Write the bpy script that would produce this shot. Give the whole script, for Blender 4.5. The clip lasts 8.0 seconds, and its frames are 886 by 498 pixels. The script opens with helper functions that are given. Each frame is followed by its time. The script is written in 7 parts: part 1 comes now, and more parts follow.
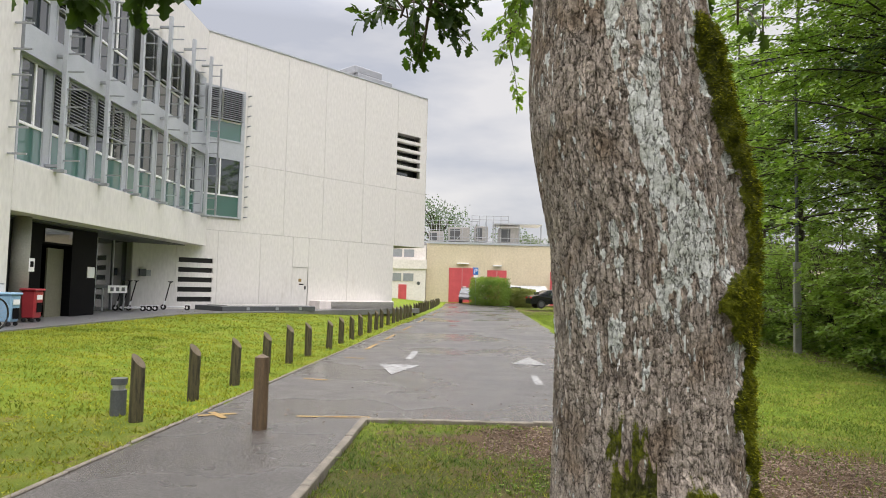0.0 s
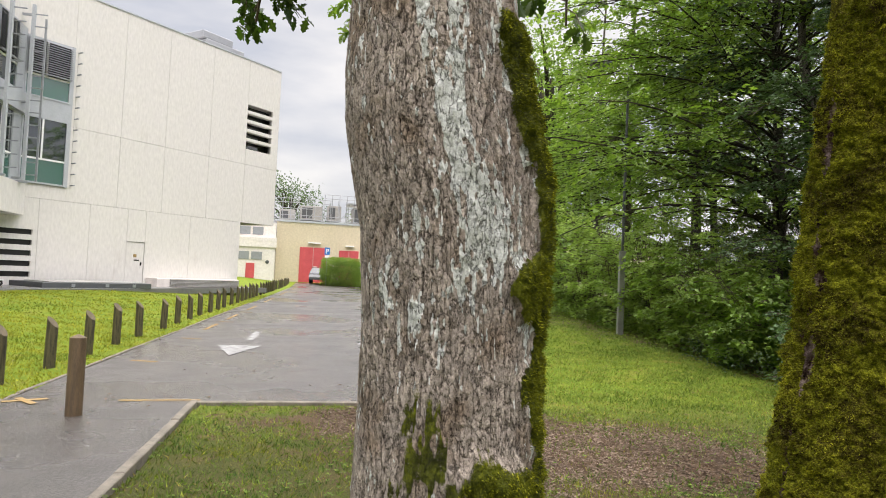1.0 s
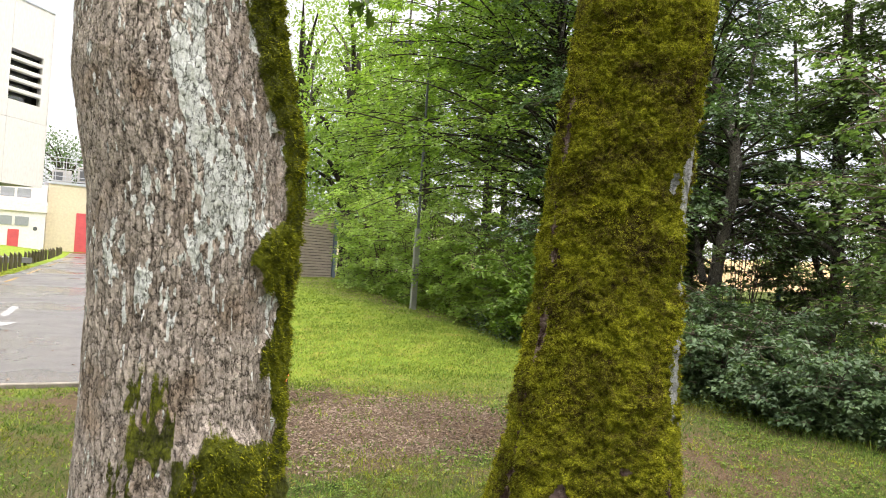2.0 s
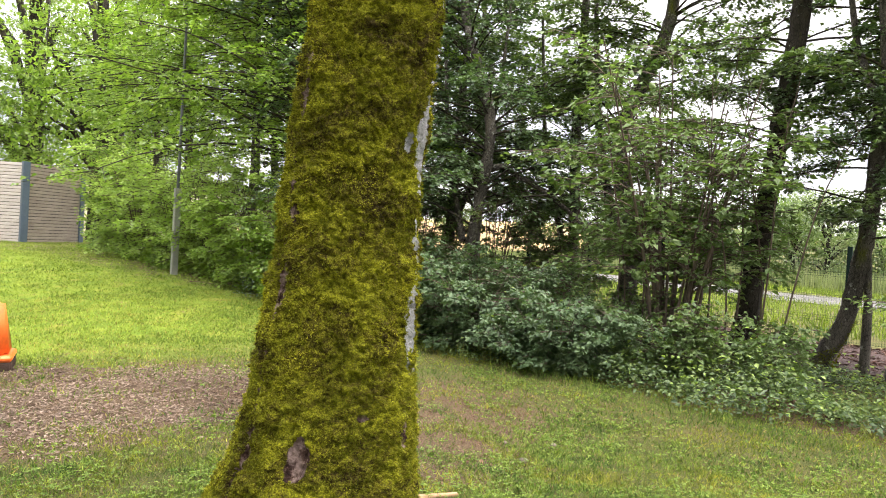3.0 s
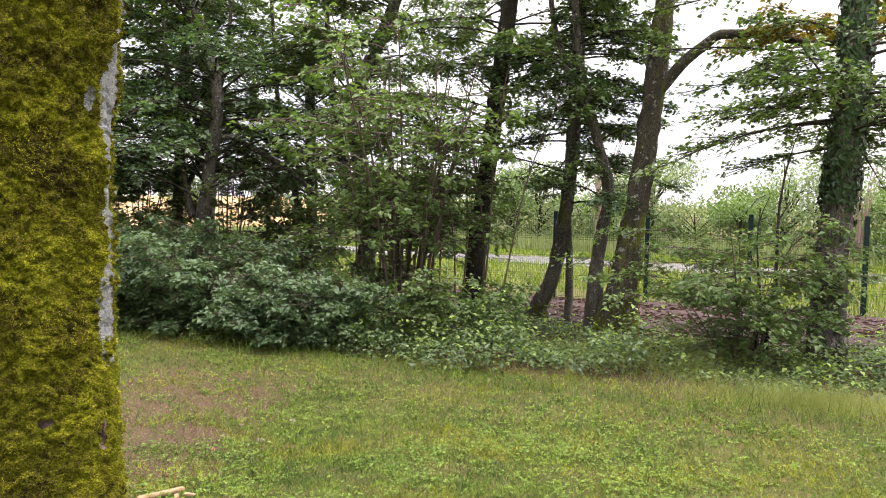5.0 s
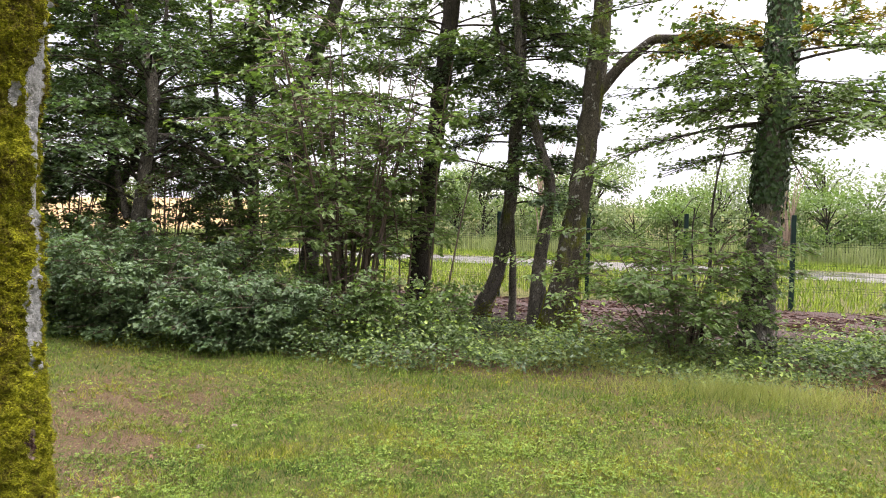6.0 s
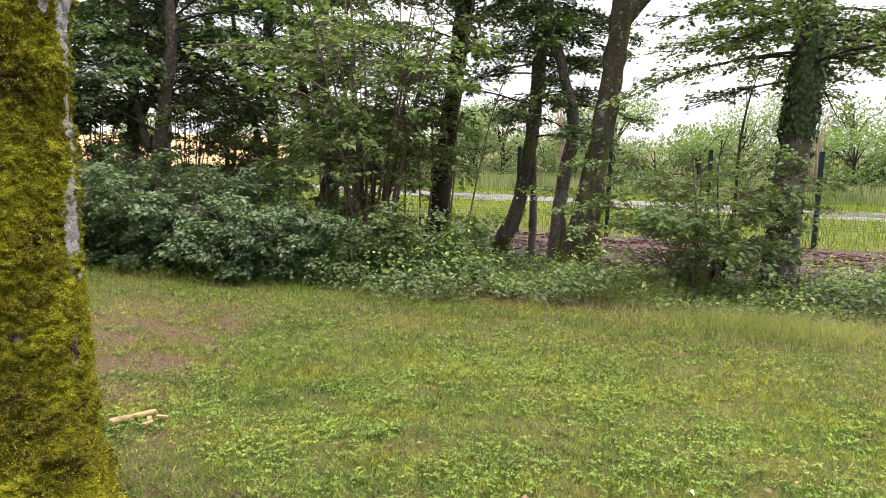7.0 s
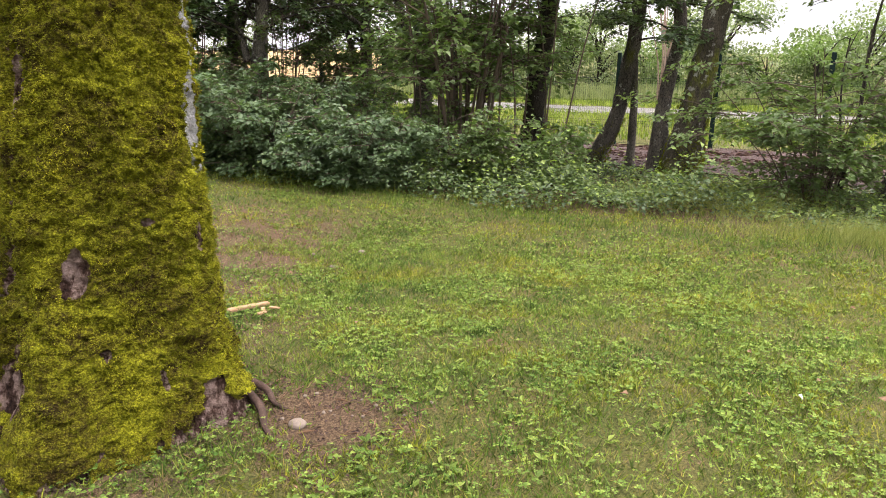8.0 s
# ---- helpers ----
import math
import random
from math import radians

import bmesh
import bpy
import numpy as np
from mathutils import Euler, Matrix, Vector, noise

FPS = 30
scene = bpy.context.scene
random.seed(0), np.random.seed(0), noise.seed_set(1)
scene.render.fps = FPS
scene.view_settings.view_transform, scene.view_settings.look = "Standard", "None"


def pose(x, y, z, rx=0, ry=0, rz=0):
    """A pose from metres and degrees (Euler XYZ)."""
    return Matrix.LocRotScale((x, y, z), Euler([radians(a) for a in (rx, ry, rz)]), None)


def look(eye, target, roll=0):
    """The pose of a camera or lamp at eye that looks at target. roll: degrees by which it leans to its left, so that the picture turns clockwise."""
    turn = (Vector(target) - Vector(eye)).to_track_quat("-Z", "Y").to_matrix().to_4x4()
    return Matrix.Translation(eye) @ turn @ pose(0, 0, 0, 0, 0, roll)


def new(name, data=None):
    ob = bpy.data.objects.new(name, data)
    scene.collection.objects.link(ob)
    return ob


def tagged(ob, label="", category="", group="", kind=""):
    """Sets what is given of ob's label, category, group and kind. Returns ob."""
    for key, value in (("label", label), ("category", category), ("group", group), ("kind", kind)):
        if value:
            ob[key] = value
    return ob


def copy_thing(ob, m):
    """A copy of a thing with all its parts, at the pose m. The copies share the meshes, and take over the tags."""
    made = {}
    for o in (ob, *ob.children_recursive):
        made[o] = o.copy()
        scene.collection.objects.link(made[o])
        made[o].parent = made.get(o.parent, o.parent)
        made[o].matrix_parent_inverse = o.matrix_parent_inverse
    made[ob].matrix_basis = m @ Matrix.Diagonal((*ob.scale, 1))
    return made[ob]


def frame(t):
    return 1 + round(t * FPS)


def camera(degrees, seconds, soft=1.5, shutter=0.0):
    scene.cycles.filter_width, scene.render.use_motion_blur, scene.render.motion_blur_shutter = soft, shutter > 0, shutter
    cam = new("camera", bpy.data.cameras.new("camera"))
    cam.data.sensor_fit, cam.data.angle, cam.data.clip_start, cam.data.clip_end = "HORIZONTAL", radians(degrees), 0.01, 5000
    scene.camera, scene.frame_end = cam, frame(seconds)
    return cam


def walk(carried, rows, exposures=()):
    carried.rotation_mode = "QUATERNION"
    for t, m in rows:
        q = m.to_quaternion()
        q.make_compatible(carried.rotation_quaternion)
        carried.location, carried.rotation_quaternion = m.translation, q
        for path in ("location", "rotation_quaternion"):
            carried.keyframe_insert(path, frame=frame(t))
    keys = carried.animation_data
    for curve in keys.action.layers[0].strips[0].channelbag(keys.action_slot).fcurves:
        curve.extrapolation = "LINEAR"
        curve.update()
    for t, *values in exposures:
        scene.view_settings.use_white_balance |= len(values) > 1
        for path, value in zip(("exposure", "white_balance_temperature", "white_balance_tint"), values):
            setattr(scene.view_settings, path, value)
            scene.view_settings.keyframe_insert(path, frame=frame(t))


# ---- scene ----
cam = camera(65.9, 8.0, 1.0)
PATH = [
    (0, (-0.2561, 0.2603, 1.507), (-0.2561, 2.2572, 1.625), 1.4),
    (0.5, (-0.2061, 0.2517, 1.506), (-0.0379, 2.2425, 1.603), 2.1),
    (1, (-0.125, 0.2308, 1.511), (0.2996, 2.1842, 1.589), 2.6),
    (1.2, (-0.0951, 0.2224, 1.519), (0.4414, 2.1476, 1.587), 2.8),
    (2.3, (0.0687, 0.1527, 1.502), (1.1925, 1.8078, 1.526), 3.8),
    (2.5, (0.0818, 0.1298, 1.501), (1.3185, 1.7006, 1.51), 3.6),
    (3, (0.1431, 0.084, 1.488), (1.6138, 1.4387, 1.458), 3.3),
    (3.5, (0.1924, 0.0713, 1.483), (1.8222, 1.2294, 1.421), 2.8),
    (4, (0.239, 0.0674, 1.475), (1.981, 1.0467, 1.394), 2.4),
    (4.5, (0.2771, 0.0568, 1.464), (2.0885, 0.8997, 1.377), 2.0),
    (5, (0.2924, 0.0531, 1.467), (2.1531, 0.7829, 1.391), 1.4),
    (6.3, (0.2872, 0.0446, 1.459), (2.2068, 0.597, 1.373), 1.2),
    (6.5, (0.275, 0.0456, 1.462), (2.1909, 0.6056, 1.337), 1.3),
    (7, (0.2746, 0.0957, 1.372), (2.1614, 0.7124, 1.123), 1.5),
    (7.5, (0.2657, 0.117, 1.329), (2.0953, 0.834, 0.956), 1.3),
    (8, (0.2464, 0.1414, 1.286), (1.9951, 0.9787, 0.792), 0.7),
]
walk(cam, [(t, look(eye, target, roll)) for t, eye, target, roll in PATH], [(0.0, 0.62, 6800, 13), (1.0, 0.84, 6900, 13), (2.5, 1.58, 6950, 12), (3.3, 1.74, 6950, 16), (5.0, 1.56, 6900, 18), (8.0, 1.56, 7000, 19)])

# ---- sky, sun ----
world = bpy.data.worlds.new("overcast_sky")
scene.world = world
world.use_nodes = True
wn, wl = world.node_tree.nodes, world.node_tree.links
wn.clear()
w_out, w_bg = wn.new("ShaderNodeOutputWorld"), wn.new("ShaderNodeBackground")
w_sky = wn.new("ShaderNodeTexSky")
w_sky.sky_type, w_sky.sun_disc = "NISHITA", False
w_sky.sun_elevation, w_sky.sun_rotation = radians(72), radians(156)
w_sky.air_density, w_sky.dust_density = 1.2, 2.5
w_tc, w_map, w_noise, w_ramp = (wn.new(k) for k in ("ShaderNodeTexCoord", "ShaderNodeMapping", "ShaderNodeTexNoise", "ShaderNodeValToRGB"))
w_map.inputs["Scale"].default_value = (1.6, 1.6, 5.5)
w_map.inputs["Location"].default_value = (0.35, 0.1, 0.42)
w_noise.inputs["Scale"].default_value, w_noise.inputs["Detail"].default_value = 1.5, 6.0
w_ramp.color_ramp.elements[0].position, w_ramp.color_ramp.elements[0].color = 0.40, (3.0, 3.2, 3.65, 1)
w_ramp.color_ramp.elements[1].position, w_ramp.color_ramp.elements[1].color = 0.57, (4.5, 4.55, 4.65, 1)
w_mix = wn.new("ShaderNodeMix")
w_mix.data_type = "RGBA"
w_mix.inputs["Factor"].default_value = 0.88
wl.new(w_tc.outputs["Generated"], w_map.inputs["Vector"])
wl.new(w_map.outputs["Vector"], w_noise.inputs["Vector"])
wl.new(w_noise.outputs["Fac"], w_ramp.inputs["Fac"])
wl.new(w_sky.outputs["Color"], w_mix.inputs["A"])
wl.new(w_ramp.outputs["Color"], w_mix.inputs["B"])
# an overcast sky is several times as bright overhead as at the horizon
w_sep, w_lift = wn.new("ShaderNodeSeparateXYZ"), wn.new("ShaderNodeMapRange")
w_lift.inputs["From Min"].default_value, w_lift.inputs["From Max"].default_value = 0.36, 0.9
w_lift.inputs["To Min"].default_value, w_lift.inputs["To Max"].default_value = 0.84, 4.4
w_mul = wn.new("ShaderNodeMix")
w_mul.data_type, w_mul.blend_type = "RGBA", "MULTIPLY"
w_mul.inputs["Factor"].default_value = 1.0
wl.new(w_tc.outputs["Generated"], w_sep.inputs["Vector"])
wl.new(w_sep.outputs["Z"], w_lift.inputs["Value"])
wl.new(w_mix.outputs["Result"], w_mul.inputs["A"])
wl.new(w_lift.outputs["Result"], w_mul.inputs["B"])
wl.new(w_mul.outputs["Result"], w_bg.inputs["Color"])
w_bg.inputs["Strength"].default_value = 0.14
wl.new(w_bg.outputs["Background"], w_out.inputs["Surface"])

sun_lamp = bpy.data.lights.new("sun", "SUN")
sun_lamp.energy, sun_lamp.angle, sun_lamp.color = 1.0, radians(60), (1.0, 0.97, 0.93)
sun_ob = new("sun", sun_lamp)
sun_ob.matrix_world = look((0, 0, 30), (-4, 9, 0))

# ---- numeric helpers ----
RNG = np.random.default_rng(7)


def hash3(i, j, k):
    n = (i * 374761393 + j * 668265263 + k * 2147483647 + 974711) & 0xFFFFFFFF
    n = ((n ^ (n >> 13)) * 1274126177) & 0xFFFFFFFF
    n = ((n ^ (n >> 15)) * 2246822519) & 0xFFFFFFFF
    return ((n ^ (n >> 16)) & 0xFFFFFF) / float(0xFFFFFF)


def vnoise(x, y, z):
    """Value noise from 0 to 1 on arrays."""
    x, y, z = np.broadcast_arrays(np.asarray(x, float), np.asarray(y, float), np.asarray(z, float))
    i, j, k = (np.floor(a).astype(np.int64) for a in (x, y, z))
    u, v, w = x - i, y - j, z - k
    u, v, w = (a * a * (3 - 2 * a) for a in (u, v, w))
    out = 0.0
    for a in (0, 1):
        for b in (0, 1):
            for c in (0, 1):
                out = out + hash3(i + a, j + b, k + c) * (u if a else 1 - u) * (v if b else 1 - v) * (w if c else 1 - w)
    return out


def fbm(x, y, z, octaves=4):
    out, amp, total = 0.0, 1.0, 0.0
    for o in range(octaves):
        out = out + amp * vnoise(x * 2 ** o + 17 * o, y * 2 ** o + 5 * o, z * 2 ** o)
        total += amp
        amp *= 0.5
    return out / total


def ss(a, b, x):
    t = np.clip((np.asarray(x, float) - a) / (b - a), 0, 1)
    return t * t * (3 - 2 * t)


def np_mesh(name, verts, faces, mats=(), index=None, smooth=False):
    """A mesh from an array of corners and an array of faces, all with as many corners."""
    verts, faces = np.asarray(verts, np.float32), np.asarray(faces, np.int32)
    me = bpy.data.meshes.new(name)
    n, k = faces.shape
    me.vertices.add(len(verts))
    me.vertices.foreach_set("co", verts.ravel())
    me.loops.add(n * k)
    me.loops.foreach_set("vertex_index", faces.ravel())
    me.polygons.add(n)
    me.polygons.foreach_set("loop_start", np.arange(0, n * k, k, dtype=np.int32))
    me.polygons.foreach_set("loop_total", np.full(n, k, np.int32))
    for m in mats:
        me.materials.append(m)
    if index is not None:
        me.polygons.foreach_set("material_index", np.asarray(index, np.int32))
    me.polygons.foreach_set("use_smooth", np.full(n, smooth, bool))
    me.update(calc_edges=True)
    return me


def holder(name, x, y, z=0.0, label="", category="", group="", kind="", turn=0.0):
    """An empty at a thing's base, that carries its parts."""
    ob = new(name)
    ob.empty_display_size = 0.1
    ob.matrix_world = pose(x, y, z, 0, 0, turn)
    return tagged(ob, label, category, group, kind)


def part_mesh(name, me, parent=None, label=""):
    ob = new(name, me)
    if parent is not None:
        ob.parent = parent
    return tagged(ob, label)


def part(name, bm, material, parent=None, label="", smooth=False):
    """Links a bmesh as one mesh object, under a thing or a part."""
    me = bpy.data.meshes.new(name)
    bm.to_mesh(me)
    bm.free()
    me.materials.append(material)
    if smooth:
        me.polygons.foreach_set("use_smooth", [True] * len(me.polygons))
    return part_mesh(name, me, parent, label)


def add_box(bm, lo, hi, bevel=0.0):
    lo, hi = Vector(lo), Vector(hi)
    made = bmesh.ops.create_cube(bm, size=1.0, matrix=Matrix.Translation((lo + hi) / 2) @ Matrix.Diagonal((*(hi - lo), 1)))
    if bevel > 0:
        edges = list({e for v in made["verts"] for e in v.link_edges})
        bmesh.ops.bevel(bm, geom=edges, offset=bevel, segments=1, affect="EDGES")
    return bm


def box(lo, hi, bevel=0.0):
    return add_box(bmesh.new(), lo, hi, bevel)


def add_cyl(bm, a, b, ra, rb=None, sides=10, caps=True):
    a, b = Vector(a), Vector(b)
    d = b - a
    m = Matrix.Translation((a + b) / 2) @ d.to_track_quat("Z", "Y").to_matrix().to_4x4()
    bmesh.ops.create_cone(bm, cap_ends=caps, segments=sides, radius1=ra, radius2=ra if rb is None else rb, depth=d.length, matrix=m)
    return bm


def cyl(a, b, ra, rb=None, sides=10):
    return add_cyl(bmesh.new(), a, b, ra, rb, sides)


class Wood:
    """Gathers tubes with tapering radii."""

    def __init__(self):
        self.v, self.f, self.n = [], [], 0

    def tube(self, pts, radii, sides=6, rough=0.0):
        pts, radii = np.asarray(pts, float), np.asarray(radii, float)
        if rough:
            n0 = len(pts)
            s0 = np.linspace(0, 1, n0)
            s1 = np.linspace(0, 1, n0 * 5)
            pts, radii = np.stack([np.interp(s1, s0, pts[:, c]) for c in range(3)], 1), np.interp(s1, s0, radii)
        d = np.gradient(pts, axis=0)
        d /= np.linalg.norm(d, axis=1)[:, None] + 1e-9
        ref = np.where(np.abs(d[:, 2:3]) > 0.9, [[1.0, 0, 0]], [[0, 0, 1.0]])
        s = np.cross(d, ref)
        s /= np.linalg.norm(s, axis=1)[:, None] + 1e-9
        t = np.cross(d, s)
        a = np.linspace(0, 2 * np.pi, sides, endpoint=False)
        wide = radii[:, None] * np.ones(sides)
        if rough:
            wide = wide * (1 + rough * 2 * (vnoise(np.cos(a)[None] * 2.2 + pts[:, 0:1] * 3, np.sin(a)[None] * 2.2 + pts[:, 1:2] * 3, pts[:, 2:3] * 3.5) - 0.5) + rough * (vnoise(np.cos(a)[None] * 6, np.sin(a)[None] * 6, pts[:, 2:3] * 11) - 0.5))
        ring = pts[:, None] + wide[:, :, None] * (np.cos(a)[None, :, None] * s[:, None] + np.sin(a)[None, :, None] * t[:, None])
        k = len(pts)
        i, j = np.meshgrid(np.arange(k - 1), np.arange(sides), indexing="ij")
        j2 = (j + 1) % sides
        f = np.stack([i * sides + j, i * sides + j2, (i + 1) * sides + j2, (i + 1) * sides + j], -1).reshape(-1, 4)
        self.v.append(ring.reshape(-1, 3))
        self.f.append(f + self.n)
        self.n += k * sides

    def mesh(self, name, mat, smooth=True):
        return np_mesh(name, np.concatenate(self.v), np.concatenate(self.f), [mat], smooth=smooth)


class Leaves:
    """Gathers folded leaf blades: root, axis, normal, length and width."""

    def __init__(self):
        self.rows = []

    def add(self, p, d, n, length, width):
        k = len(p)
        self.rows.append((p, d, n, np.broadcast_to(length, k), np.broadcast_to(width, k)))

    def count(self):
        return sum(len(r[0]) for r in self.rows)

    def mesh(self, name, mat, fold=0.18, broad=0.45):
        p, d, n, ln, wd = (np.concatenate([r[i] for r in self.rows]) for i in range(5))
        d = d / (np.linalg.norm(d, axis=1)[:, None] + 1e-9)
        s = np.cross(d, n)
        s /= np.linalg.norm(s, axis=1)[:, None] + 1e-9
        u = np.cross(s, d)
        ln, wd = ln[:, None], wd[:, None]
        mid = p + broad * d * ln
        lift = u * wd * fold
        v = np.stack([p, mid + s * wd / 2 + lift, p + d * ln - u * ln * 0.12, mid - s * wd / 2 + lift], 1).reshape(-1, 3)
        b = np.arange(len(p))[:, None] * 4
        f = np.stack([b + [0, 1, 2], b + [0, 2, 3]], 1).reshape(-1, 3)
        return np_mesh(name, v, f, [mat])


def blade_mesh(name, p, d, length, width, mat, rng):
    """One narrow triangle for each blade or fibre."""
    d = d / (np.linalg.norm(d, axis=1)[:, None] + 1e-9)
    s = np.cross(d, rng.normal(0, 1, d.shape))
    s /= np.linalg.norm(s, axis=1)[:, None] + 1e-9
    w = np.broadcast_to(width, len(p))[:, None] / 2
    v = np.stack([p - s * w, p + s * w, p + d * np.broadcast_to(length, len(p))[:, None]], 1).reshape(-1, 3)
    return np_mesh(name, v, np.arange(len(v)).reshape(-1, 3), [mat])


# ---- materials ----
def node_mat(name):
    m = bpy.data.materials.new(name)
    m.use_nodes = True
    nt = m.node_tree
    b = nt.nodes["Principled BSDF"]
    return m, nt, b


def coords(nt, scale=(1, 1, 1), kind="Object"):
    tc, mp = nt.nodes.new("ShaderNodeTexCoord"), nt.nodes.new("ShaderNodeMapping")
    mp.inputs["Scale"].default_value = scale
    nt.links.new(tc.outputs[kind], mp.inputs["Vector"])
    return mp.outputs["Vector"]


def noise_node(nt, vec, scale, detail=5.0, rough=0.55):
    n = nt.nodes.new("ShaderNodeTexNoise")
    n.inputs["Scale"].default_value, n.inputs["Detail"].default_value, n.inputs["Roughness"].default_value = scale, detail, rough
    nt.links.new(vec, n.inputs["Vector"])
    return n.outputs["Fac"]


def ramp_node(nt, fac, stops):
    r = nt.nodes.new("ShaderNodeValToRGB")
    while len(r.color_ramp.elements) < len(stops):
        r.color_ramp.elements.new(0.5)
    for e, (p, c) in zip(r.color_ramp.elements, stops):
        e.position = p
        e.color = (*c, 1) if len(c) == 3 else c
    nt.links.new(fac, r.inputs["Fac"])
    return r.outputs["Color"]


def mix_node(nt, fac, a, b, blend="MIX"):
    m = nt.nodes.new("ShaderNodeMix")
    m.data_type, m.blend_type = "RGBA", blend
    for key, v in (("Factor", fac), ("A", a), ("B", b)):
        if isinstance(v, (int, float)):
            m.inputs[key].default_value = v
        elif isinstance(v, tuple):
            m.inputs[key].default_value = (*v, 1)
        else:
            nt.links.new(v, m.inputs[key])
    return m.outputs["Result"]


def bump_node(nt, b, height, strength=0.4, dist=0.01):
    bp = nt.nodes.new("ShaderNodeBump")
    bp.inputs["Strength"].default_value, bp.inputs["Distance"].default_value = strength, dist
    nt.links.new(height, bp.inputs["Height"])
    nt.links.new(bp.outputs["Normal"], b.inputs["Normal"])


def grey(v):
    return (v, v, v)


def surface(name, dark, light, scale=6.0, rough=0.7, metal=0.0, bump=0.2, stretch=(1, 1, 1), detail=6.0, dist=0.005, kind="Object", spec=0.5, lo=0.3, hi=0.7):
    """A surface of two tones that mix at two scales, with a fine relief."""
    m, nt, b = node_mat(name)
    vec = coords(nt, stretch, kind)
    big, fine = noise_node(nt, vec, scale, detail), noise_node(nt, vec, scale * 9, 3.0)
    c1 = ramp_node(nt, big, [(lo, dark), (hi, light)])
    c2 = mix_node(nt, 0.35, c1, ramp_node(nt, fine, [(0.3, tuple(c * 0.75 for c in dark)), (0.7, tuple(min(1, c * 1.15) for c in light))]))
    nt.links.new(c2, b.inputs["Base Color"])
    b.inputs["Roughness"].default_value, b.inputs["Metallic"].default_value = rough, metal
    b.inputs["Specular IOR Level"].default_value = spec
    if bump:
        bump_node(nt, b, fine, bump, dist)
    return m


def leaf_mat(name, tones, rough=0.45, through_light=0.35, blotch=0.5, mottle=0.0, patch_size=11.0, gloss=0.3, patches=None):
    """Leaf tissue whose tone differs from leaf to leaf, and lets light through."""
    m, nt, b = node_mat(name)
    geo = nt.nodes.new("ShaderNodeNewGeometry")
    k = len(tones) - 1
    c = ramp_node(nt, geo.outputs["Random Per Island"], [(i / max(k, 1), t) for i, t in enumerate(tones)])
    nz = noise_node(nt, coords(nt), 0.7, 3.0)
    c = mix_node(nt, blotch, c, ramp_node(nt, nz, [(0.35, tuple(x * 0.7 for x in tones[0])), (0.65, tones[-1])]))
    if mottle:
        patch = noise_node(nt, coords(nt), patch_size, 4.0, 0.7)
        c = mix_node(nt, mottle, c, ramp_node(nt, patch, [(0.38, (0.30, 0.34, 0.30)), (0.52, (1.0, 1.0, 1.0)), (0.64, (1.9, 1.75, 1.5))]), "MULTIPLY")
    if patches:
        where = ramp_node(nt, noise_node(nt, coords(nt), 1.1, 5.0, 0.6), [(0.49, grey(0)), (0.60, grey(0.9))])
        c = mix_node(nt, where, c, mix_node(nt, 1.0, c, patches[0], "MULTIPLY"))
        where = ramp_node(nt, noise_node(nt, coords(nt, (1.3, 1.3, 1.3)), 1.9, 4.0, 0.6), [(0.52, grey(0)), (0.62, grey(0.9))])
        c = mix_node(nt, where, c, mix_node(nt, 1.0, c, patches[1], "MULTIPLY"))
    nt.links.new(c, b.inputs["Base Color"])
    b.inputs["Roughness"].default_value = rough
    b.inputs["Specular IOR Level"].default_value = gloss
    tr, mx = nt.nodes.new("ShaderNodeBsdfTranslucent"), nt.nodes.new("ShaderNodeMixShader")
    tc = mix_node(nt, 1.0, c, (1.0, 1.15, 0.45), "MULTIPLY")
    nt.links.new(tc, tr.inputs["Color"])
    mx.inputs["Fac"].default_value = through_light
    out = nt.nodes["Material Output"]
    nt.links.new(b.outputs["BSDF"], mx.inputs[1])
    nt.links.new(tr.outputs["BSDF"], mx.inputs[2])
    nt.links.new(mx.outputs["Shader"], out.inputs["Surface"])
    return m


def glass_mat(name, tint, rough=0.03, alpha=1.0):
    m, nt, b = node_mat(name)
    b.inputs["Base Color"].default_value = (*tint, 1)
    b.inputs["Roughness"].default_value = rough
    b.inputs["IOR"].default_value = 2.2
    return m


M = {}
def stained_wall():
    """Off-white concrete with faint brown run-off streaks."""
    m = surface("white_concrete", (0.635, 0.609, 0.58), (0.655, 0.63, 0.60), 1.2, 0.75, bump=0.05, stretch=(1, 1, 0.35))
    nt = m.node_tree
    b = nt.nodes["Principled BSDF"]
    clean = b.inputs["Base Color"].links[0].from_socket
    streak = ramp_node(nt, noise_node(nt, coords(nt, (1, 1, 0.12)), 2.6, 6.0, 0.7), [(0.52, grey(0)), (0.68, grey(1))])
    where = ramp_node(nt, noise_node(nt, coords(nt), 0.4, 3.0), [(0.54, grey(0)), (0.70, grey(0.28))])
    both = mix_node(nt, 1.0, streak, where, "MULTIPLY")
    nt.links.new(mix_node(nt, both, clean, (0.34, 0.28, 0.23)), b.inputs["Base Color"])
    return m


M["white_wall"] = stained_wall()
M["panel_joint"] = surface("panel_joint", (0.40, 0.385, 0.37), (0.48, 0.465, 0.45), 3, 0.9)
M["steel"] = surface("galvanised_steel", (0.27, 0.285, 0.30), (0.36, 0.375, 0.39), 6, 0.5, 0.4, bump=0.05)
M["grey_paint"] = surface("grey_painted_metal", (0.36, 0.38, 0.41), (0.44, 0.46, 0.49), 3, 0.45, bump=0.03)
M["blind"] = surface("grey_blind_metal", (0.22, 0.23, 0.25), (0.28, 0.29, 0.31), 3, 0.5, bump=0.03)
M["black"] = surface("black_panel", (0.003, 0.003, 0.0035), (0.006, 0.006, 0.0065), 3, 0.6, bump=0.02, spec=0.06)
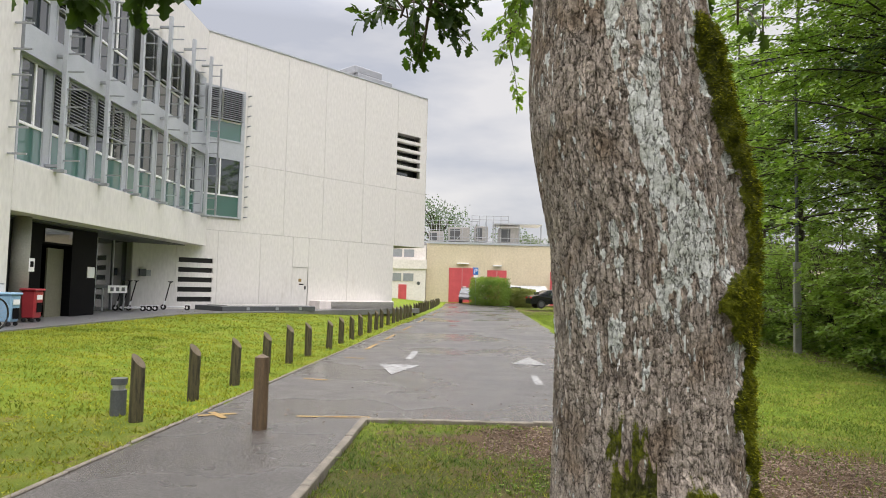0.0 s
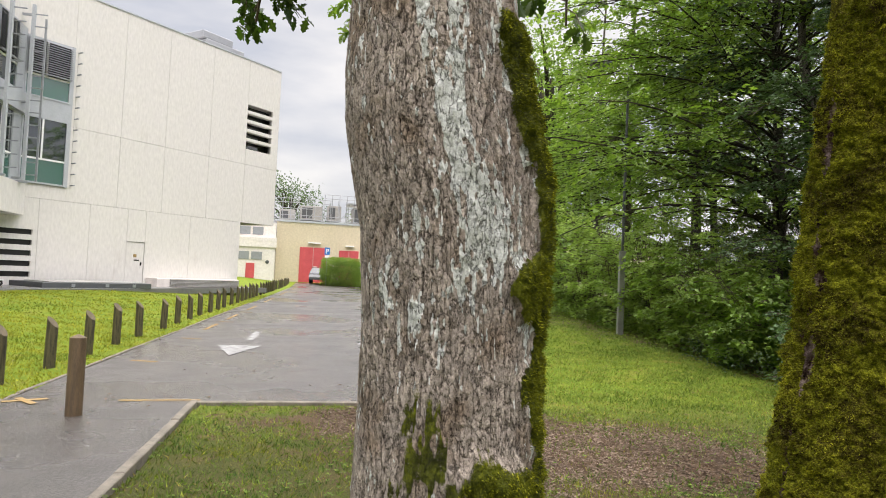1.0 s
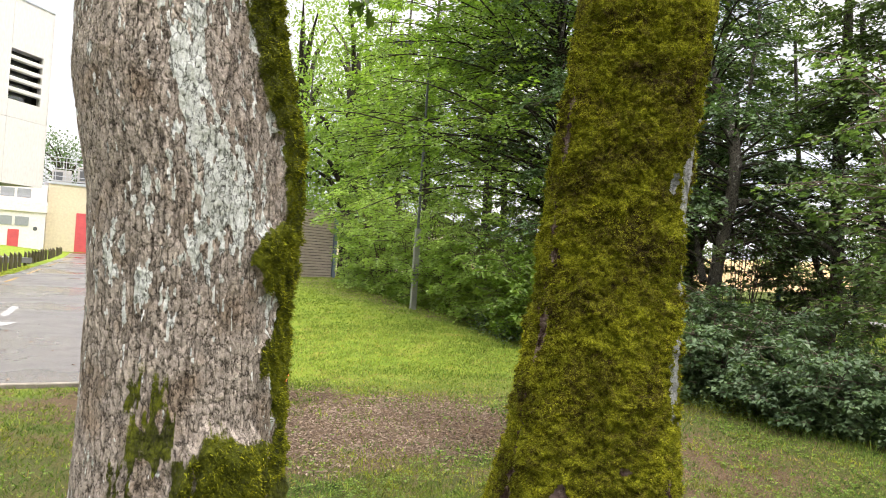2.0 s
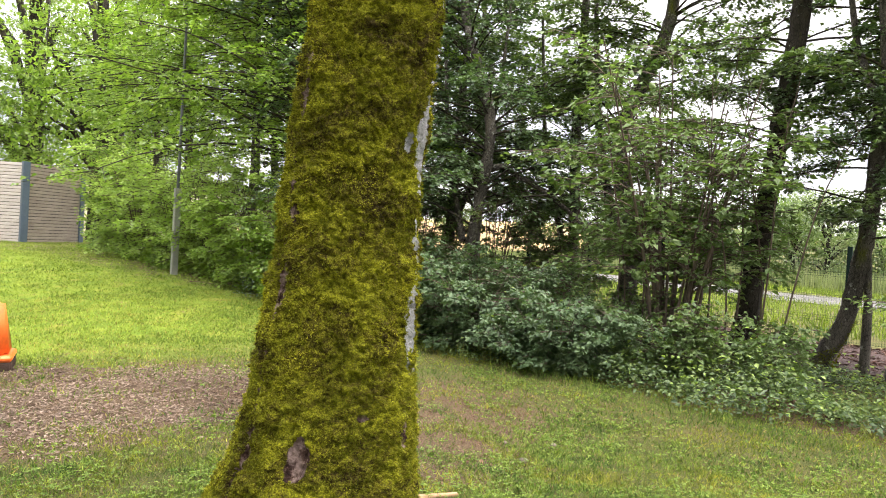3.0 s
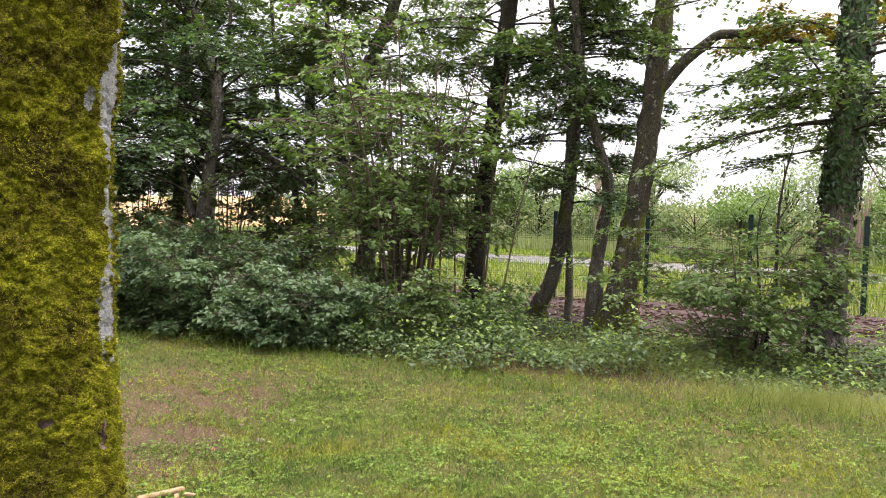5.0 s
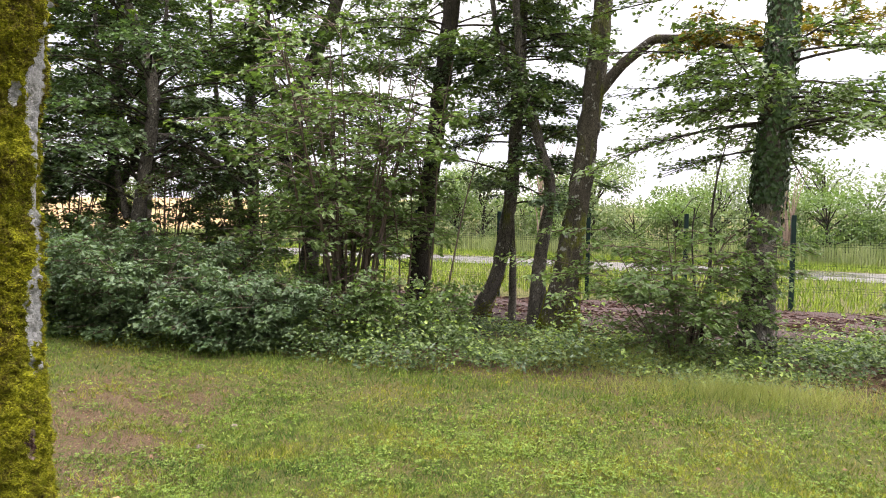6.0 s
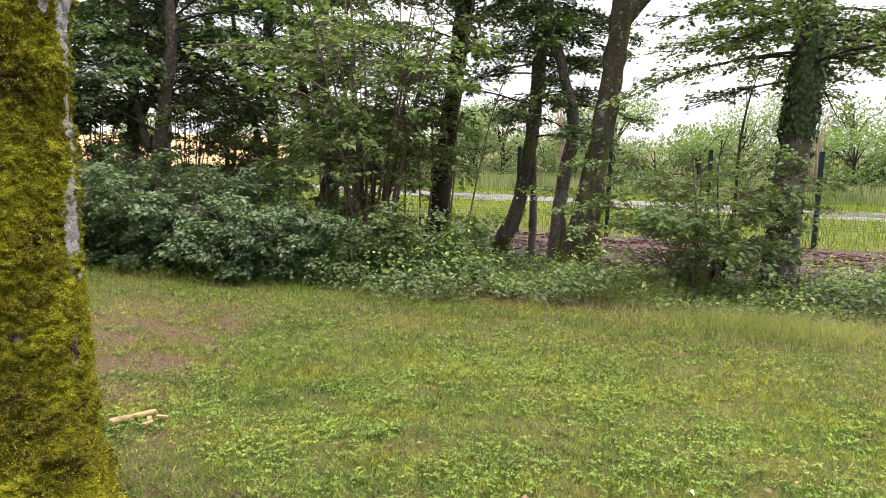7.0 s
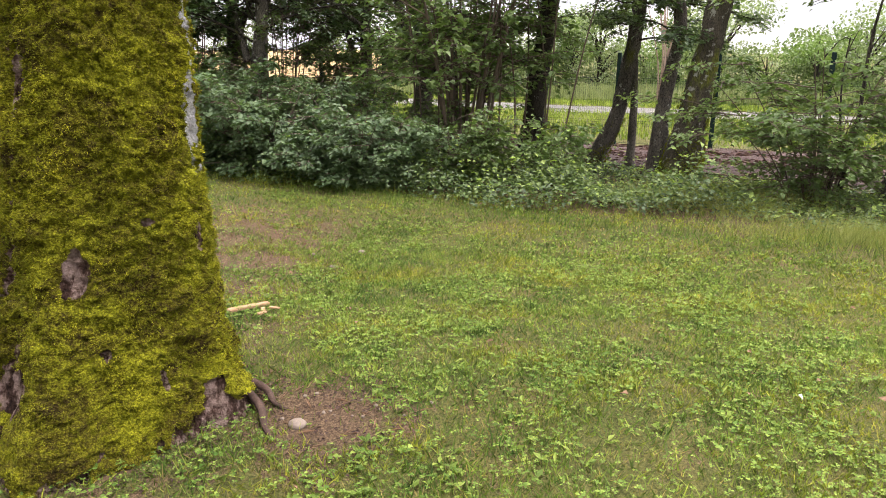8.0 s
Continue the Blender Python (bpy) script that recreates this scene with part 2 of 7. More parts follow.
# near-black stands in for unlit depth behind windows, slots and porch
M["shade_black"] = surface("shade_black_interior", (0.012, 0.012, 0.012), (0.02, 0.02, 0.019), 2, 0.8)
M["glass"] = glass_mat("window_glass", (0.02, 0.027, 0.03))
M["glass_green"] = glass_mat("green_spandrel_glass", (0.05, 0.13, 0.11), 0.08)
M["asphalt"] = None
M["concrete"] = surface("grey_concrete", (0.26, 0.25, 0.24), (0.40, 0.39, 0.37), 4, 0.85, bump=0.4)
M["paving"] = surface("dark_wet_paving", (0.11, 0.11, 0.115), (0.18, 0.18, 0.18), 0.7, 0.35, bump=0.1)
M["post_wood"] = surface("weathered_post_wood", (0.016, 0.014, 0.006), (0.10, 0.084, 0.038), 11, 0.8, bump=0.8, stretch=(3, 3, 0.3), lo=0.4, hi=0.62)
M["post_wood_cut"] = surface("cut_post_wood", (0.06, 0.045, 0.025), (0.13, 0.10, 0.06), 14, 0.8, bump=0.4)
M["brown_post"] = surface("brown_stained_wood", (0.055, 0.036, 0.02), (0.16, 0.105, 0.055), 8, 0.6, bump=0.5, stretch=(3, 3, 0.3))
M["yellow_paint"] = surface("worn_yellow_paint", (0.12, 0.09, 0.05), (0.42, 0.26, 0.07), 12, 0.7, bump=0.2)
M["white_paint"] = surface("worn_white_paint", (0.085, 0.08, 0.075), (0.36, 0.36, 0.35), 9, 0.7, bump=0.2, lo=0.40, hi=0.60)
M["cream_clad"] = surface("cream_ribbed_cladding", (0.60, 0.52, 0.37), (0.66, 0.575, 0.425), 0.6, 0.5, bump=0.03)
M["pale_clad"] = surface("pale_pink_render", (0.66, 0.60, 0.57), (0.74, 0.69, 0.66), 0.6, 0.8, bump=0.05)
M["red_paint"] = surface("red_door_paint", (0.46, 0.06, 0.07), (0.58, 0.09, 0.10), 2, 0.5, bump=0.03)
M["red_bin"] = surface("red_plastic", (0.30, 0.025, 0.032), (0.37, 0.035, 0.042), 3, 0.4, bump=0.03)
M["blue_bin"] = surface("blue_plastic", (0.20, 0.36, 0.52), (0.28, 0.45, 0.62), 3, 0.45, bump=0.03)
M["sign_blue"] = surface("blue_sign_enamel", (0.01, 0.14, 0.50), (0.015, 0.17, 0.56), 3, 0.35, bump=0)
M["sign_white"] = surface("white_sign_enamel", (0.78, 0.78, 0.78), (0.84, 0.84, 0.84), 3, 0.4, bump=0)
M["cone"] = surface("orange_cone_plastic", (0.75, 0.13, 0.02), (0.85, 0.18, 0.03), 4, 0.45, bump=0.05)
M["rubber"] = surface("black_rubber", (0.012, 0.012, 0.012), (0.022, 0.022, 0.022), 9, 0.8)
M["car_black"] = surface("black_car_paint", (0.008, 0.009, 0.011), (0.012, 0.013, 0.015), 2, 0.18, bump=0)
M["car_white"] = surface("white_car_paint", (0.74, 0.74, 0.74), (0.80, 0.80, 0.80), 2, 0.25, bump=0)
M["car_silver"] = surface("silver_car_paint", (0.09, 0.095, 0.10), (0.12, 0.125, 0.13), 2, 0.25, 0.4, bump=0)
M["tail_red"] = surface("red_lamp_plastic", (0.5, 0.02, 0.02), (0.6, 0.03, 0.03), 3, 0.2, bump=0)
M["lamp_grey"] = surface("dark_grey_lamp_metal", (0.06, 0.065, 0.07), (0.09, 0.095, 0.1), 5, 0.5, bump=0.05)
M["lens"] = surface("frosted_lamp_lens", (0.45, 0.45, 0.44), (0.55, 0.55, 0.53), 5, 0.3, bump=0)
M["fence_green"] = surface("dark_green_coated_steel", (0.006, 0.016, 0.013), (0.010, 0.026, 0.021), 6, 0.75, bump=0.03, spec=0.15)
M["barrier_wood"] = surface("grey_weathered_planks", (0.20, 0.165, 0.13), (0.38, 0.32, 0.26), 3, 0.85, bump=0.4, stretch=(0.4, 0.4, 3))
M["barrier_steel"] = surface("blue_grey_steel_post", (0.055, 0.08, 0.11), (0.08, 0.11, 0.14), 3, 0.5)
M["lamp_pole"] = surface("weathered_grey_pole", (0.20, 0.20, 0.18), (0.31, 0.31, 0.28), 5, 0.6, 0.3, bump=0.1)
M["fresh_wood"] = surface("split_pale_wood", (0.28, 0.16, 0.08), (0.42, 0.27, 0.15), 12, 0.8, bump=0.4, stretch=(0.3, 3, 3))
M["pebble"] = surface("pale_pebble", (0.10, 0.078, 0.06), (0.22, 0.175, 0.135), 20, 0.8, bump=0.2)
M["dead_leaf"] = surface("dead_leaf", (0.10, 0.055, 0.03), (0.26, 0.15, 0.08), 14, 0.7, bump=0.1)
M["twig"] = surface("twig_bark", (0.05, 0.036, 0.024), (0.12, 0.085, 0.06), 8, 0.8, bump=0.2)
M["dead_twig"] = surface("dead_pale_twig", (0.16, 0.11, 0.08), (0.28, 0.20, 0.15), 8, 0.8, bump=0.2)
# the next two leaf tones are raised in place of light on the wood's edge
M["leaf_bright"] = leaf_mat("bright_green_leaf", [(0.11, 0.19, 0.03), (0.18, 0.285, 0.05), (0.28, 0.38, 0.085)], rough=0.42, through_light=0.5, gloss=0.5)
M["leaf_lightened"] = leaf_mat("lightened_green_leaf", [(0.22, 0.32, 0.08), (0.33, 0.44, 0.12), (0.42, 0.53, 0.18)], rough=0.42, through_light=0.55, gloss=0.5)
M["leaf_mid"] = leaf_mat("mid_green_leaf", [(0.056, 0.10, 0.03), (0.095, 0.152, 0.046), (0.155, 0.215, 0.072)], rough=0.4, through_light=0.42, gloss=0.5)
M["leaf_dark"] = leaf_mat("dark_green_leaf", [(0.04, 0.08, 0.034), (0.07, 0.122, 0.05), (0.115, 0.178, 0.076)], rough=0.4, through_light=0.38, gloss=0.55)
M["leaf_hazel"] = leaf_mat("hazel_leaf", [(0.08, 0.14, 0.045), (0.13, 0.20, 0.065), (0.19, 0.265, 0.095)], rough=0.45, through_light=0.45, gloss=0.5)
M["leaf_blue"] = leaf_mat("blue_green_leaf", [(0.06, 0.11, 0.05), (0.105, 0.17, 0.078), (0.175, 0.25, 0.125)], rough=0.48, through_light=0.35, gloss=0.45)
M["leaf_oak"] = leaf_mat("oak_leaf", [(0.03, 0.065, 0.012), (0.055, 0.105, 0.02), (0.09, 0.13, 0.025)], through_light=0.45)
M["leaf_ivy"] = leaf_mat("ivy_leaf", [(0.018, 0.045, 0.014), (0.035, 0.07, 0.022), (0.06, 0.10, 0.035)], rough=0.35, through_light=0.1)
M["leaf_brown"] = leaf_mat("yellowing_leaf", [(0.12, 0.12, 0.025), (0.24, 0.17, 0.03), (0.36, 0.23, 0.035)], blotch=0.2)
M["herb"] = leaf_mat("herb_leaf", [(0.05, 0.10, 0.03), (0.10, 0.165, 0.05), (0.20, 0.26, 0.085)], gloss=0.5, blotch=0.3)
M["herb_dark"] = leaf_mat("ground_ivy_leaf", [(0.025, 0.055, 0.018), (0.05, 0.09, 0.03), (0.09, 0.14, 0.05)], gloss=0.6, through_light=0.2, blotch=0.3)
M["grass"] = leaf_mat("mown_grass", [(0.036, 0.082, 0.012), (0.10, 0.175, 0.025), (0.24, 0.30, 0.06)], rough=0.8, through_light=0.3, blotch=0.25, mottle=0.75, patches=((1.5, 1.12, 0.8), (0.55, 0.72, 0.75)))
# lush green, raised further to make up for the shaded long lawn
M["grass_lush"] = leaf_mat("lush_grass", [(0.085, 0.145, 0.02), (0.175, 0.25, 0.036), (0.31, 0.37, 0.08)], rough=0.8, through_light=0.3, mottle=0.5)
M["grass_patchy"] = leaf_mat("patchy_lawn_grass", [(0.09, 0.14, 0.012), (0.21, 0.26, 0.022), (0.40, 0.36, 0.05)], rough=0.8, through_light=0.3, blotch=0.6, mottle=0.5)
M["grass_dry"] = leaf_mat("dry_grass", [(0.13, 0.115, 0.03), (0.23, 0.19, 0.055), (0.36, 0.28, 0.10)], rough=0.7, through_light=0.3, blotch=0.2, mottle=0.6)
M["clover"] = leaf_mat("clover_leaf", [(0.05, 0.115, 0.014), (0.115, 0.20, 0.028), (0.25, 0.34, 0.065)], rough=0.7, blotch=0.25)
M["weed"] = leaf_mat("broad_weed_leaf", [(0.06, 0.11, 0.018), (0.125, 0.20, 0.03), (0.26, 0.33, 0.065)], rough=0.65, blotch=0.2)
M["grass_tall"] = leaf_mat("tall_fine_grass", [(0.12, 0.16, 0.035), (0.23, 0.265, 0.07), (0.37, 0.37, 0.13)], rough=0.7, through_light=0.35)
M["reed"] = leaf_mat("reed_blade", [(0.18, 0.23, 0.09), (0.26, 0.31, 0.15), (0.38, 0.40, 0.22)], rough=0.6)
M["moss"] = leaf_mat("moss_fibre", [(0.12, 0.13, 0.007), (0.235, 0.243, 0.013), (0.41, 0.415, 0.035)], rough=0.9, through_light=0.2, blotch=0.3, mottle=0.8, patch_size=5.5, gloss=0.1)
M["moss_dark"] = leaf_mat("dark_moss_fibre", [(0.05, 0.06, 0.004), (0.11, 0.12, 0.007), (0.20, 0.205, 0.013)], rough=0.9, through_light=0.15, gloss=0.1)
def bark_scales(name, dark, light, crack, scale, stretch, crack_width=0.09, moss=0.0, spots=0.0):
    """Bark in small scales with thin dark cracks between them."""
    m, nt, b = node_mat(name)
    vec = coords(nt, stretch)
    wob = nt.nodes.new("ShaderNodeTexNoise")
    wob.inputs["Scale"].default_value, wob.inputs["Detail"].default_value = scale * 0.8, 3.0
    nt.links.new(vec, wob.inputs["Vector"])
    add = nt.nodes.new("ShaderNodeMix")
    add.data_type, add.blend_type = "RGBA", "LINEAR_LIGHT"
    add.inputs["Factor"].default_value = 0.6 / scale
    nt.links.new(vec, add.inputs["A"])
    nt.links.new(wob.outputs["Color"], add.inputs["B"])
    vo = nt.nodes.new("ShaderNodeTexVoronoi")
    vo.feature = "DISTANCE_TO_EDGE"
    vo.inputs["Scale"].default_value = scale
    nt.links.new(add.outputs["Result"], vo.inputs["Vector"])
    edge = ramp_node(nt, vo.outputs["Distance"], [(0.0, grey(0)), (crack_width, grey(1))])
    big, fine = noise_node(nt, vec, 6, 6.0), noise_node(nt, vec, 60, 4.0, 0.7)
    c = ramp_node(nt, big, [(0.35, dark), (0.65, light)])
    c = mix_node(nt, 0.4, c, ramp_node(nt, fine, [(0.35, tuple(v * 0.55 for v in dark)), (0.65, tuple(min(1, v * 1.3) for v in light))]))
    c = mix_node(nt, edge, crack, c)
    if moss:
        grown = ramp_node(nt, noise_node(nt, vec, 3.2, 6.0, 0.65), [(0.62 - 0.25 * moss, grey(0)), (0.74 - 0.25 * moss, grey(1))])
        c = mix_node(nt, grown, c, ramp_node(nt, fine, [(0.35, (0.035, 0.045, 0.006)), (0.65, (0.14, 0.15, 0.018))]))
    if spots:
        crust = ramp_node(nt, noise_node(nt, coords(nt), 9.0, 5.0, 0.7), [(0.70 - 0.2 * spots, grey(0)), (0.73 - 0.2 * spots, grey(1))])
        c = mix_node(nt, crust, c, ramp_node(nt, fine, [(0.35, (0.12, 0.12, 0.10)), (0.65, (0.30, 0.30, 0.27))]))
    nt.links.new(c, b.inputs["Base Color"])
    b.inputs["Roughness"].default_value = 0.92
    b.inputs["Specular IOR Level"].default_value = 0.2
    h = nt.nodes.new("ShaderNodeMath")
    h.operation = "MULTIPLY_ADD"
    nt.links.new(fine, h.inputs[0])
    h.inputs[1].default_value = 0.5
    nt.links.new(edge, h.inputs[2])
    bump_node(nt, b, h.outputs["Value"], 0.9, 0.006)
    return m


M["bark_dark"] = bark_scales("dark_wet_bark", (0.016, 0.013, 0.010), (0.065, 0.055, 0.043), (0.008, 0.007, 0.005), 34, (1, 1, 0.32), 0.09, 0.25, 0.2)
M["bark_grey"] = bark_scales("grey_bark", (0.03, 0.026, 0.021), (0.14, 0.125, 0.105), (0.014, 0.012, 0.010), 36, (1, 1, 0.35), 0.08, 0.2, 0.5)
M["bark_mossy"] = bark_scales("bark_with_thin_moss", (0.022, 0.019, 0.013), (0.10, 0.085, 0.062), (0.012, 0.011, 0.008), 34, (1, 1, 0.4), 0.08, 0.42, 0.55)


def attr(nt, name):
    a = nt.nodes.new("ShaderNodeAttribute")
    a.attribute_name = name
    return a.outputs["Fac"]


def math_node(nt, op, a, b, clamp=False):
    m = nt.nodes.new("ShaderNodeMath")
    m.operation, m.use_clamp = op, clamp
    for k, v in enumerate((a, b)):
        if isinstance(v, (int, float)):
            m.inputs[k].default_value = v
        else:
            nt.links.new(v, m.inputs[k])
    return m.outputs["Value"]


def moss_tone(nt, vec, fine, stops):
    """Moss in tones from brown-olive to fresh yellow-green, mixed by noise."""
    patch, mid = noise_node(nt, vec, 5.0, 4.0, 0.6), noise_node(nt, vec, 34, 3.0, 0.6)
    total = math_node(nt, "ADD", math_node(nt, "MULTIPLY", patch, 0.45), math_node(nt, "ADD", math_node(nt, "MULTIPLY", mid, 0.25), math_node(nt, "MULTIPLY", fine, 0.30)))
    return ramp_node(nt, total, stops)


def warped(nt, vec, scale, amount):
    """Coordinates shaken by a noise, so that cell edges run raggedly."""
    wob = nt.nodes.new("ShaderNodeTexNoise")
    wob.inputs["Scale"].default_value, wob.inputs["Detail"].default_value, wob.inputs["Roughness"].default_value = scale, 4.0, 0.65
    nt.links.new(vec, wob.inputs["Vector"])
    add = nt.nodes.new("ShaderNodeMix")
    add.data_type, add.blend_type = "RGBA", "LINEAR_LIGHT"
    add.inputs["Factor"].default_value = amount
    nt.links.new(vec, add.inputs["A"])
    nt.links.new(wob.outputs["Color"], add.inputs["B"])
    return add.outputs["Result"]


def cells(nt, vec, scale, feature="DISTANCE_TO_EDGE"):
    vo = nt.nodes.new("ShaderNodeTexVoronoi")
    vo.feature = feature
    vo.inputs["Scale"].default_value = scale
    nt.links.new(vec, vo.inputs["Vector"])
    return vo.outputs["Distance"]


def oak_bark():
    """Grey ridged oak bark in ragged plates, with pale crust lichen and dark moss where the trunk carries them."""
    m, nt, b = node_mat("oak_bark")
    vec, tall = coords(nt), coords(nt, (1, 1, 0.38))
    fine, grain = noise_node(nt, vec, 170, 5.0, 0.75), noise_node(nt, coords(nt, (1, 1, 0.3)), 45, 5.0, 0.7)
    loose = warped(nt, tall, 42, 0.022)
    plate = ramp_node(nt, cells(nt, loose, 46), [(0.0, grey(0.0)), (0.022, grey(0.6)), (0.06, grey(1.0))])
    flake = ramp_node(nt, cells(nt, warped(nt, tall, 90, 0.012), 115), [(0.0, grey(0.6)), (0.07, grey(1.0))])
    # low bark darker than the ridges: partly own tone, partly painted shade
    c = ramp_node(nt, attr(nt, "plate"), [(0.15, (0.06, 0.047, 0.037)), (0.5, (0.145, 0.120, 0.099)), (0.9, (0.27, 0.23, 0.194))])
    c = mix_node(nt, 0.85, c, ramp_node(nt, grain, [(0.3, grey(0.6)), (0.5, grey(1.05)), (0.7, grey(1.55))]), "MULTIPLY")
    c = mix_node(nt, 0.8, c, ramp_node(nt, fine, [(0.3, grey(0.5)), (0.5, grey(1.0)), (0.7, grey(1.6))]), "MULTIPLY")
    stain = noise_node(nt, vec, 4.5, 5.0, 0.6)
    c = mix_node(nt, 0.8, c, ramp_node(nt, stain, [(0.38, (0.74, 0.64, 0.53)), (0.5, (1.0, 1.0, 1.0)), (0.62, (1.25, 1.25, 1.23))]), "MULTIPLY")
    edge = math_node(nt, "ADD", attr(nt, "lichen"), math_node(nt, "MULTIPLY", math_node(nt, "SUBTRACT", fine, 0.5), 0.9))
    crust = ramp_node(nt, math_node(nt, "ADD", edge, math_node(nt, "MULTIPLY", math_node(nt, "SUBTRACT", grain, 0.5), 1.1)), [(0.42, grey(0)), (0.54, grey(1))])
    lich = ramp_node(nt, noise_node(nt, vec, 20, 5.0), [(0.35, (0.36, 0.37, 0.325)), (0.6, (0.55, 0.56, 0.53))])
    c = mix_node(nt, crust, c, mix_node(nt, 0.6, lich, ramp_node(nt, fine, [(0.35, grey(0.6)), (0.6, grey(1.2))]), "MULTIPLY"))
    # cracks between plates darkened too, with shade put into the bark colour
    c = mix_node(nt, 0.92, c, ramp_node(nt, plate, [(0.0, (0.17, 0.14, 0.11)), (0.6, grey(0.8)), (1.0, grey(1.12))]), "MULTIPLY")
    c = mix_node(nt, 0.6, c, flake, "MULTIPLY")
    grown = ramp_node(nt, math_node(nt, "ADD", attr(nt, "moss"), math_node(nt, "MULTIPLY", math_node(nt, "SUBTRACT", fine, 0.5), 0.9)), [(0.40, grey(0)), (0.55, grey(1))])
    green = moss_tone(nt, vec, fine, [(0.38, (0.02, 0.022, 0.004)), (0.5, (0.06, 0.068, 0.005)), (0.62, (0.14, 0.155, 0.008))])
    nt.links.new(mix_node(nt, grown, c, green), b.inputs["Base Color"])
    b.inputs["Roughness"].default_value = 0.92
    b.inputs["Specular IOR Level"].default_value = 0.2
    relief = math_node(nt, "ADD", math_node(nt, "ADD", math_node(nt, "MULTIPLY", fine, 0.4), math_node(nt, "MULTIPLY", grain, 0.5)), math_node(nt, "ADD", plate, math_node(nt, "MULTIPLY", flake, 0.3)))
    bump_node(nt, b, relief, 1.0, 0.008)
    return m


def mossy_bark():
    """A thick coat of yellow-green moss over mauve bark, with white crust lichen where it is bare and dry."""
    m, nt, b = node_mat("mossy_bark")
    vec = coords(nt)
    fine = noise_node(nt, vec, 120, 6.0, 0.75)
    grain = noise_node(nt, coords(nt, (1, 1, 0.5)), 24, 5.0, 0.65)
    bark = ramp_node(nt, grain, [(0.36, (0.016, 0.009, 0.007)), (0.48, (0.075, 0.042, 0.032)), (0.60, (0.30, 0.215, 0.185))])
    white = ramp_node(nt, fine, [(0.3, (0.13, 0.125, 0.115)), (0.5, (0.36, 0.36, 0.35)), (0.7, (0.52, 0.52, 0.51))])
    c = mix_node(nt, ramp_node(nt, attr(nt, "white"), [(0.35, grey(0)), (0.5, grey(1))]), bark, white)
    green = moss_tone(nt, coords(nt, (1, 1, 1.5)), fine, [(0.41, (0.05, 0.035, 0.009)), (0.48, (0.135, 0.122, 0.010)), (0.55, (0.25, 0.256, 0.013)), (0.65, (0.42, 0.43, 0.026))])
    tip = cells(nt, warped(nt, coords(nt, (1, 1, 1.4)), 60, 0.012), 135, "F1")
    # tips paler, gaps between them darkened: moss tone with shade painted in
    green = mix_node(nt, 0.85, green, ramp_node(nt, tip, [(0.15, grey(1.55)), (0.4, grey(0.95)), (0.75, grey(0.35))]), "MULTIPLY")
    grown = ramp_node(nt, math_node(nt, "ADD", attr(nt, "moss"), math_node(nt, "MULTIPLY", math_node(nt, "SUBTRACT", fine, 0.5), 0.9)), [(0.42, grey(0)), (0.56, grey(1))])
    nt.links.new(mix_node(nt, grown, c, green), b.inputs["Base Color"])
    b.inputs["Roughness"].default_value = 0.95
    b.inputs["Specular IOR Level"].default_value = 0.1
    bump_node(nt, b, math_node(nt, "SUBTRACT", fine, tip), 1.0, 0.014)
    return m


M["mud"] = surface("dried_mud", (0.018, 0.011, 0.008), (0.095, 0.06, 0.046), 18, 0.9, bump=0.6, spec=0.2)
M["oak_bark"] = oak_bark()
M["mossy_bark"] = mossy_bark()


def asphalt_mat():
    m, nt, b = node_mat("wet_asphalt")
    vec = coords(nt)
    big, mid, fine = noise_node(nt, vec, 0.25, 5.0), noise_node(nt, vec, 2.2, 6.0), noise_node(nt, vec, 36, 5.0, 0.9)
    c = ramp_node(nt, mid, [(0.3, (0.037, 0.031, 0.026)), (0.7, (0.105, 0.091, 0.078))])
    c = mix_node(nt, 0.65, c, ramp_node(nt, fine, [(0.41, (0.012, 0.011, 0.010)), (0.5, (0.06, 0.055, 0.05)), (0.62, (0.26, 0.24, 0.22))]))
    nt.links.new(c, b.inputs["Base Color"])
    r = ramp_node(nt, big, [(0.40, grey(0.17)), (0.60, grey(0.5))])
    nt.links.new(r, b.inputs["Roughness"])
    bump_node(nt, b, fine, 0.8, 0.006)
    return m


M["asphalt"] = asphalt_mat()


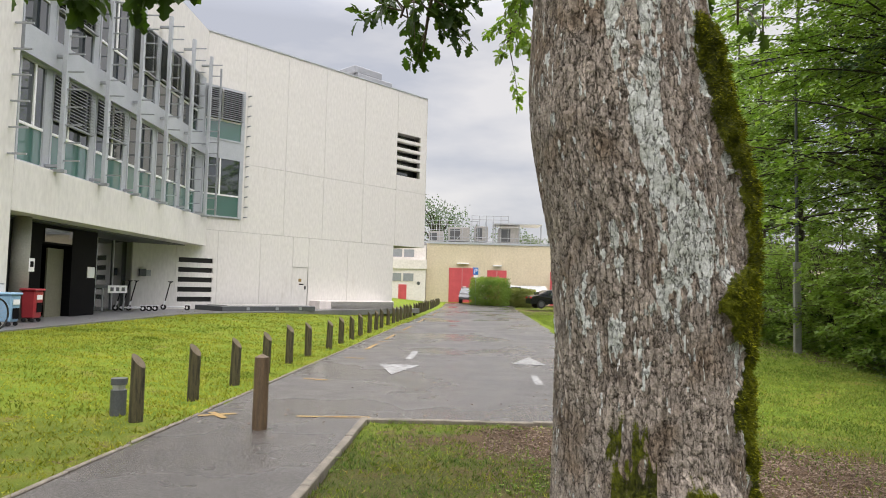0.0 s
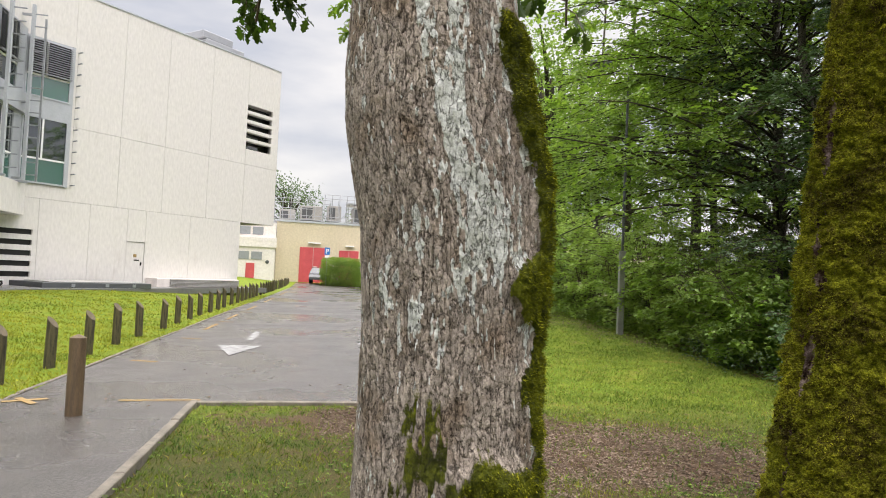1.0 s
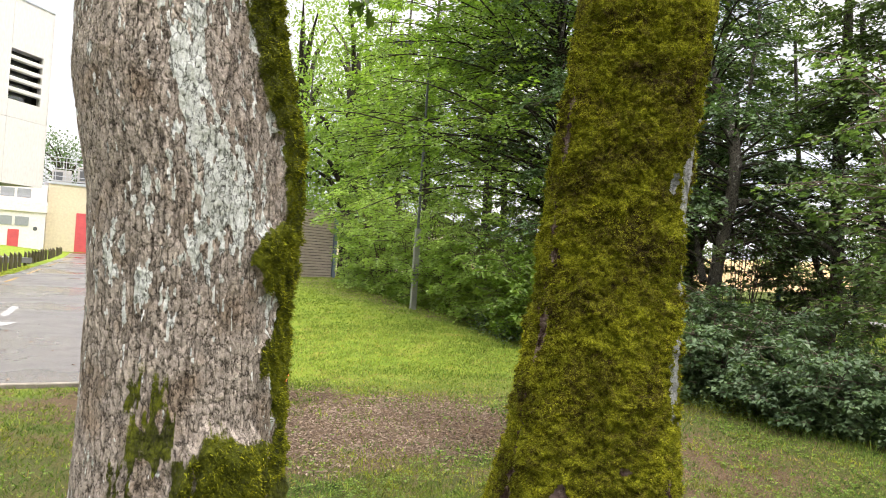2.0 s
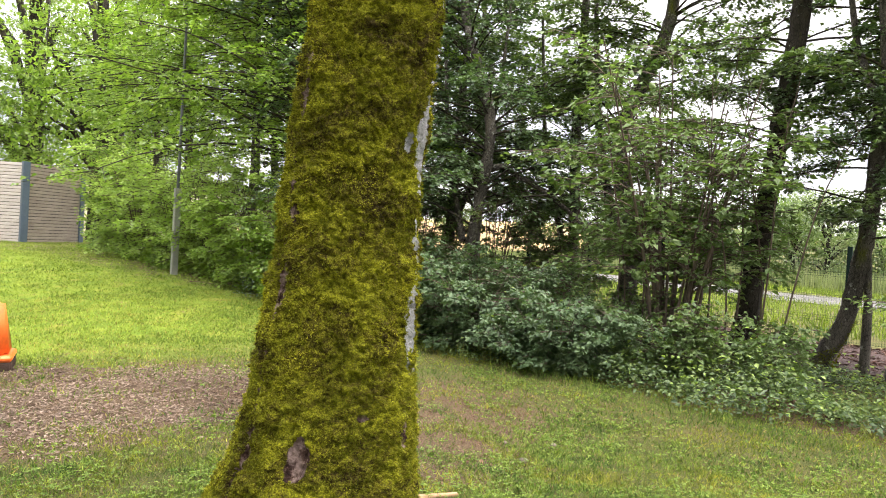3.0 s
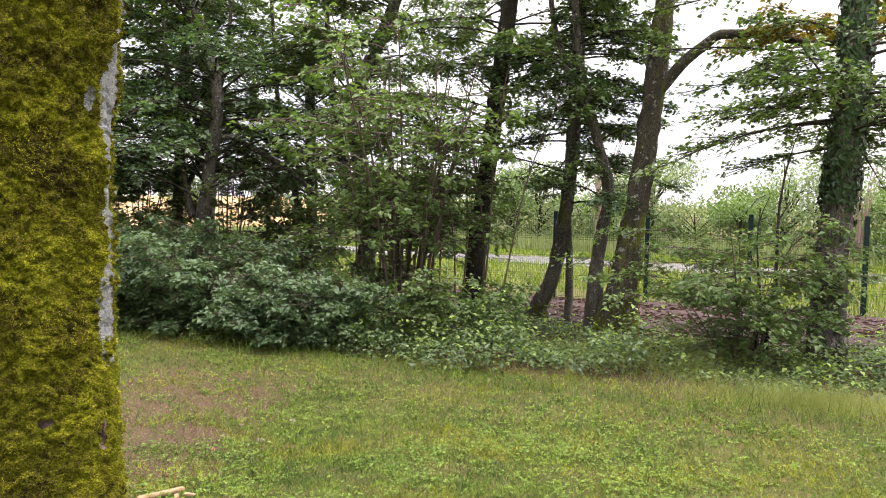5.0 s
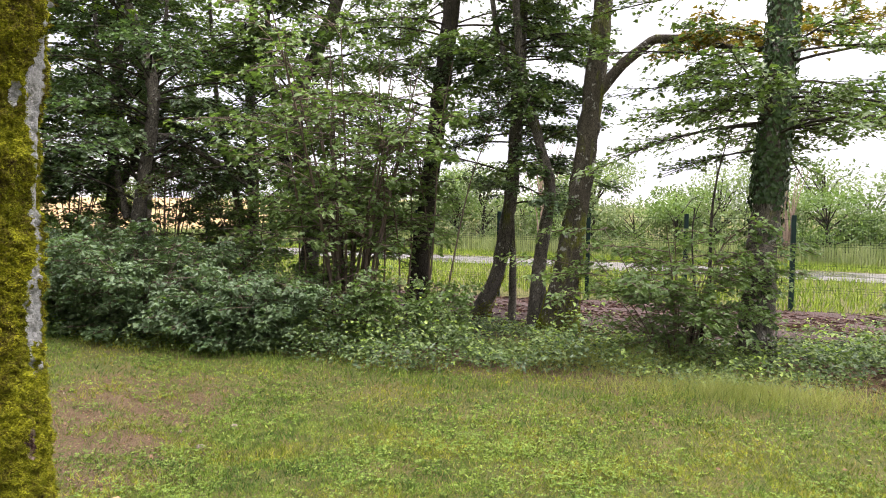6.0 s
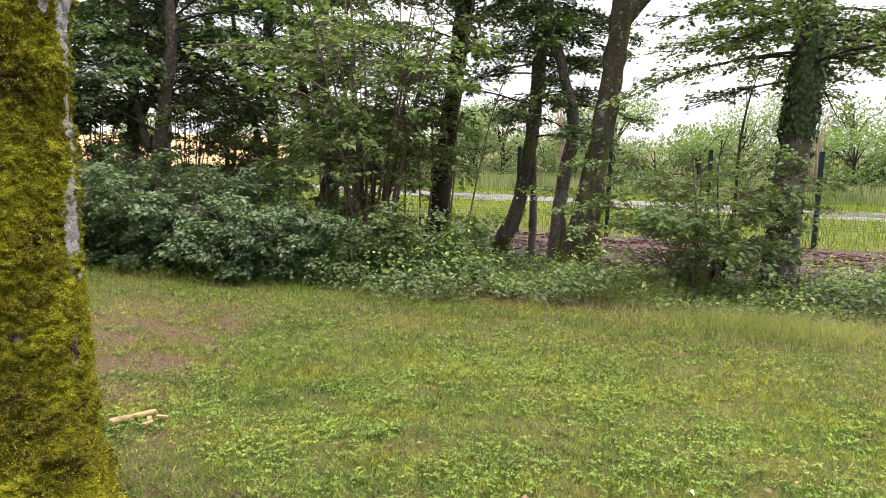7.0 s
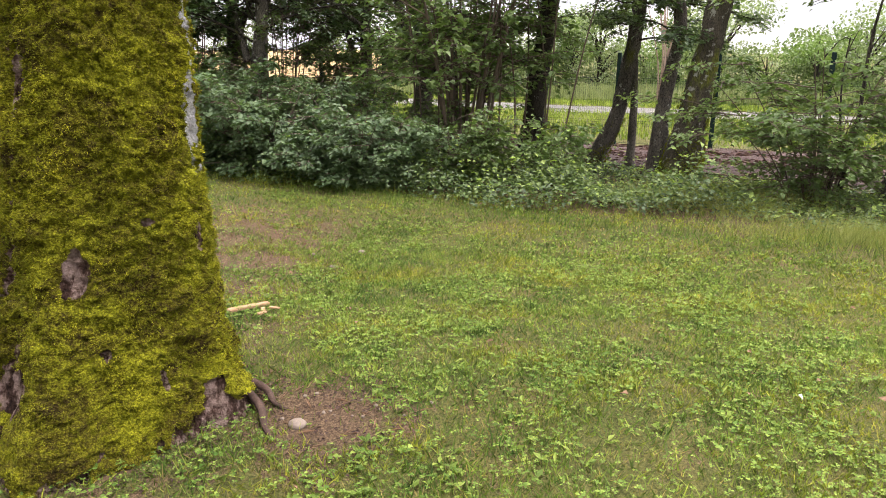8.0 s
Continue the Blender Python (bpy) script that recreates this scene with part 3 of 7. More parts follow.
def ground_mat():
    """Turf over soil: lush near the building, worn and yellowish under the trees, bare earth and bark chips in patches."""
    m, nt, b = node_mat("turf_and_soil")
    vec = coords(nt)
    big, mid, fine = noise_node(nt, vec, 0.35, 4.0), noise_node(nt, vec, 2.6, 5.0), noise_node(nt, vec, 85, 4.0, 0.85)
    turf = ramp_node(nt, mid, [(0.3, (0.032, 0.05, 0.010)), (0.5, (0.062, 0.070, 0.019)), (0.68, (0.125, 0.092, 0.04))])
    turf = mix_node(nt, 0.6, turf, ramp_node(nt, fine, [(0.40, (0.013, 0.018, 0.004)), (0.60, (0.15, 0.145, 0.042))]))
    # greener zone, its tone also raised in place of light kept off by trees
    lush = nt.nodes.new("ShaderNodeAttribute")
    lush.attribute_name = "lush"
    turf = mix_node(nt, lush.outputs["Fac"], turf, ramp_node(nt, mid, [(0.3, (0.10, 0.17, 0.012)), (0.55, (0.17, 0.23, 0.018)), (0.75, (0.24, 0.22, 0.04))]))
    soil = ramp_node(nt, fine, [(0.3, (0.022, 0.014, 0.009)), (0.5, (0.09, 0.059, 0.035)), (0.7, (0.23, 0.158, 0.095))])
    at = nt.nodes.new("ShaderNodeAttribute")
    at.attribute_name = "bare"
    ma = nt.nodes.new("ShaderNodeMath")
    ma.operation = "ADD"
    nt.links.new(at.outputs["Fac"], ma.inputs[0])
    nt.links.new(ramp_node(nt, mid, [(0.3, grey(0.0)), (0.7, grey(0.55))]), ma.inputs[1])
    mb = nt.nodes.new("ShaderNodeMath")
    mb.operation = "MULTIPLY_ADD"
    nt.links.new(noise_node(nt, vec, 14, 4.0, 0.7), mb.inputs[0])
    mb.inputs[1].default_value = 2.4
    nt.links.new(ma.outputs["Value"], mb.inputs[2])
    shift = nt.nodes.new("ShaderNodeMapRange")
    shift.inputs["From Min"].default_value, shift.inputs["From Max"].default_value = 1.75, 2.1
    nt.links.new(mb.outputs["Value"], shift.inputs["Value"])
    edge = shift.outputs["Result"]
    nt.links.new(mix_node(nt, edge, turf, soil), b.inputs["Base Color"])
    b.inputs["Roughness"].default_value = 0.95
    b.inputs["Specular IOR Level"].default_value = 0.15
    bump_node(nt, b, fine, 0.8, 0.02)
    return m


M["ground"] = ground_mat()
M["wheat"] = surface("ripe_wheat_field", (0.25, 0.155, 0.058), (0.32, 0.205, 0.08), 0.08, 0.9, bump=0.3)
M["kerb"] = surface("dirty_kerb_concrete", (0.085, 0.074, 0.057), (0.24, 0.21, 0.167), 9, 0.9, bump=0.5)
M["chip"] = leaf_mat("bark_chip", [(0.09, 0.06, 0.042), (0.21, 0.15, 0.11), (0.40, 0.31, 0.24)], rough=0.9, through_light=0.0)
# lighter copy of the screen's planks: light on its left face, in the colour
M["barrier_lit"] = surface("lit_weathered_planks", (0.36, 0.31, 0.27), (0.54, 0.49, 0.44), 3, 0.85, bump=0.4, stretch=(0.4, 0.4, 3))
# pale leaf, greyed further to paint in haze and sky sheen
M["leaf_pale_hazed"] = leaf_mat("pale_hazed_leaf", [(0.12, 0.17, 0.08), (0.20, 0.26, 0.13), (0.29, 0.35, 0.20)], through_light=0.4, gloss=0.5)
M["mulch"] = surface("reddish_bark_mulch", (0.018, 0.009, 0.007), (0.08, 0.041, 0.032), 9, 0.95, bump=0.9, dist=0.03)
M["mulch_chip"] = leaf_mat("mulch_chip", [(0.028, 0.014, 0.010), (0.085, 0.044, 0.033), (0.19, 0.115, 0.088)], rough=0.9, through_light=0.0, blotch=0.15, gloss=0.2)

# ---- ground, road, kerbs ----
def road_left(y):
    return -3.05 + 0.055 * (y - 7.3)


def road_right(y):
    return 2.45 + 0.06 * y - 1.15 * np.exp(-np.maximum(y - 8, 0) / 3.5)


def height(x, y):
    """The lie of the land in metres, for arrays."""
    x, y = np.asarray(x, float), np.asarray(y, float)
    rise = 0.65 * np.tanh(np.clip(y - 3, 0, 60) / 14) * ss(1.5, 5.5, x - 0.06 * np.clip(y - 8, 0, 60)) * (1 - ss(11, 19, x)) * (1 - ss(33, 50, y))
    dip = -0.16 * ss(2.5, 5.5, x) - 0.08 * ss(11, 16, x)
    bank = 0.36 * ss(0.6, 6.5, road_left(y) - x) * ss(2, 11, y)
    far_field = 7.5 * ss(60, 170, x) * (0.75 + 0.25 * ss(-60, 60, y))
    yard = 0.25 * ss(56, 68, y) * (1 - ss(11, 19, x))
    return rise + dip + bank + far_field + yard


def gz(x, y):
    return float(height(x, y))


def bare_soil(x, y):
    """How far the turf is worn away: earth and bark chips by the kerb, under the trees, and a worn patch on the lawn."""
    def spot(cx, cy, rx, ry, turn=0.0):
        c, s = math.cos(turn), math.sin(turn)
        u, v = c * (x - cx) + s * (y - cy), -s * (x - cx) + c * (y - cy)
        return np.clip(1.5 - np.hypot(u / rx, v / ry), 0, 1)
    wob = 0.35 * (fbm(x * 1.3, y * 1.3, 0.3) - 0.5) + 0.45 * (fbm(x * 5, y * 5, 0.9, 3) - 0.5)
    out = np.maximum.reduce([
        spot(2.55, 5.75, 2.0, 1.25, -0.25), spot(1.0, 7.2, 1.7, 0.75), 0.84 * spot(4.45, 3.8, 1.7, 0.85, 0.6),
        0.98 * spot(2.22, 1.55, 0.36, 0.30, 0.5), 0.5 * spot(1.95, 2.2, 0.75, 0.75), 0.7 * spot(0.35, 2.3, 0.7, 0.7),
        0.9 * ss(6.9, 8.4, x + 0.06 * np.abs(y - 3)) * (1 - ss(15.8, 16.5, x)) * ss(-14, -4, y) * (1 - 0.4 * ss(9, 14, y))])
    return np.clip(out + wob, 0, 1)


def spread(a, b, step, far_a, far_b, growth=1.16):
    """Grid lines, close together from a to b and ever wider beyond."""
    mid = list(np.arange(a, b, step))
    lo, hi, d = [], [], step
    v = a
    while v > far_a:
        d *= growth
        v -= d
        lo.append(v)
    d, v = step, mid[-1]
    while v < far_b:
        d *= growth
        v += d
        hi.append(v)
    return np.array(lo[::-1] + mid + hi)


def sheet(name, xs, ys, zfun, mat, smooth=True):
    gx, gy = np.meshgrid(xs, ys, indexing="ij")
    v = np.stack([gx, gy, zfun(gx, gy)], -1).reshape(-1, 3)
    k = len(ys)
    i, j = np.meshgrid(np.arange(len(xs) - 1), np.arange(k - 1), indexing="ij")
    f = np.stack([i * k + j, (i + 1) * k + j, (i + 1) * k + j + 1, i * k + j + 1], -1).reshape(-1, 4)
    return np_mesh(name, v, f, [mat], smooth=smooth), gx, gy


def ground_z(x, y):
    bumpy = 0.05 * (fbm(x * 0.9, y * 0.9, 3.1) - 0.5) + 0.02 * (vnoise(x * 6, y * 6, 1.7) - 0.5)
    on_road = ((x > road_left(y)) & (x < road_right(y)) & (y > 8.05) & (y < 66)) | ((x > road_left(y)) & (x < -1.12 + 0.05 * (y - 8)) & (y <= 8.05) & (y > -9))
    near = 1 - ss(25, 60, np.hypot(x, y))
    return height(x, y) + bumpy * near - np.where(on_road, 0.10, 0.0)


xs = spread(-4.0, 9.0, 0.13, -420, 420)
ys = spread(-4.0, 10.0, 0.13, -420, 420)
me, gx, gy = sheet("ground", xs, ys, ground_z, M["ground"])
att = me.attributes.new("bare", "FLOAT", "POINT")
att.data.foreach_set("value", bare_soil(gx, gy).ravel().astype(np.float32))
att = me.attributes.new("lush", "FLOAT", "POINT")
att.data.foreach_set("value", np.maximum(ss(5.8, 8.8, gy) * (1 - ss(7.5, 9.5, gx - 0.12 * np.maximum(gy - 12, 0))), 0.55 * ss(2.8, 3.3, -gx)).ravel().astype(np.float32) * 0.85)
tagged(part_mesh("ground", me), "mown lawn and bare earth under the trees, gently sloping", "ground", kind="structure")

field, _, _ = sheet("wheat_field", np.linspace(62, 320, 40), np.linspace(52, 190, 40), lambda x, y: height(x, y) + 0.5, M["wheat"])
tagged(part_mesh("wheat_field", field), "ripe yellow wheat field on a distant rise", "field", kind="structure")


def strip(name, left, right, ys_, z, mat, label, category, thick=0.12, cols=2):
    """A slab of road between two edges, with a real thickness."""
    bm = bmesh.new()
    rows = []
    for y in ys_:
        a, b = left(y), right(y)
        rows.append([bm.verts.new((a + (b - a) * c / (cols - 1), y, z(a + (b - a) * c / (cols - 1), y))) for c in range(cols)])
    for r0, r1 in zip(rows, rows[1:]):
        for c in range(cols - 1):
            bm.faces.new((r0[c], r0[c + 1], r1[c + 1], r1[c]))
    made = bmesh.ops.extrude_face_region(bm, geom=bm.faces[:])
    for v in made["geom"]:
        if isinstance(v, bmesh.types.BMVert):
            v.co.z -= thick
    bmesh.ops.recalc_face_normals(bm, faces=bm.faces[:])
    return tagged(part(name, bm, mat), label, category, kind="structure")


road = strip("road", road_left, road_right, np.linspace(8.06, 66.5, 40), lambda x, y: 0.25 * float(ss(56, 68, y)), M["asphalt"],
             "wet grey asphalt lane with worn markings", "road", cols=8)
strip("path", road_left, lambda y: -1.12 + 0.05 * (y - 8), np.linspace(-9, 8.06, 14), lambda x, y: 0.0, M["asphalt"],
      "wet grey asphalt footpath beside the lawn", "path", cols=5)
strip("pavement", lambda y: -17.0, lambda y: -9.6 + max(0.0, y - 25.5) * 0.6, np.linspace(12, 39.0, 24), lambda x, y: 0.40,
      M["paving"], "dark wet paving in front of the building", "pavement", thick=0.25, cols=4)
strip("far_road", lambda y: 28.2 + 0.21 * y, lambda y: 34.6 + 0.23 * y, np.linspace(-70, 130, 30), lambda x, y: gz(x, y) + 0.03, M["asphalt"],
      "grey country road beyond the fence", "road", cols=3)
strip("mulch_bed", lambda y: 11.3 + 0.25 * math.sin(y * 1.3), lambda y: 16.15, np.linspace(-13, 12, 40), lambda x, y: gz(x, y) + 0.04 + 0.05 * math.sin(3.1 * x + 1.7 * y) * math.sin(2.3 * y), M["mulch"],
      "reddish bark mulch along the fence", "mulch", cols=14)


def edging(name, pts, label, height_=0.05, width=0.08, length=0.98):
    """Concrete edging stones laid end to end along a line."""
    root = holder(name, pts[0][0], pts[0][1], 0.0, label, "kerb", kind="structure")
    mesh = None
    for (x0, y0), (x1, y1) in zip(pts, pts[1:]):
        dist = math.hypot(x1 - x0, y1 - y0)
        n = max(1, round(dist / length))
        ang = math.degrees(math.atan2(y1 - y0, x1 - x0))
        for i in range(n):
            if mesh is None:
                bm = box((-length / 2 + 0.006, -width / 2, -0.2), (length / 2 - 0.006, width / 2, height_), 0.008)
                mesh = bpy.data.meshes.new("kerb_stone")
                bm.to_mesh(mesh)
                bm.free()
                mesh.materials.append(M["kerb"])
            t = (i + 0.5) / n
            ob = part_mesh("kerb_stone", mesh, root)
            ob.matrix_basis = root.matrix_world.inverted() @ pose(x0 + (x1 - x0) * t, y0 + (y1 - y0) * t, random.uniform(-0.006, 0.006), 0, random.uniform(-0.5, 0.5), ang)
    return root


edging("kerb", [(-1.75, -3.5), (-1.22, 5.4), (-1.09, 8.0), (1.75, 8.0)], "worn concrete edging stones round the tree lawn")
edging("lawn_edging", [(road_left(-3.0) - 0.04, -3.0), (road_left(30) - 0.04, 30)], "low concrete edging between lawn and path", 0.015, 0.05)


def paint_shape(name, pts, mat, label, z=0.006):
    """A flat painted mark on the road."""
    bm = bmesh.new()
    bm.faces.new([bm.verts.new((x, y, z)) for x, y in pts])
    return tagged(part(name, bm, mat), label, "road marking", kind="structure")


def rect(x0, y0, x1, y1, w):
    d = math.hypot(x1 - x0, y1 - y0)
    nx, ny = -(y1 - y0) / d * w / 2, (x1 - x0) / d * w / 2
    return [(x0 + nx, y0 + ny), (x0 - nx, y0 - ny), (x1 - nx, y1 - ny), (x1 + nx, y1 + ny)]


paint_shape("arrow_marking", [(-1.46, 13.88), (-0.64, 13.88), (-1.11, 12.3)], M["white_paint"], "worn white arrow head on the asphalt")
paint_shape("arrow_shaft", rect(-0.93, 14.9, -0.85, 16.9, 0.15), M["white_paint"], "worn white arrow shaft on the asphalt")
paint_shape("arrow_marking", [(1.2, 14.48), (1.93, 14.35), (1.76, 16.0)], M["white_paint"], "worn white arrow head on the asphalt")
paint_shape("arrow_shaft", rect(1.36, 11.4, 1.42, 12.6, 0.13), M["white_paint"], "worn white arrow shaft on the asphalt")
for y0, y1 in ((17.0, 18.8), (20.4, 22.6), (25, 28), (31, 36), (40, 46), (50, 58)):
    paint_shape("edge_line", rect(road_left(y0) + 0.45, y0, road_left(y1) + 0.45, y1, 0.09), M["yellow_paint"], "worn yellow edge line on the asphalt")
for y0 in (11.5, 15.0, 19.6, 24.0):
    paint_shape("bay_tick", rect(road_left(y0) + 0.35, y0, road_left(y0) + 0.75, y0 - 0.12, 0.1), M["yellow_paint"], "short yellow bay mark on the asphalt")
paint_shape("cross_marking", rect(-3.0, 8.15, -2.62, 8.34, 0.08), M["yellow_paint"], "yellow painted cross on the asphalt")
paint_shape("cross_marking", rect(-2.92, 8.36, -2.66, 8.04, 0.08), M["yellow_paint"], "yellow painted cross on the asphalt", 0.009)
paint_shape("stop_line", rect(-1.90, 8.26, -1.06, 8.30, 0.07), M["yellow_paint"], "worn yellow line across the path's end")
for y0 in (27.0, 38.0, 50.0):
    paint_shape("cross_line", rect(road_left(y0) + 0.8, y0, road_right(y0) - 0.6, y0 + 0.2, 0.10), M["white_paint"], "faint white line across the lane")

# ---- bollards along the lawn ----
def bollard(x, y, z, tall, r, turn, round_top, mat, cut_mat, label, group):
    root = holder("bollard", x, y, z, label, "bollard", group, turn=turn)
    bm = bmesh.new()
    n = 14
    lower = [bm.verts.new((r * math.cos(a), r * math.sin(a), -0.15)) for a in [2 * math.pi * i / n for i in range(n)]]
    upper = []
    for i in range(n):
        a = 2 * math.pi * i / n
        drop = 0.02 if round_top else 0.075 * (1 + math.cos(a))
        upper.append(bm.verts.new((r * 0.97 * math.cos(a), r * 0.97 * math.sin(a), tall - drop)))
    for i in range(n):
        bm.faces.new((lower[i], lower[(i + 1) % n], upper[(i + 1) % n], upper[i]))
    part("shaft", bm, mat, root, smooth=True)
    bm = bmesh.new()
    ring = [bm.verts.new(v) for v in [(r * 0.97 * math.cos(2 * math.pi * i / n), r * 0.97 * math.sin(2 * math.pi * i / n),
            tall - (0.02 if round_top else 0.075 * (1 + math.cos(2 * math.pi * i / n)))) for i in range(n)]]
    mid = bm.verts.new((0, 0, tall + (0.015 if round_top else -0.07)))
    for i in range(n):
        bm.faces.new((ring[i], ring[(i + 1) % n], mid))
    part("cut_top", bm, cut_mat, root, "paler sawn end grain")
    return root


first = bollard(-3.51, 7.70, 0.0, 0.735, 0.075, -10, False, M["post_wood"], M["post_wood_cut"],
                "weathered grey-brown log bollard with a slanting top, on the lawn edge", "bollards along the lawn")
y = 7.72
k = 0
while y < 62:
    y += (1.47, 1.48, 1.49, 1.5, 1.45, 1.95, 1.7)[k % 7]
    k += 1
    m = pose(road_left(y) - 0.50 + random.uniform(-0.03, 0.03), y, random.uniform(-0.04, 0.02), random.uniform(-1.5, 1.5), random.uniform(-1.5, 1.5), random.uniform(-25, 10))
    copy_thing(first, m)
bollard(-2.13, 7.51, 0.0, 0.77, 0.078, 15, True, M["brown_post"], M["brown_post"], "brown stained round wooden bollard standing on the asphalt", "")

lamp_low = holder("bollard_light", -3.87, 8.05, 0.0, "small dark grey garden bollard light with a clear band", "light")
part("body", cyl((0, 0, -0.05), (0, 0, 0.29), 0.085, sides=20), M["lamp_grey"], lamp_low, smooth=False)
part("lens", cyl((0, 0, 0.29), (0, 0, 0.35), 0.06, 0.075, 20), M["lens"], lamp_low, "clear band under the cap")
part("cap", cyl((0, 0, 0.35), (0, 0, 0.42), 0.088, sides=20), M["lamp_grey"], lamp_low)

# ---- the white office building ----
BASE = 0.36
office = holder("office_building", -10.88, 29.83, BASE, "white concrete office building with grey windows and overhanging upper floor", "building", turn=46.98)
WALL = pose(-10.88, 29.83, BASE, 0, 0, 46.98)
WING = pose(-10.88, 29.83, BASE, 0, 0, -90)


PLACED = {office: WALL.copy()}


def on(ob, parent, m):
    """Hangs a part on its parent at the pose m in the world."""
    ob.parent = parent
    ob.matrix_basis = PLACED[parent].inverted() @ m
    PLACED[ob] = m
    return ob


def wall_part(name, lo, hi, mat, parent=None, frame_=None, label="", bevel=0.0):
    ob = part(name, box(lo, hi, bevel), mat, None, label)
    return on(ob, parent or office, frame_ if frame_ is not None else WALL)


# body behind the panels
wall_part("wall", (-0.3, 0.10, 3.62), (11.52, 11, 12.2), M["panel_joint"])
wall_part("wall", (11.52, 0.10, 3.62), (13.90, 11, 7.5), M["panel_joint"])
wall_part("wall", (11.52, 0.10, 9.92), (13.90, 11, 12.2), M["panel_joint"])
wall_part("wall", (11.52, 0.70, 7.5), (13.90, 11, 9.92), M["shade_black"])
wall_part("wall", (-2.77, 0.10, 0), (11.46, 9, 3.62), M["panel_joint"])
wall_part("soffit", (11.5, 0.05, 3.56), (13.9, 9, 3.64), M["concrete"])
wall_part("end_wall", (13.88, 0.0, 3.55), (13.96, 11, 12.3), M["white_wall"])
wall_part("lower_end_wall", (11.44, 0.0, 0), (11.52, 9, 3.56), M["white_wall"])
wall_part("roof", (-4, 0.02, 12.2), (13.9, 11, 12.32), M["white_wall"])
# panels, split round the openings
GAP = 0.006
cols_low = (-2.77, -0.95, 0.95, 3.1, 4.9, 5.84, 8.3, 11.46)
for a, b in zip(cols_low, cols_low[1:]):
    if (a, b) == (-0.95, 0.95):
        zs = [0.0]
        for i in range(5):
            z0 = 0.36 + 0.42 * i
            wall_part("panel", (a + GAP, 0.0, zs[-1] + (GAP if i == 0 else 0)), (b - GAP, 0.12, z0), M["white_wall"])
            wall_part("panel", (a + GAP, 0.0, z0), (a + 0.12, 0.12, z0 + 0.21), M["white_wall"])
            wall_part("panel", (b - 0.2, 0.0, z0), (b - GAP, 0.12, z0 + 0.21), M["white_wall"])
            wall_part("grille_slot", (a + 0.12, 0.09, z0), (b - 0.2, 0.115, z0 + 0.21), M["shade_black"], label="dark louvre slot")
            zs.append(z0 + 0.21)
        wall_part("panel", (a + GAP, 0.0, zs[-1]), (b - GAP, 0.12, 3.52 - GAP), M["white_wall"])
    elif (a, b) == (4.9, 5.84):
        wall_part("panel", (a + GAP, 0.0, 2.06), (b - GAP, 0.12, 3.52 - GAP), M["white_wall"])
    else:
        wall_part("panel", (a + GAP, 0.0, 0), (b - GAP, 0.12, 3.52 - GAP), M["white_wall"])
side_door = wall_part("service_door", (4.92, 0.03, 0.05), (5.82, 0.09, 2.04), M["white_wall"], label="white metal service door")
wall_part("door_handle", (5.66, -0.03, 0.98), (5.70, 0.035, 1.14), M["black"], side_door, label="black lever handle")
wall_part("door_sign", (5.3, 0.02, 1.35), (5.46, 0.031, 1.5), M["yellow_paint"], side_door, label="small yellow warning plate")
wall_part("door_plate", (5.34, 0.02, 1.2), (5.6, 0.031, 1.25), M["black"], side_door)
cols_mid = (2.0, 4.3, 6.6, 9.2, 11.6, 13.92)
for a, b in zip(cols_mid, cols_mid[1:]):
    wall_part("panel", (a + GAP, 0.0, 3.52 + GAP), (b - GAP, 0.12, 6.66 - GAP), M["white_wall"])
for a, b in zip(cols_mid, cols_mid[1:]):
    if b == 13.92:
        wall_part("panel", (a + GAP, 0.0, 6.66 + GAP), (b, 0.12, 7.5), M["white_wall"])
        wall_part("panel", (a + GAP, 0.0, 9.92), (b, 0.12, 12.3), M["white_wall"])
        wall_part("panel", (13.45, 0.0, 7.5), (b, 0.12, 9.92), M["white_wall"])
        wall_part("vent_back", (11.55, 0.55, 7.5), (13.45, 0.6, 9.92), M["glass"], label="dark glazing behind the louvres")
        for i in range(4):
            wall_part("louvre", (11.6, 0.0, 7.93 + 0.5 * i), (13.45, 0.34, 8.1 + 0.5 * i), M["white_wall"], label="white concrete louvre")
    else:
        wall_part("panel", (a + GAP, 0.0, 6.66 + GAP), (b - GAP, 0.12, 12.3), M["white_wall"])
wall_part("panel", (-0.05, 0.0, 3.52 + GAP), (2.0, 0.12, 4.08), M["white_wall"])
wall_part("panel", (-0.05, 0.0, 9.98), (2.0, 0.12, 12.3), M["white_wall"])
wall_part("coping", (-0.5, -0.03, 12.3), (13.95, 0.25, 12.36), M["grey_paint"])


def studs(u, z0, z1, n, frame_, out_sign, length=0.32):
    root = wall_part("stud_bracket", (u - 0.02, min(0, out_sign * 0.02), z0 - 0.1), (u + 0.02, max(0, out_sign * 0.02), z1 + 0.1), M["white_wall"], frame_=frame_)
    for i in range(n):
        z = z0 + (z1 - z0) * i / (n - 1)
        a, b = sorted((0.0, out_sign * length))
        wall_part("stud", (u - 0.025, a, z - 0.02), (u + 0.025, b, z + 0.02), M["steel"], root, frame_, label="galvanised steel stud")


studs(2.15, 4.2, 9.8, 13, WALL, -1, 0.28)


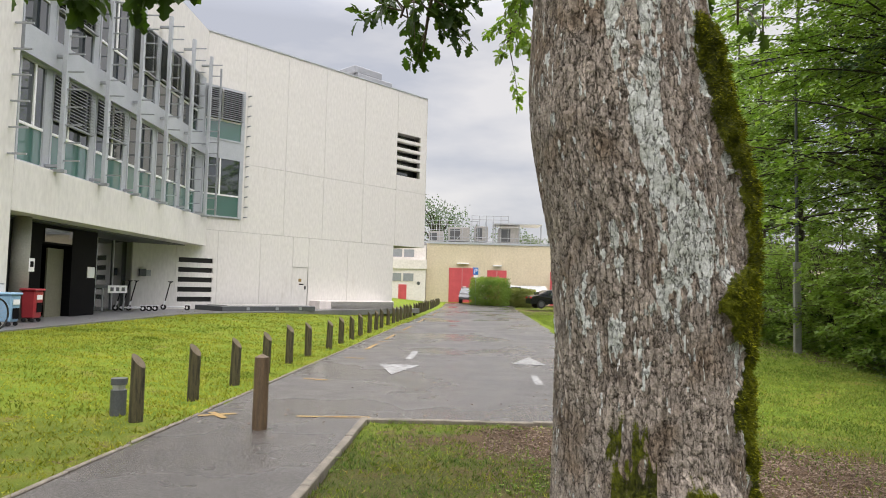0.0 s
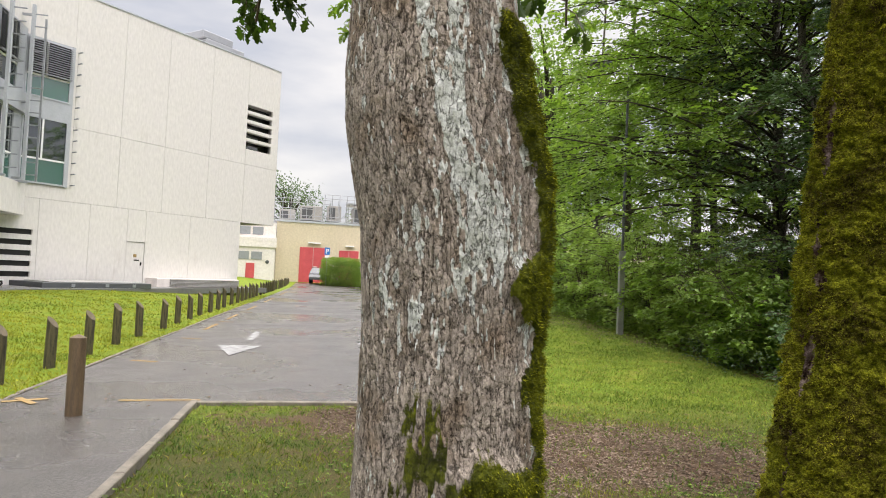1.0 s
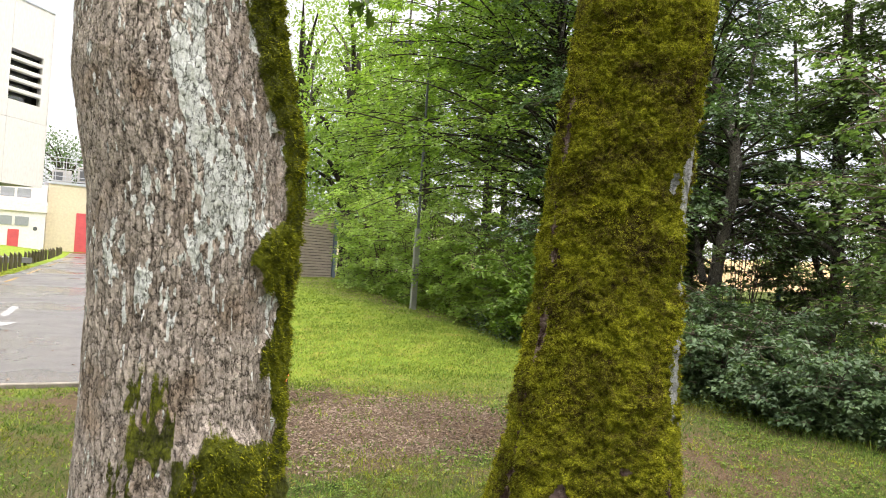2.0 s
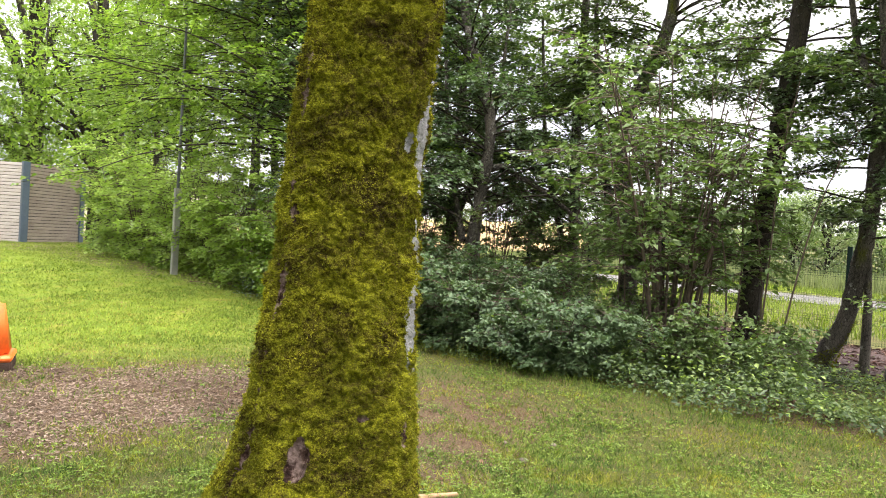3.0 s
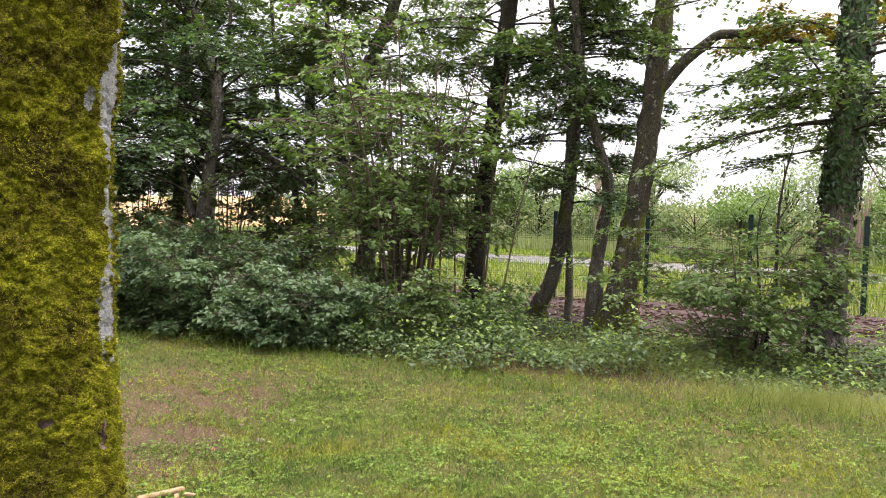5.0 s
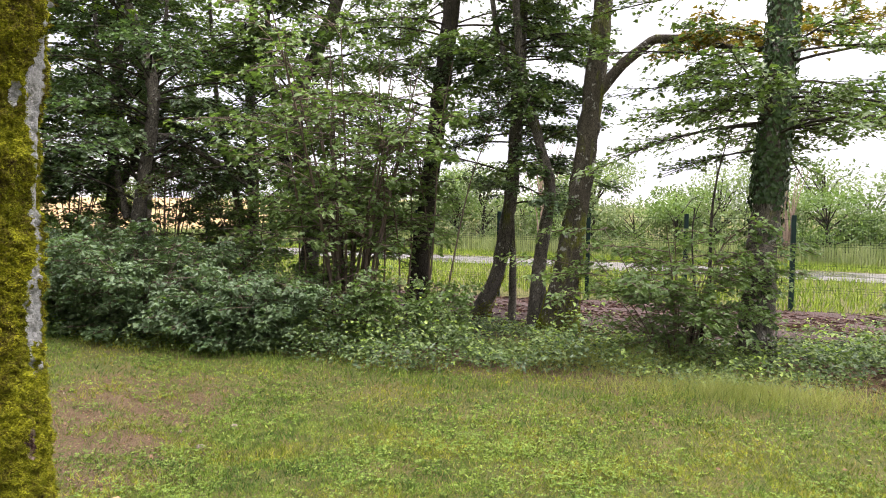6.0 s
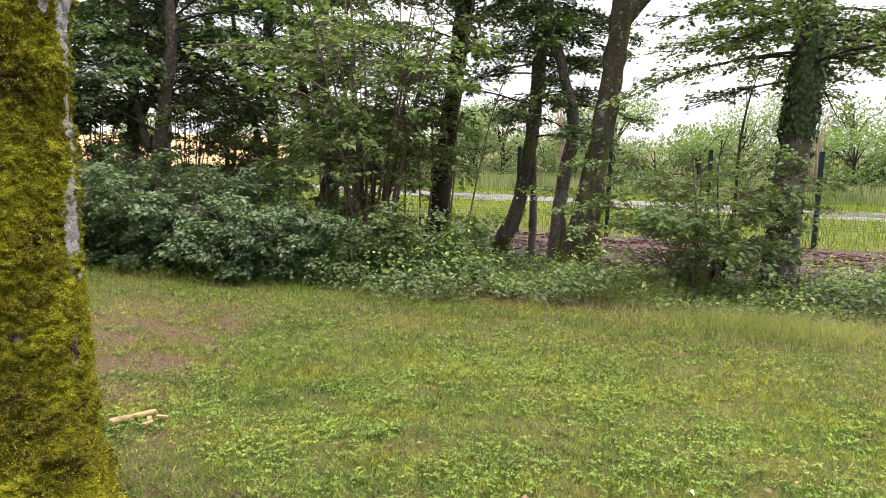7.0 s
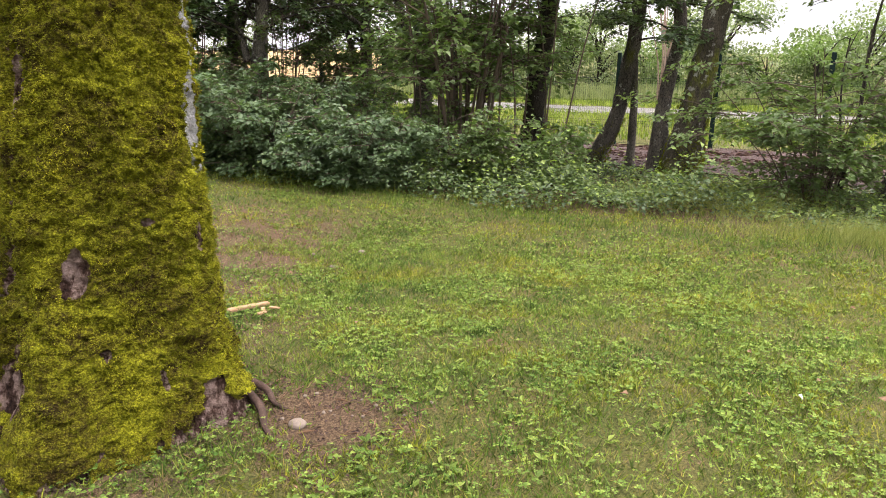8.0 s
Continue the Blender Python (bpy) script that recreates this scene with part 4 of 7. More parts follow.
def window_unit(u0, u1, z0, z1, frame_, sign, blind=0.0, split=0.5, green=True):
    """A grey metal window: frame bars, clear panes above, green glass below, and a blind let down by a share of its height."""
    def bx(name, a, b, c, d, y0, y1, mat, parent, label=""):
        ya, yb = sorted((sign * y0, sign * y1))
        return wall_part(name, (a, ya, c), (b, yb, d), mat, parent, frame_, label)
    t = 0.07
    sill_z = z0 + (z1 - z0) * 0.36
    root = bx("window", u0, u1, z0, z0 + t, -0.02, 0.07, M["grey_paint"], office, "grey aluminium window with green lower pane")
    bx("frame", u0, u1, z1 - t, z1, -0.02, 0.07, M["grey_paint"], root)
    bx("frame", u0, u0 + t, z0 + t, z1 - t, -0.02, 0.07, M["grey_paint"], root)
    bx("frame", u1 - t, u1, z0 + t, z1 - t, -0.02, 0.07, M["grey_paint"], root)
    bx("rail", u0 + t, u1 - t, sill_z, sill_z + t, -0.02, 0.06, M["sign_white"], root)
    um = u0 + (u1 - u0) * split
    bx("mullion", um - t / 2, um + t / 2, sill_z + t, z1 - t, -0.02, 0.06, M["sign_white"], root)
    bx("pane", u0 + t, u1 - t, z0 + t, sill_z, 0.0, 0.02, M["glass_green"] if green else M["glass"], root, "green tinted lower pane")
    bx("pane", u0 + t, um - t / 2, sill_z + t, z1 - t, 0.0, 0.02, M["glass"], root)
    bx("pane", um + t / 2, u1 - t, sill_z + t, z1 - t, 0.0, 0.02, M["glass"], root)
    if blind > 0:
        low = z1 - t - (z1 - z0) * blind
        z = z1 - t
        rail_ = bx("blind", u0 + 0.03, u1 - 0.03, low - 0.05, low, 0.09, 0.18, M["blind"], root, "grey outside slatted blind")
        me = None
        while z > low:
            if me is None:
                ob = part("slat", box((-(u1 - u0) / 2 + 0.03, -0.0425, -0.006), ((u1 - u0) / 2 - 0.03, 0.0425, 0.006)), M["blind"])
                me = ob.data
            else:
                ob = part_mesh("slat", me)
            on(ob, rail_, frame_ @ pose((u0 + u1) / 2, sign * 0.135, z - 0.04, -sign * 35))
            z -= 0.092
    return root


# corner windows in the long wall
window_unit(0.02, 1.88, 4.1, 6.8, WALL, -1, 0.0, 0.45)
window_unit(0.02, 1.88, 7.55, 9.95, WALL, -1, 0.55, 0.45)
wall_part("spandrel", (0.0, -0.05, 6.8), (1.9, 0.1, 7.55), M["grey_paint"], label="grey metal band between the storeys")
wall_part("window_reveal", (1.88, -0.04, 4.08), (2.0, 0.12, 9.98), M["grey_paint"])

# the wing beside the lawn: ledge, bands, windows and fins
wall_part("wing_body", (-1, -9.0, 2.86), (13.1, -0.12, 10.9), M["shade_black"], frame_=WING)
wall_part("ledge", (-0.05, -0.4, 2.78), (13.35, 0.32, 4.02), M["white_wall"], frame_=WING, bevel=0.01)
# ceiling coloured dark grey, not concrete, for the shade under the overhang
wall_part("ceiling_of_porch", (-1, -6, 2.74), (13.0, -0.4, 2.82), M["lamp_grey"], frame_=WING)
wall_part("spandrel", (0.0, -0.1, 6.75), (13.08, 0.22, 7.5), M["grey_paint"], frame_=WING, label="grey metal band between the storeys")
wall_part("parapet", (-0.3, -0.1, 10.15), (13.0, 0.06, 12.3), M["white_wall"], frame_=WING)
wall_part("wing_roof", (0.0, -9, 11.0), (22, -0.1, 11.15), M["white_wall"], frame_=WING)
wall_part("side_wall", (13.35, -0.4, 0.0), (27, 0.30, 12.3), M["white_wall"], frame_=WING)
wall_part("side_wall_inner", (13.36, -6.0, 0.0), (13.8, -0.4, 2.8), M["white_wall"], frame_=WING)
fins = (0.65, 2.68, 4.99, 7.19, 9.33, 11.64, 13.08)
blinds = ((0.0, 0.0, 0.0, 0.38, 0.45, 0.0), (0.55, 0.55, 0.6, 0.0, 0.6, 0.5))
for r, (z0, z1) in enumerate(((4.04, 6.75), (7.5, 10.15))):
    for i, (a, b) in enumerate(zip(fins, fins[1:])):
        window_unit(a + 0.13, b - 0.13, z0, z1, WING, 1, blinds[r][i], 0.42 if i % 2 else 0.58, r == 0)
        for e in (a, b - 0.13):
            wall_part("window_jamb", (e, -0.1, z0), (e + 0.13, 0.05, z1), M["grey_paint"], frame_=WING)


def fin(u):
    """A steel upright in front of the facade, with a ladder of short rungs."""
    root = wall_part("fin", (u - 0.075, 0.40, 4.06), (u + 0.075, 0.52, 10.9), M["grey_paint"], frame_=WING, label="galvanised steel upright with short rungs", bevel=0.008)
    for i in range(14):
        z = 4.3 + i * 0.48
        wall_part("rung", (u - 0.02, 0.40, z - 0.02), (u + 0.02, 0.95, z + 0.02), M["steel"], root, WING)
    for z in (4.15, 7.1, 10.5):
        wall_part("bracket", (u - 0.05, 0.02, z - 0.04), (u + 0.05, 0.43, z + 0.04), M["steel"], root, WING)
    wall_part("foot", (u - 0.07, 0.1, 3.98), (u + 0.07, 0.6, 4.06), M["steel"], root, WING)
    return root


for u in fins[:-1]:
    fin(u)
for z0, z1 in ((4.04, 6.75), (7.5, 10.15)):
    wall_part("window_jamb", (0.0, -0.1, z0), (0.65, 0.05, z1), M["grey_paint"], frame_=WING)
studs(13.6, 4.1, 10.4, 11, WING, 1, 0.75)
pipe = wall_part("rail_pipe", (0.55, 0.85, 4.05), (0.62, 0.92, 10.4), M["steel"], frame_=WING, label="galvanised tube with clamps")

# rooftop box behind the parapet
roof_box = holder("roof_plant", -4.75, 41.5, 13.0, "pale grey sheet metal roof plant housing", "roof plant", turn=46.98)
part("housing", box((-1.4, -0.2, -0.75), (1.4, 2.5, 1.3), 0.05), M["blind"], roof_box)
part("cap", box((-1.6, -0.1, 1.3), (0.6, 2.6, 1.75), 0.05), M["blind"], roof_box)

# ---- the porch under the wing ----
porch_box = holder("entrance_lobby", -11.7, 22.85, BASE, "black panelled entrance lobby under the overhang", "entrance")


def at_world(name, lo, hi, mat, parent, label="", bevel=0.0):
    ob = part(name, box(lo, hi, bevel), mat, None, label)
    return on(ob, parent, Matrix.Identity(4))


Z0 = BASE
PLACED[porch_box] = pose(-11.7, 22.85, BASE)
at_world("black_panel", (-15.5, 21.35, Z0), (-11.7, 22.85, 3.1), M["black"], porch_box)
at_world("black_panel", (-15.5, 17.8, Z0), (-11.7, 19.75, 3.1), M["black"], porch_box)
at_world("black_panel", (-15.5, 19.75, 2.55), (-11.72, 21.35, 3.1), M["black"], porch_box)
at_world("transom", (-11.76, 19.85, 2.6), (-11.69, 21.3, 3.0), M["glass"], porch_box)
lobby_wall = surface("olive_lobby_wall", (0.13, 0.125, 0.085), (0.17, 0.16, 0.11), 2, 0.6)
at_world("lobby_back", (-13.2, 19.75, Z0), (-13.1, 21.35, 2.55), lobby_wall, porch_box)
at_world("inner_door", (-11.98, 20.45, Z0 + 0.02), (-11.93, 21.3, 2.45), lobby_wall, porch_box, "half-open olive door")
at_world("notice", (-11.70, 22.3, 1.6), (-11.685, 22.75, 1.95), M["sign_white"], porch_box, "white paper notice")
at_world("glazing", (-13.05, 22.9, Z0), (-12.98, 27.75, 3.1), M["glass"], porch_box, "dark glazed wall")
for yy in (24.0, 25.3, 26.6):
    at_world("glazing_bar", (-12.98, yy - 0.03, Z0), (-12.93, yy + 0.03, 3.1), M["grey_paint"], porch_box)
# the porch's dark depth is painted onto this wall
at_world("back_wall", (-16.2, 12, Z0), (-15.5, 28, 3.2), M["shade_black"], porch_box)
column_mat = surface("olive_painted_column", (0.22, 0.215, 0.18), (0.28, 0.27, 0.23), 3, 0.7)
pillar = holder("column", -11.25, 18.05, BASE, "olive grey round concrete column under the overhang", "column")
part("shaft", cyl((0, 0, 0), (0, 0, 2.8), 0.22, sides=28), column_mat, pillar, smooth=True)
part("sign", box((0.20, 0.02, 1.35), (0.225, 0.26, 1.70)), M["sign_white"], pillar, "white notice with dark marks")
part("sign_bar", box((0.226, 0.07, 1.47), (0.232, 0.21, 1.62)), M["black"], pillar)


def wheelie(x, y, mat, label, w=0.56, d=0.5, h=0.98):
    """A small two-wheeled waste container with a recycling mark."""
    root = holder("recycling_container", x, y, 0.41, label, "container", turn=90)
    bm = box((-w / 2, -d / 2, 0.1), (w / 2, d / 2, h), 0.03)
    for v in bm.verts:
        if v.co.z < 0.4:
            v.co.x *= 0.86
            v.co.y *= 0.86
    part("body", bm, mat, root)
    part("lid", box((-w / 2 - 0.03, -d / 2 - 0.03, h), (w / 2 + 0.03, d / 2 + 0.03, h + 0.06), 0.02), mat, root)
    part("label_plate", box((-0.12, -d / 2 - 0.012, h - 0.22), (0.12, -d / 2 - 0.002, h - 0.1)), M["sign_white"], root)
    part("mark", box((-0.11, -d / 2 - 0.012, h - 0.55), (0.11, -d / 2 - 0.002, h - 0.3), 0.004), M["black"], root, "dark round recycling mark")
    for sx in (-1, 1):
        for sy in (-1, 1):
            part("caster", cyl((sx * w * 0.34 - 0.02, sy * d * 0.3, 0.05), (sx * w * 0.34 + 0.02, sy * d * 0.3, 0.05), 0.05), M["rubber"], root)
    return root


wheelie(-10.85, 18.0, M["red_bin"], "red plastic recycling container on the paving", 0.40, 0.38, 0.80)
wheelie(-10.35, 16.25, M["blue_bin"], "pale blue plastic recycling container on the paving", 0.38, 0.36, 0.72)


def scooter(x, y, turn, label):
    root = holder("electric_scooter", x, y, 0.41, label, "scooter", "parked scooters", turn=turn)
    part("deck", box((-0.45, -0.075, 0.10), (0.30, 0.075, 0.16), 0.015), M["sign_white"], root)
    for cx in (-0.52, 0.46):
        w = part("wheel", cyl((cx, -0.025, 0.11), (cx, 0.025, 0.11), 0.11, sides=20), M["rubber"], root)
        part("hub", cyl((cx, -0.03, 0.11), (cx, 0.03, 0.11), 0.05, sides=14), M["sign_white"], w)
    part("mudguard", box((-0.66, -0.05, 0.20), (-0.42, 0.05, 0.235), 0.01), M["sign_white"], root)
    part("fork", cyl((0.46, 0, 0.11), (0.40, 0, 0.36), 0.03), M["sign_white"], root)
    part("stem", cyl((0.40, 0, 0.34), (0.22, 0, 1.12), 0.022), M["black"], root)
    part("handlebar", cyl((0.21, -0.23, 1.14), (0.21, 0.23, 1.14), 0.016), M["black"], root)
    part("brake_lever", box((0.23, -0.2, 1.1), (0.3, -0.1, 1.12)), M["black"], root)
    return root


sc = scooter(-11.05, 28.0, 178, "white and black electric scooter standing by the wall")
for i, (sx, sy, tt) in enumerate(((-12.0, 26.0, -12), (-11.85, 26.2, -14), (-11.7, 26.4, -16))):
    copy_thing(sc, pose(sx, sy, 0.41, 0, 0, 200 + tt))
rack = holder("bicycle_rack", -12.3, 24.6, 0.41, "low grey metal bicycle rack with a white plate", "bike rack", turn=80)
for sx in (-1.2, 0.0, 1.2):
    part("leg", cyl((sx, 0, 0), (sx, 0, 0.9), 0.03), M["steel"], rack)
part("beam", box((-1.3, -0.04, 0.85), (1.3, 0.04, 0.95), 0.01), M["lamp_grey"], rack)
part("plate", box((0.2, -0.06, 0.68), (1.3, -0.045, 0.95)), M["sign_white"], rack, "white plate with unreadable marks")
for i in range(3):
    part("mark", box((0.32 + 0.32 * i, -0.068, 0.74), (0.5 + 0.32 * i, -0.061, 0.88)), M["lamp_grey"], rack)
socket = holder("wall_socket_box", -12.45, 28.05, 1.75, "dark grey outdoor socket box on the wall", "socket", turn=46.98)
part("box", box((-0.15, -0.12, 0), (0.12, 0.0, 0.3), 0.01), M["lamp_grey"], socket)
part("plate", box((0.14, -0.06, 0.02), (0.34, 0.0, 0.26), 0.01), M["steel"], socket)

# bicycle leaning at the wall
bike = holder("bicycle", -9.75, 14.3, 0.41, "dark bicycle with silver wheels leaning at the white wall", "bicycle", turn=83)
for cx in (-0.52, 0.52):
    bm = bmesh.new()
    prev = None
    n = 28
    tyre = Wood()
    aa = np.linspace(0, 2 * np.pi, n)
    tyre.tube(np.stack([cx + 0.33 * np.cos(aa), 0 * aa, 0.34 + 0.33 * np.sin(aa)], 1), np.full(n, 0.02), 6)
    w = part_mesh("wheel", tyre.mesh("wheel", M["rubber"]), bike)
    sp = Wood()
    for a in np.linspace(0, 2 * np.pi, 14, endpoint=False):
        sp.tube([(cx, 0, 0.34), (cx + 0.32 * math.cos(a), 0, 0.34 + 0.32 * math.sin(a))], [0.003, 0.003], 3)
    part_mesh("spokes", sp.mesh("spokes", M["steel"]), w)
    bm.free()
fr = Wood()
for a, b in (((-0.52, 0, 0.34), (-0.1, 0, 0.3)), ((-0.52, 0, 0.34), (-0.2, 0, 0.8)), ((-0.1, 0, 0.3), (-0.22, 0, 0.9)), ((-0.1, 0, 0.3), (0.36, 0, 0.78)), ((-0.2, 0, 0.8), (0.36, 0, 0.82)), ((0.34, 0, 0.98), (0.52, 0, 0.34))):
    fr.tube([a, b], [0.017, 0.017], 8)
part_mesh("frame", fr.mesh("frame", M["car_black"]), bike)
part("saddle", box((-0.34, -0.07, 0.9), (-0.1, 0.07, 0.96), 0.02), M["rubber"], bike)
part("handlebar", cyl((0.34, -0.28, 0.99), (0.34, 0.28, 0.99), 0.014), M["steel"], bike)

# low slab and metal grille box at the foot of the wall
slab = holder("concrete_slab", -9.3, 31.3, 0.40, "low dark grey concrete slab with a metal hatch at the wall", "slab", turn=46.98)
part("slab", box((-2.3, -2.4, -0.02), (2.3, -0.1, 0.2), 0.015), M["lamp_grey"], slab)
part("hatch", box((-1.9, -2.1, 0.2), (2.1, -0.4, 0.235), 0.01), M["concrete"], slab)
for i in (-1.2, 0.2, 1.4):
    part("latch", box((i, -2.44, 0.04), (i + 0.14, -2.395, 0.16)), M["steel"], slab)
grille = holder("metal_grille_box", -5.1, 36.0, 0.38, "low pale metal louvre box along the wall", "vent box", turn=46.98)
part("body", box((-2.5, -0.85, 0), (2.4, -0.02, 0.42), 0.01), M["pale_clad"], grille)
for i in range(6):
    part("louvre", box((-1.8, -0.90, 0.05 + 0.06 * i), (2.35, -0.85, 0.085 + 0.06 * i)), M["concrete"], grille)

# ---- the two near trunks ----
def lumps(theta, z, r, n_theta, size_z, seed):
    """Elongated bark plates on a trunk: 0 in the cracks, up to 1 on the plates. theta in turns."""
    warp = 1.5 * (fbm(theta * n_theta * 0.6, z * 16, seed, 3) - 0.5)
    u = theta * n_theta + warp + 0.25 * np.sin(z * 9 + seed)
    v = z / size_z + 1.3 * (fbm(theta * n_theta * 0.7, z * 20, seed + 3, 3) - 0.5)
    i, j = np.floor(u).astype(np.int64), np.floor(v).astype(np.int64)
    best, second = np.full(u.shape, 9.0), np.full(u.shape, 9.0)
    for a in (-1, 0, 1):
        for b in (-1, 0, 1):
            ci, cj = i + a, j + b
            w = ci % n_theta
            px = ci + 0.15 + 0.7 * hash3(w, cj, np.int64(seed))
            py = cj + 0.1 + 0.8 * hash3(w, cj, np.int64(seed + 9))
            d = np.hypot(u - px, (v - py))
            second = np.minimum(second, np.maximum(best, d))
            best = np.minimum(best, d)
    return np.clip((second - best) * 1.6, 0, 1)


def profile(rows, z):
    rows = np.array(rows, float)
    return [np.interp(z, rows[:, 0], rows[:, c]) for c in range(1, rows.shape[1])]


def trunk_grid(z0, z1, nz, nt, rows, cx, cy, face, shift_dir, fine):
    """Rings of a trunk. face: heading of the side with theta 0, radians from +x; theta grows clockwise as seen from above."""
    z = np.concatenate([np.linspace(z0, fine[0], 20, endpoint=False), np.linspace(fine[0], fine[1], nz), np.linspace(fine[1], z1, 30)[1:]])
    dx, r = profile(rows, z)
    th = np.concatenate([np.linspace(-0.3, 0.3, nt, endpoint=False), np.linspace(0.3, 0.7, 70, endpoint=False)]) % 1.0
    zz, tt = np.meshgrid(z, th, indexing="ij")
    ang = face - 2 * np.pi * tt
    ox, oy = cx + dx * shift_dir[0], cy + dx * shift_dir[1]
    return zz, tt, ang, ox[:, None], oy[:, None], r[:, None]


def trunk_mesh(name, x, y, z, mat, marks):
    """Rings joined to a skin; marks: named values for each corner, which the material reads."""
    nz, nt = x.shape
    i, j = np.meshgrid(np.arange(nz - 1), np.arange(nt), indexing="ij")
    j2 = (j + 1) % nt
    f = np.stack([i * nt + j, (i + 1) * nt + j, (i + 1) * nt + j2, i * nt + j2], -1).reshape(-1, 4)
    me = np_mesh(name, np.stack([x, y, z], -1).reshape(-1, 3), f, [mat], smooth=True)
    for key, value in marks.items():
        me.attributes.new(key, "FLOAT", "POINT").data.foreach_set("value", np.ascontiguousarray(value, np.float32).ravel())
    return me


def side(t, a, b, soft):
    """1 where theta (in turns, -0.5 to 0.5) lies between a and b."""
    return ss(a - soft, a + soft, t) * (1 - ss(b - soft, b + soft, t))


def fuzz(x, y, z, nx, ny, nzv, chance, size, mat, name, parent, rng, count):
    """Short fibres that stand on a cushion."""
    k = rng.choice(chance.size, count, p=chance.ravel() / chance.sum())
    p = np.stack([x.ravel()[k], y.ravel()[k], z.ravel()[k]], 1) + rng.normal(0, 0.003, (count, 3))
    n = np.stack([nx.ravel()[k], ny.ravel()[k], nzv.ravel()[k]], 1)
    d = n + rng.normal(0, 0.55, (count, 3)) - [0, 0, 0.25]
    return part_mesh(name, blade_mesh(name, p, d, rng.uniform(0.6, 1.5, count) * size, rng.uniform(0.2, 0.36, count) * size, mat, rng), parent)


def near_oak():
    rng = np.random.default_rng(11)
    root = holder("oak_tree", 0.357, 2.303, 0.0, "old oak with grey cracked bark, pale lichen and dark moss", "tree")
    cx, cy = 0.0, 0.0
    rows = [(-0.15, 0.0, 0.50), (0.05, 0.0, 0.42), (0.25, 0.0, 0.345), (0.55, 0.0, 0.30), (0.87, 0.0, 0.284), (1.10, 0.0, 0.272), (1.36, -0.003, 0.268), (1.64, -0.012, 0.278),
            (1.80, -0.035, 0.288), (1.98, -0.068, 0.288), (2.14, -0.084, 0.278), (2.40, -0.092, 0.258), (3.0, -0.12, 0.25), (4.4, -0.16, 0.235), (9.5, -0.3, 0.09)]
    face = math.atan2(0.26 - 2.303, -0.256 - 0.357)
    right = (math.cos(radians(-16.7)), math.sin(radians(-16.7)))
    zz, tt, ang, ox, oy, r = trunk_grid(-0.15, 9.5, 450, 290, rows, cx, cy, face, right, (0.84, 2.46))
    t = -((tt + 0.5) % 1.0 - 0.5)          # 0 faces the path; positive to the right
    ca, sa = np.cos(ang), np.sin(ang)
    # long ridges, broken across into plates, with thin flakes on them
    plates, flakes = lumps(tt, zz, r, 92, 0.044, 3), lumps(tt, zz, r, 168, 0.019, 17)
    wander = 0.035 * (fbm(ca * 6, sa * 6, zz * 5, 3) - 0.5)
    furrow = np.abs(fbm((ca + wander) * 15 + 0.4, (sa + wander) * 15, zz * 1.9, 3) - 0.5)
    rough_ = fbm(ca * 30, sa * 30, zz * 60, 4) - 0.5
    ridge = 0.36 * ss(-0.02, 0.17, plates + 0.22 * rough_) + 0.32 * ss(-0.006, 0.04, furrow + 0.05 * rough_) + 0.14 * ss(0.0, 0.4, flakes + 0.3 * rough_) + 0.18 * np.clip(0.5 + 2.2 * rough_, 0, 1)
    broad = fbm(ca * 2.2, sa * 2.2, zz * 1.3, 3) - 0.5
    # moss on the damp side, its edge wandering with height
    moss_from = np.interp(zz, [0.7, 0.99, 1.10, 1.22, 1.34, 1.47, 1.60, 1.80, 2.0, 2.2], [0.165, 0.19, 0.175, 0.15, 0.205, 0.125, 0.185, 0.17, 0.14, 0.13])
    moss = ss(-0.012, 0.012, t - moss_from + 0.10 * (fbm(ca * 7, sa * 7, zz * 7, 4) - 0.5)) * (1 - ss(0.33, 0.38, t)) * (1 - ss(2.24, 2.34, zz))
    tw = t + 0.09 * (fbm(ca * 10 + 1, sa * 10, zz * 9, 4) - 0.5)
    thin = 0.62 * ss(0.45, 0.54, fbm(ca * 9 + 3, sa * 9, zz * 8, 4)) * side(tw, -0.065, 0.045, 0.025) * (1 - ss(1.13, 1.24, zz + 0.1 * (fbm(ca * 8, sa * 8, zz * 6, 3) - 0.5)))
    thin = np.maximum(thin, 0.55 * ss(0.60, 0.66, fbm(ca * 9 + 6, sa * 9, zz * 8, 4)) * side(t, -0.2, 0.1, 0.03) * (1 - ss(1.0, 1.15, zz)))
    cushion = side(tw, 0.03, 0.14, 0.025) * (1 - ss(0.975, 1.05, zz + 1.6 * (t - 0.085) ** 2 * 6 + 0.09 * (fbm(ca * 9, sa * 9, zz, 2) - 0.5)))
    clump, nub = fbm(ca * 11, sa * 11, zz * 24, 4), fbm(ca * 32, sa * 32, zz * 70, 3)
    grown = np.maximum(moss, cushion)
    # lichen in one tall broken band and in small crusts
    band = np.interp(zz, [0.9, 1.45, 1.6, 1.8, 2.0, 2.3], [0.03, 0.075, 0.085, 0.055, 0.035, 0.03])
    spread_z = np.interp(zz, [0.9, 1.35, 1.55, 1.75, 2.3], [0.02, 0.03, 0.07, 0.06, 0.055])
    inband = np.exp(-((t - band) / spread_z) ** 2) * ss(1.35, 1.62, zz)
    left_crust = np.exp(-((t + 0.035) / 0.028) ** 2) * np.maximum(side(zz, 1.32, 1.46, 0.04), side(zz, 1.58, 1.70, 0.04))
    cover = 0.62 * fbm(ca * 7 + 9, sa * 7, zz * 6.0, 4) + 0.38 * fbm(ca * 26, sa * 26, zz * 26, 3)
    lich = ss(0.615, 0.655, cover + 0.165 * inband + 0.13 * left_crust - 0.04 * ss(0.0, -0.12, t))
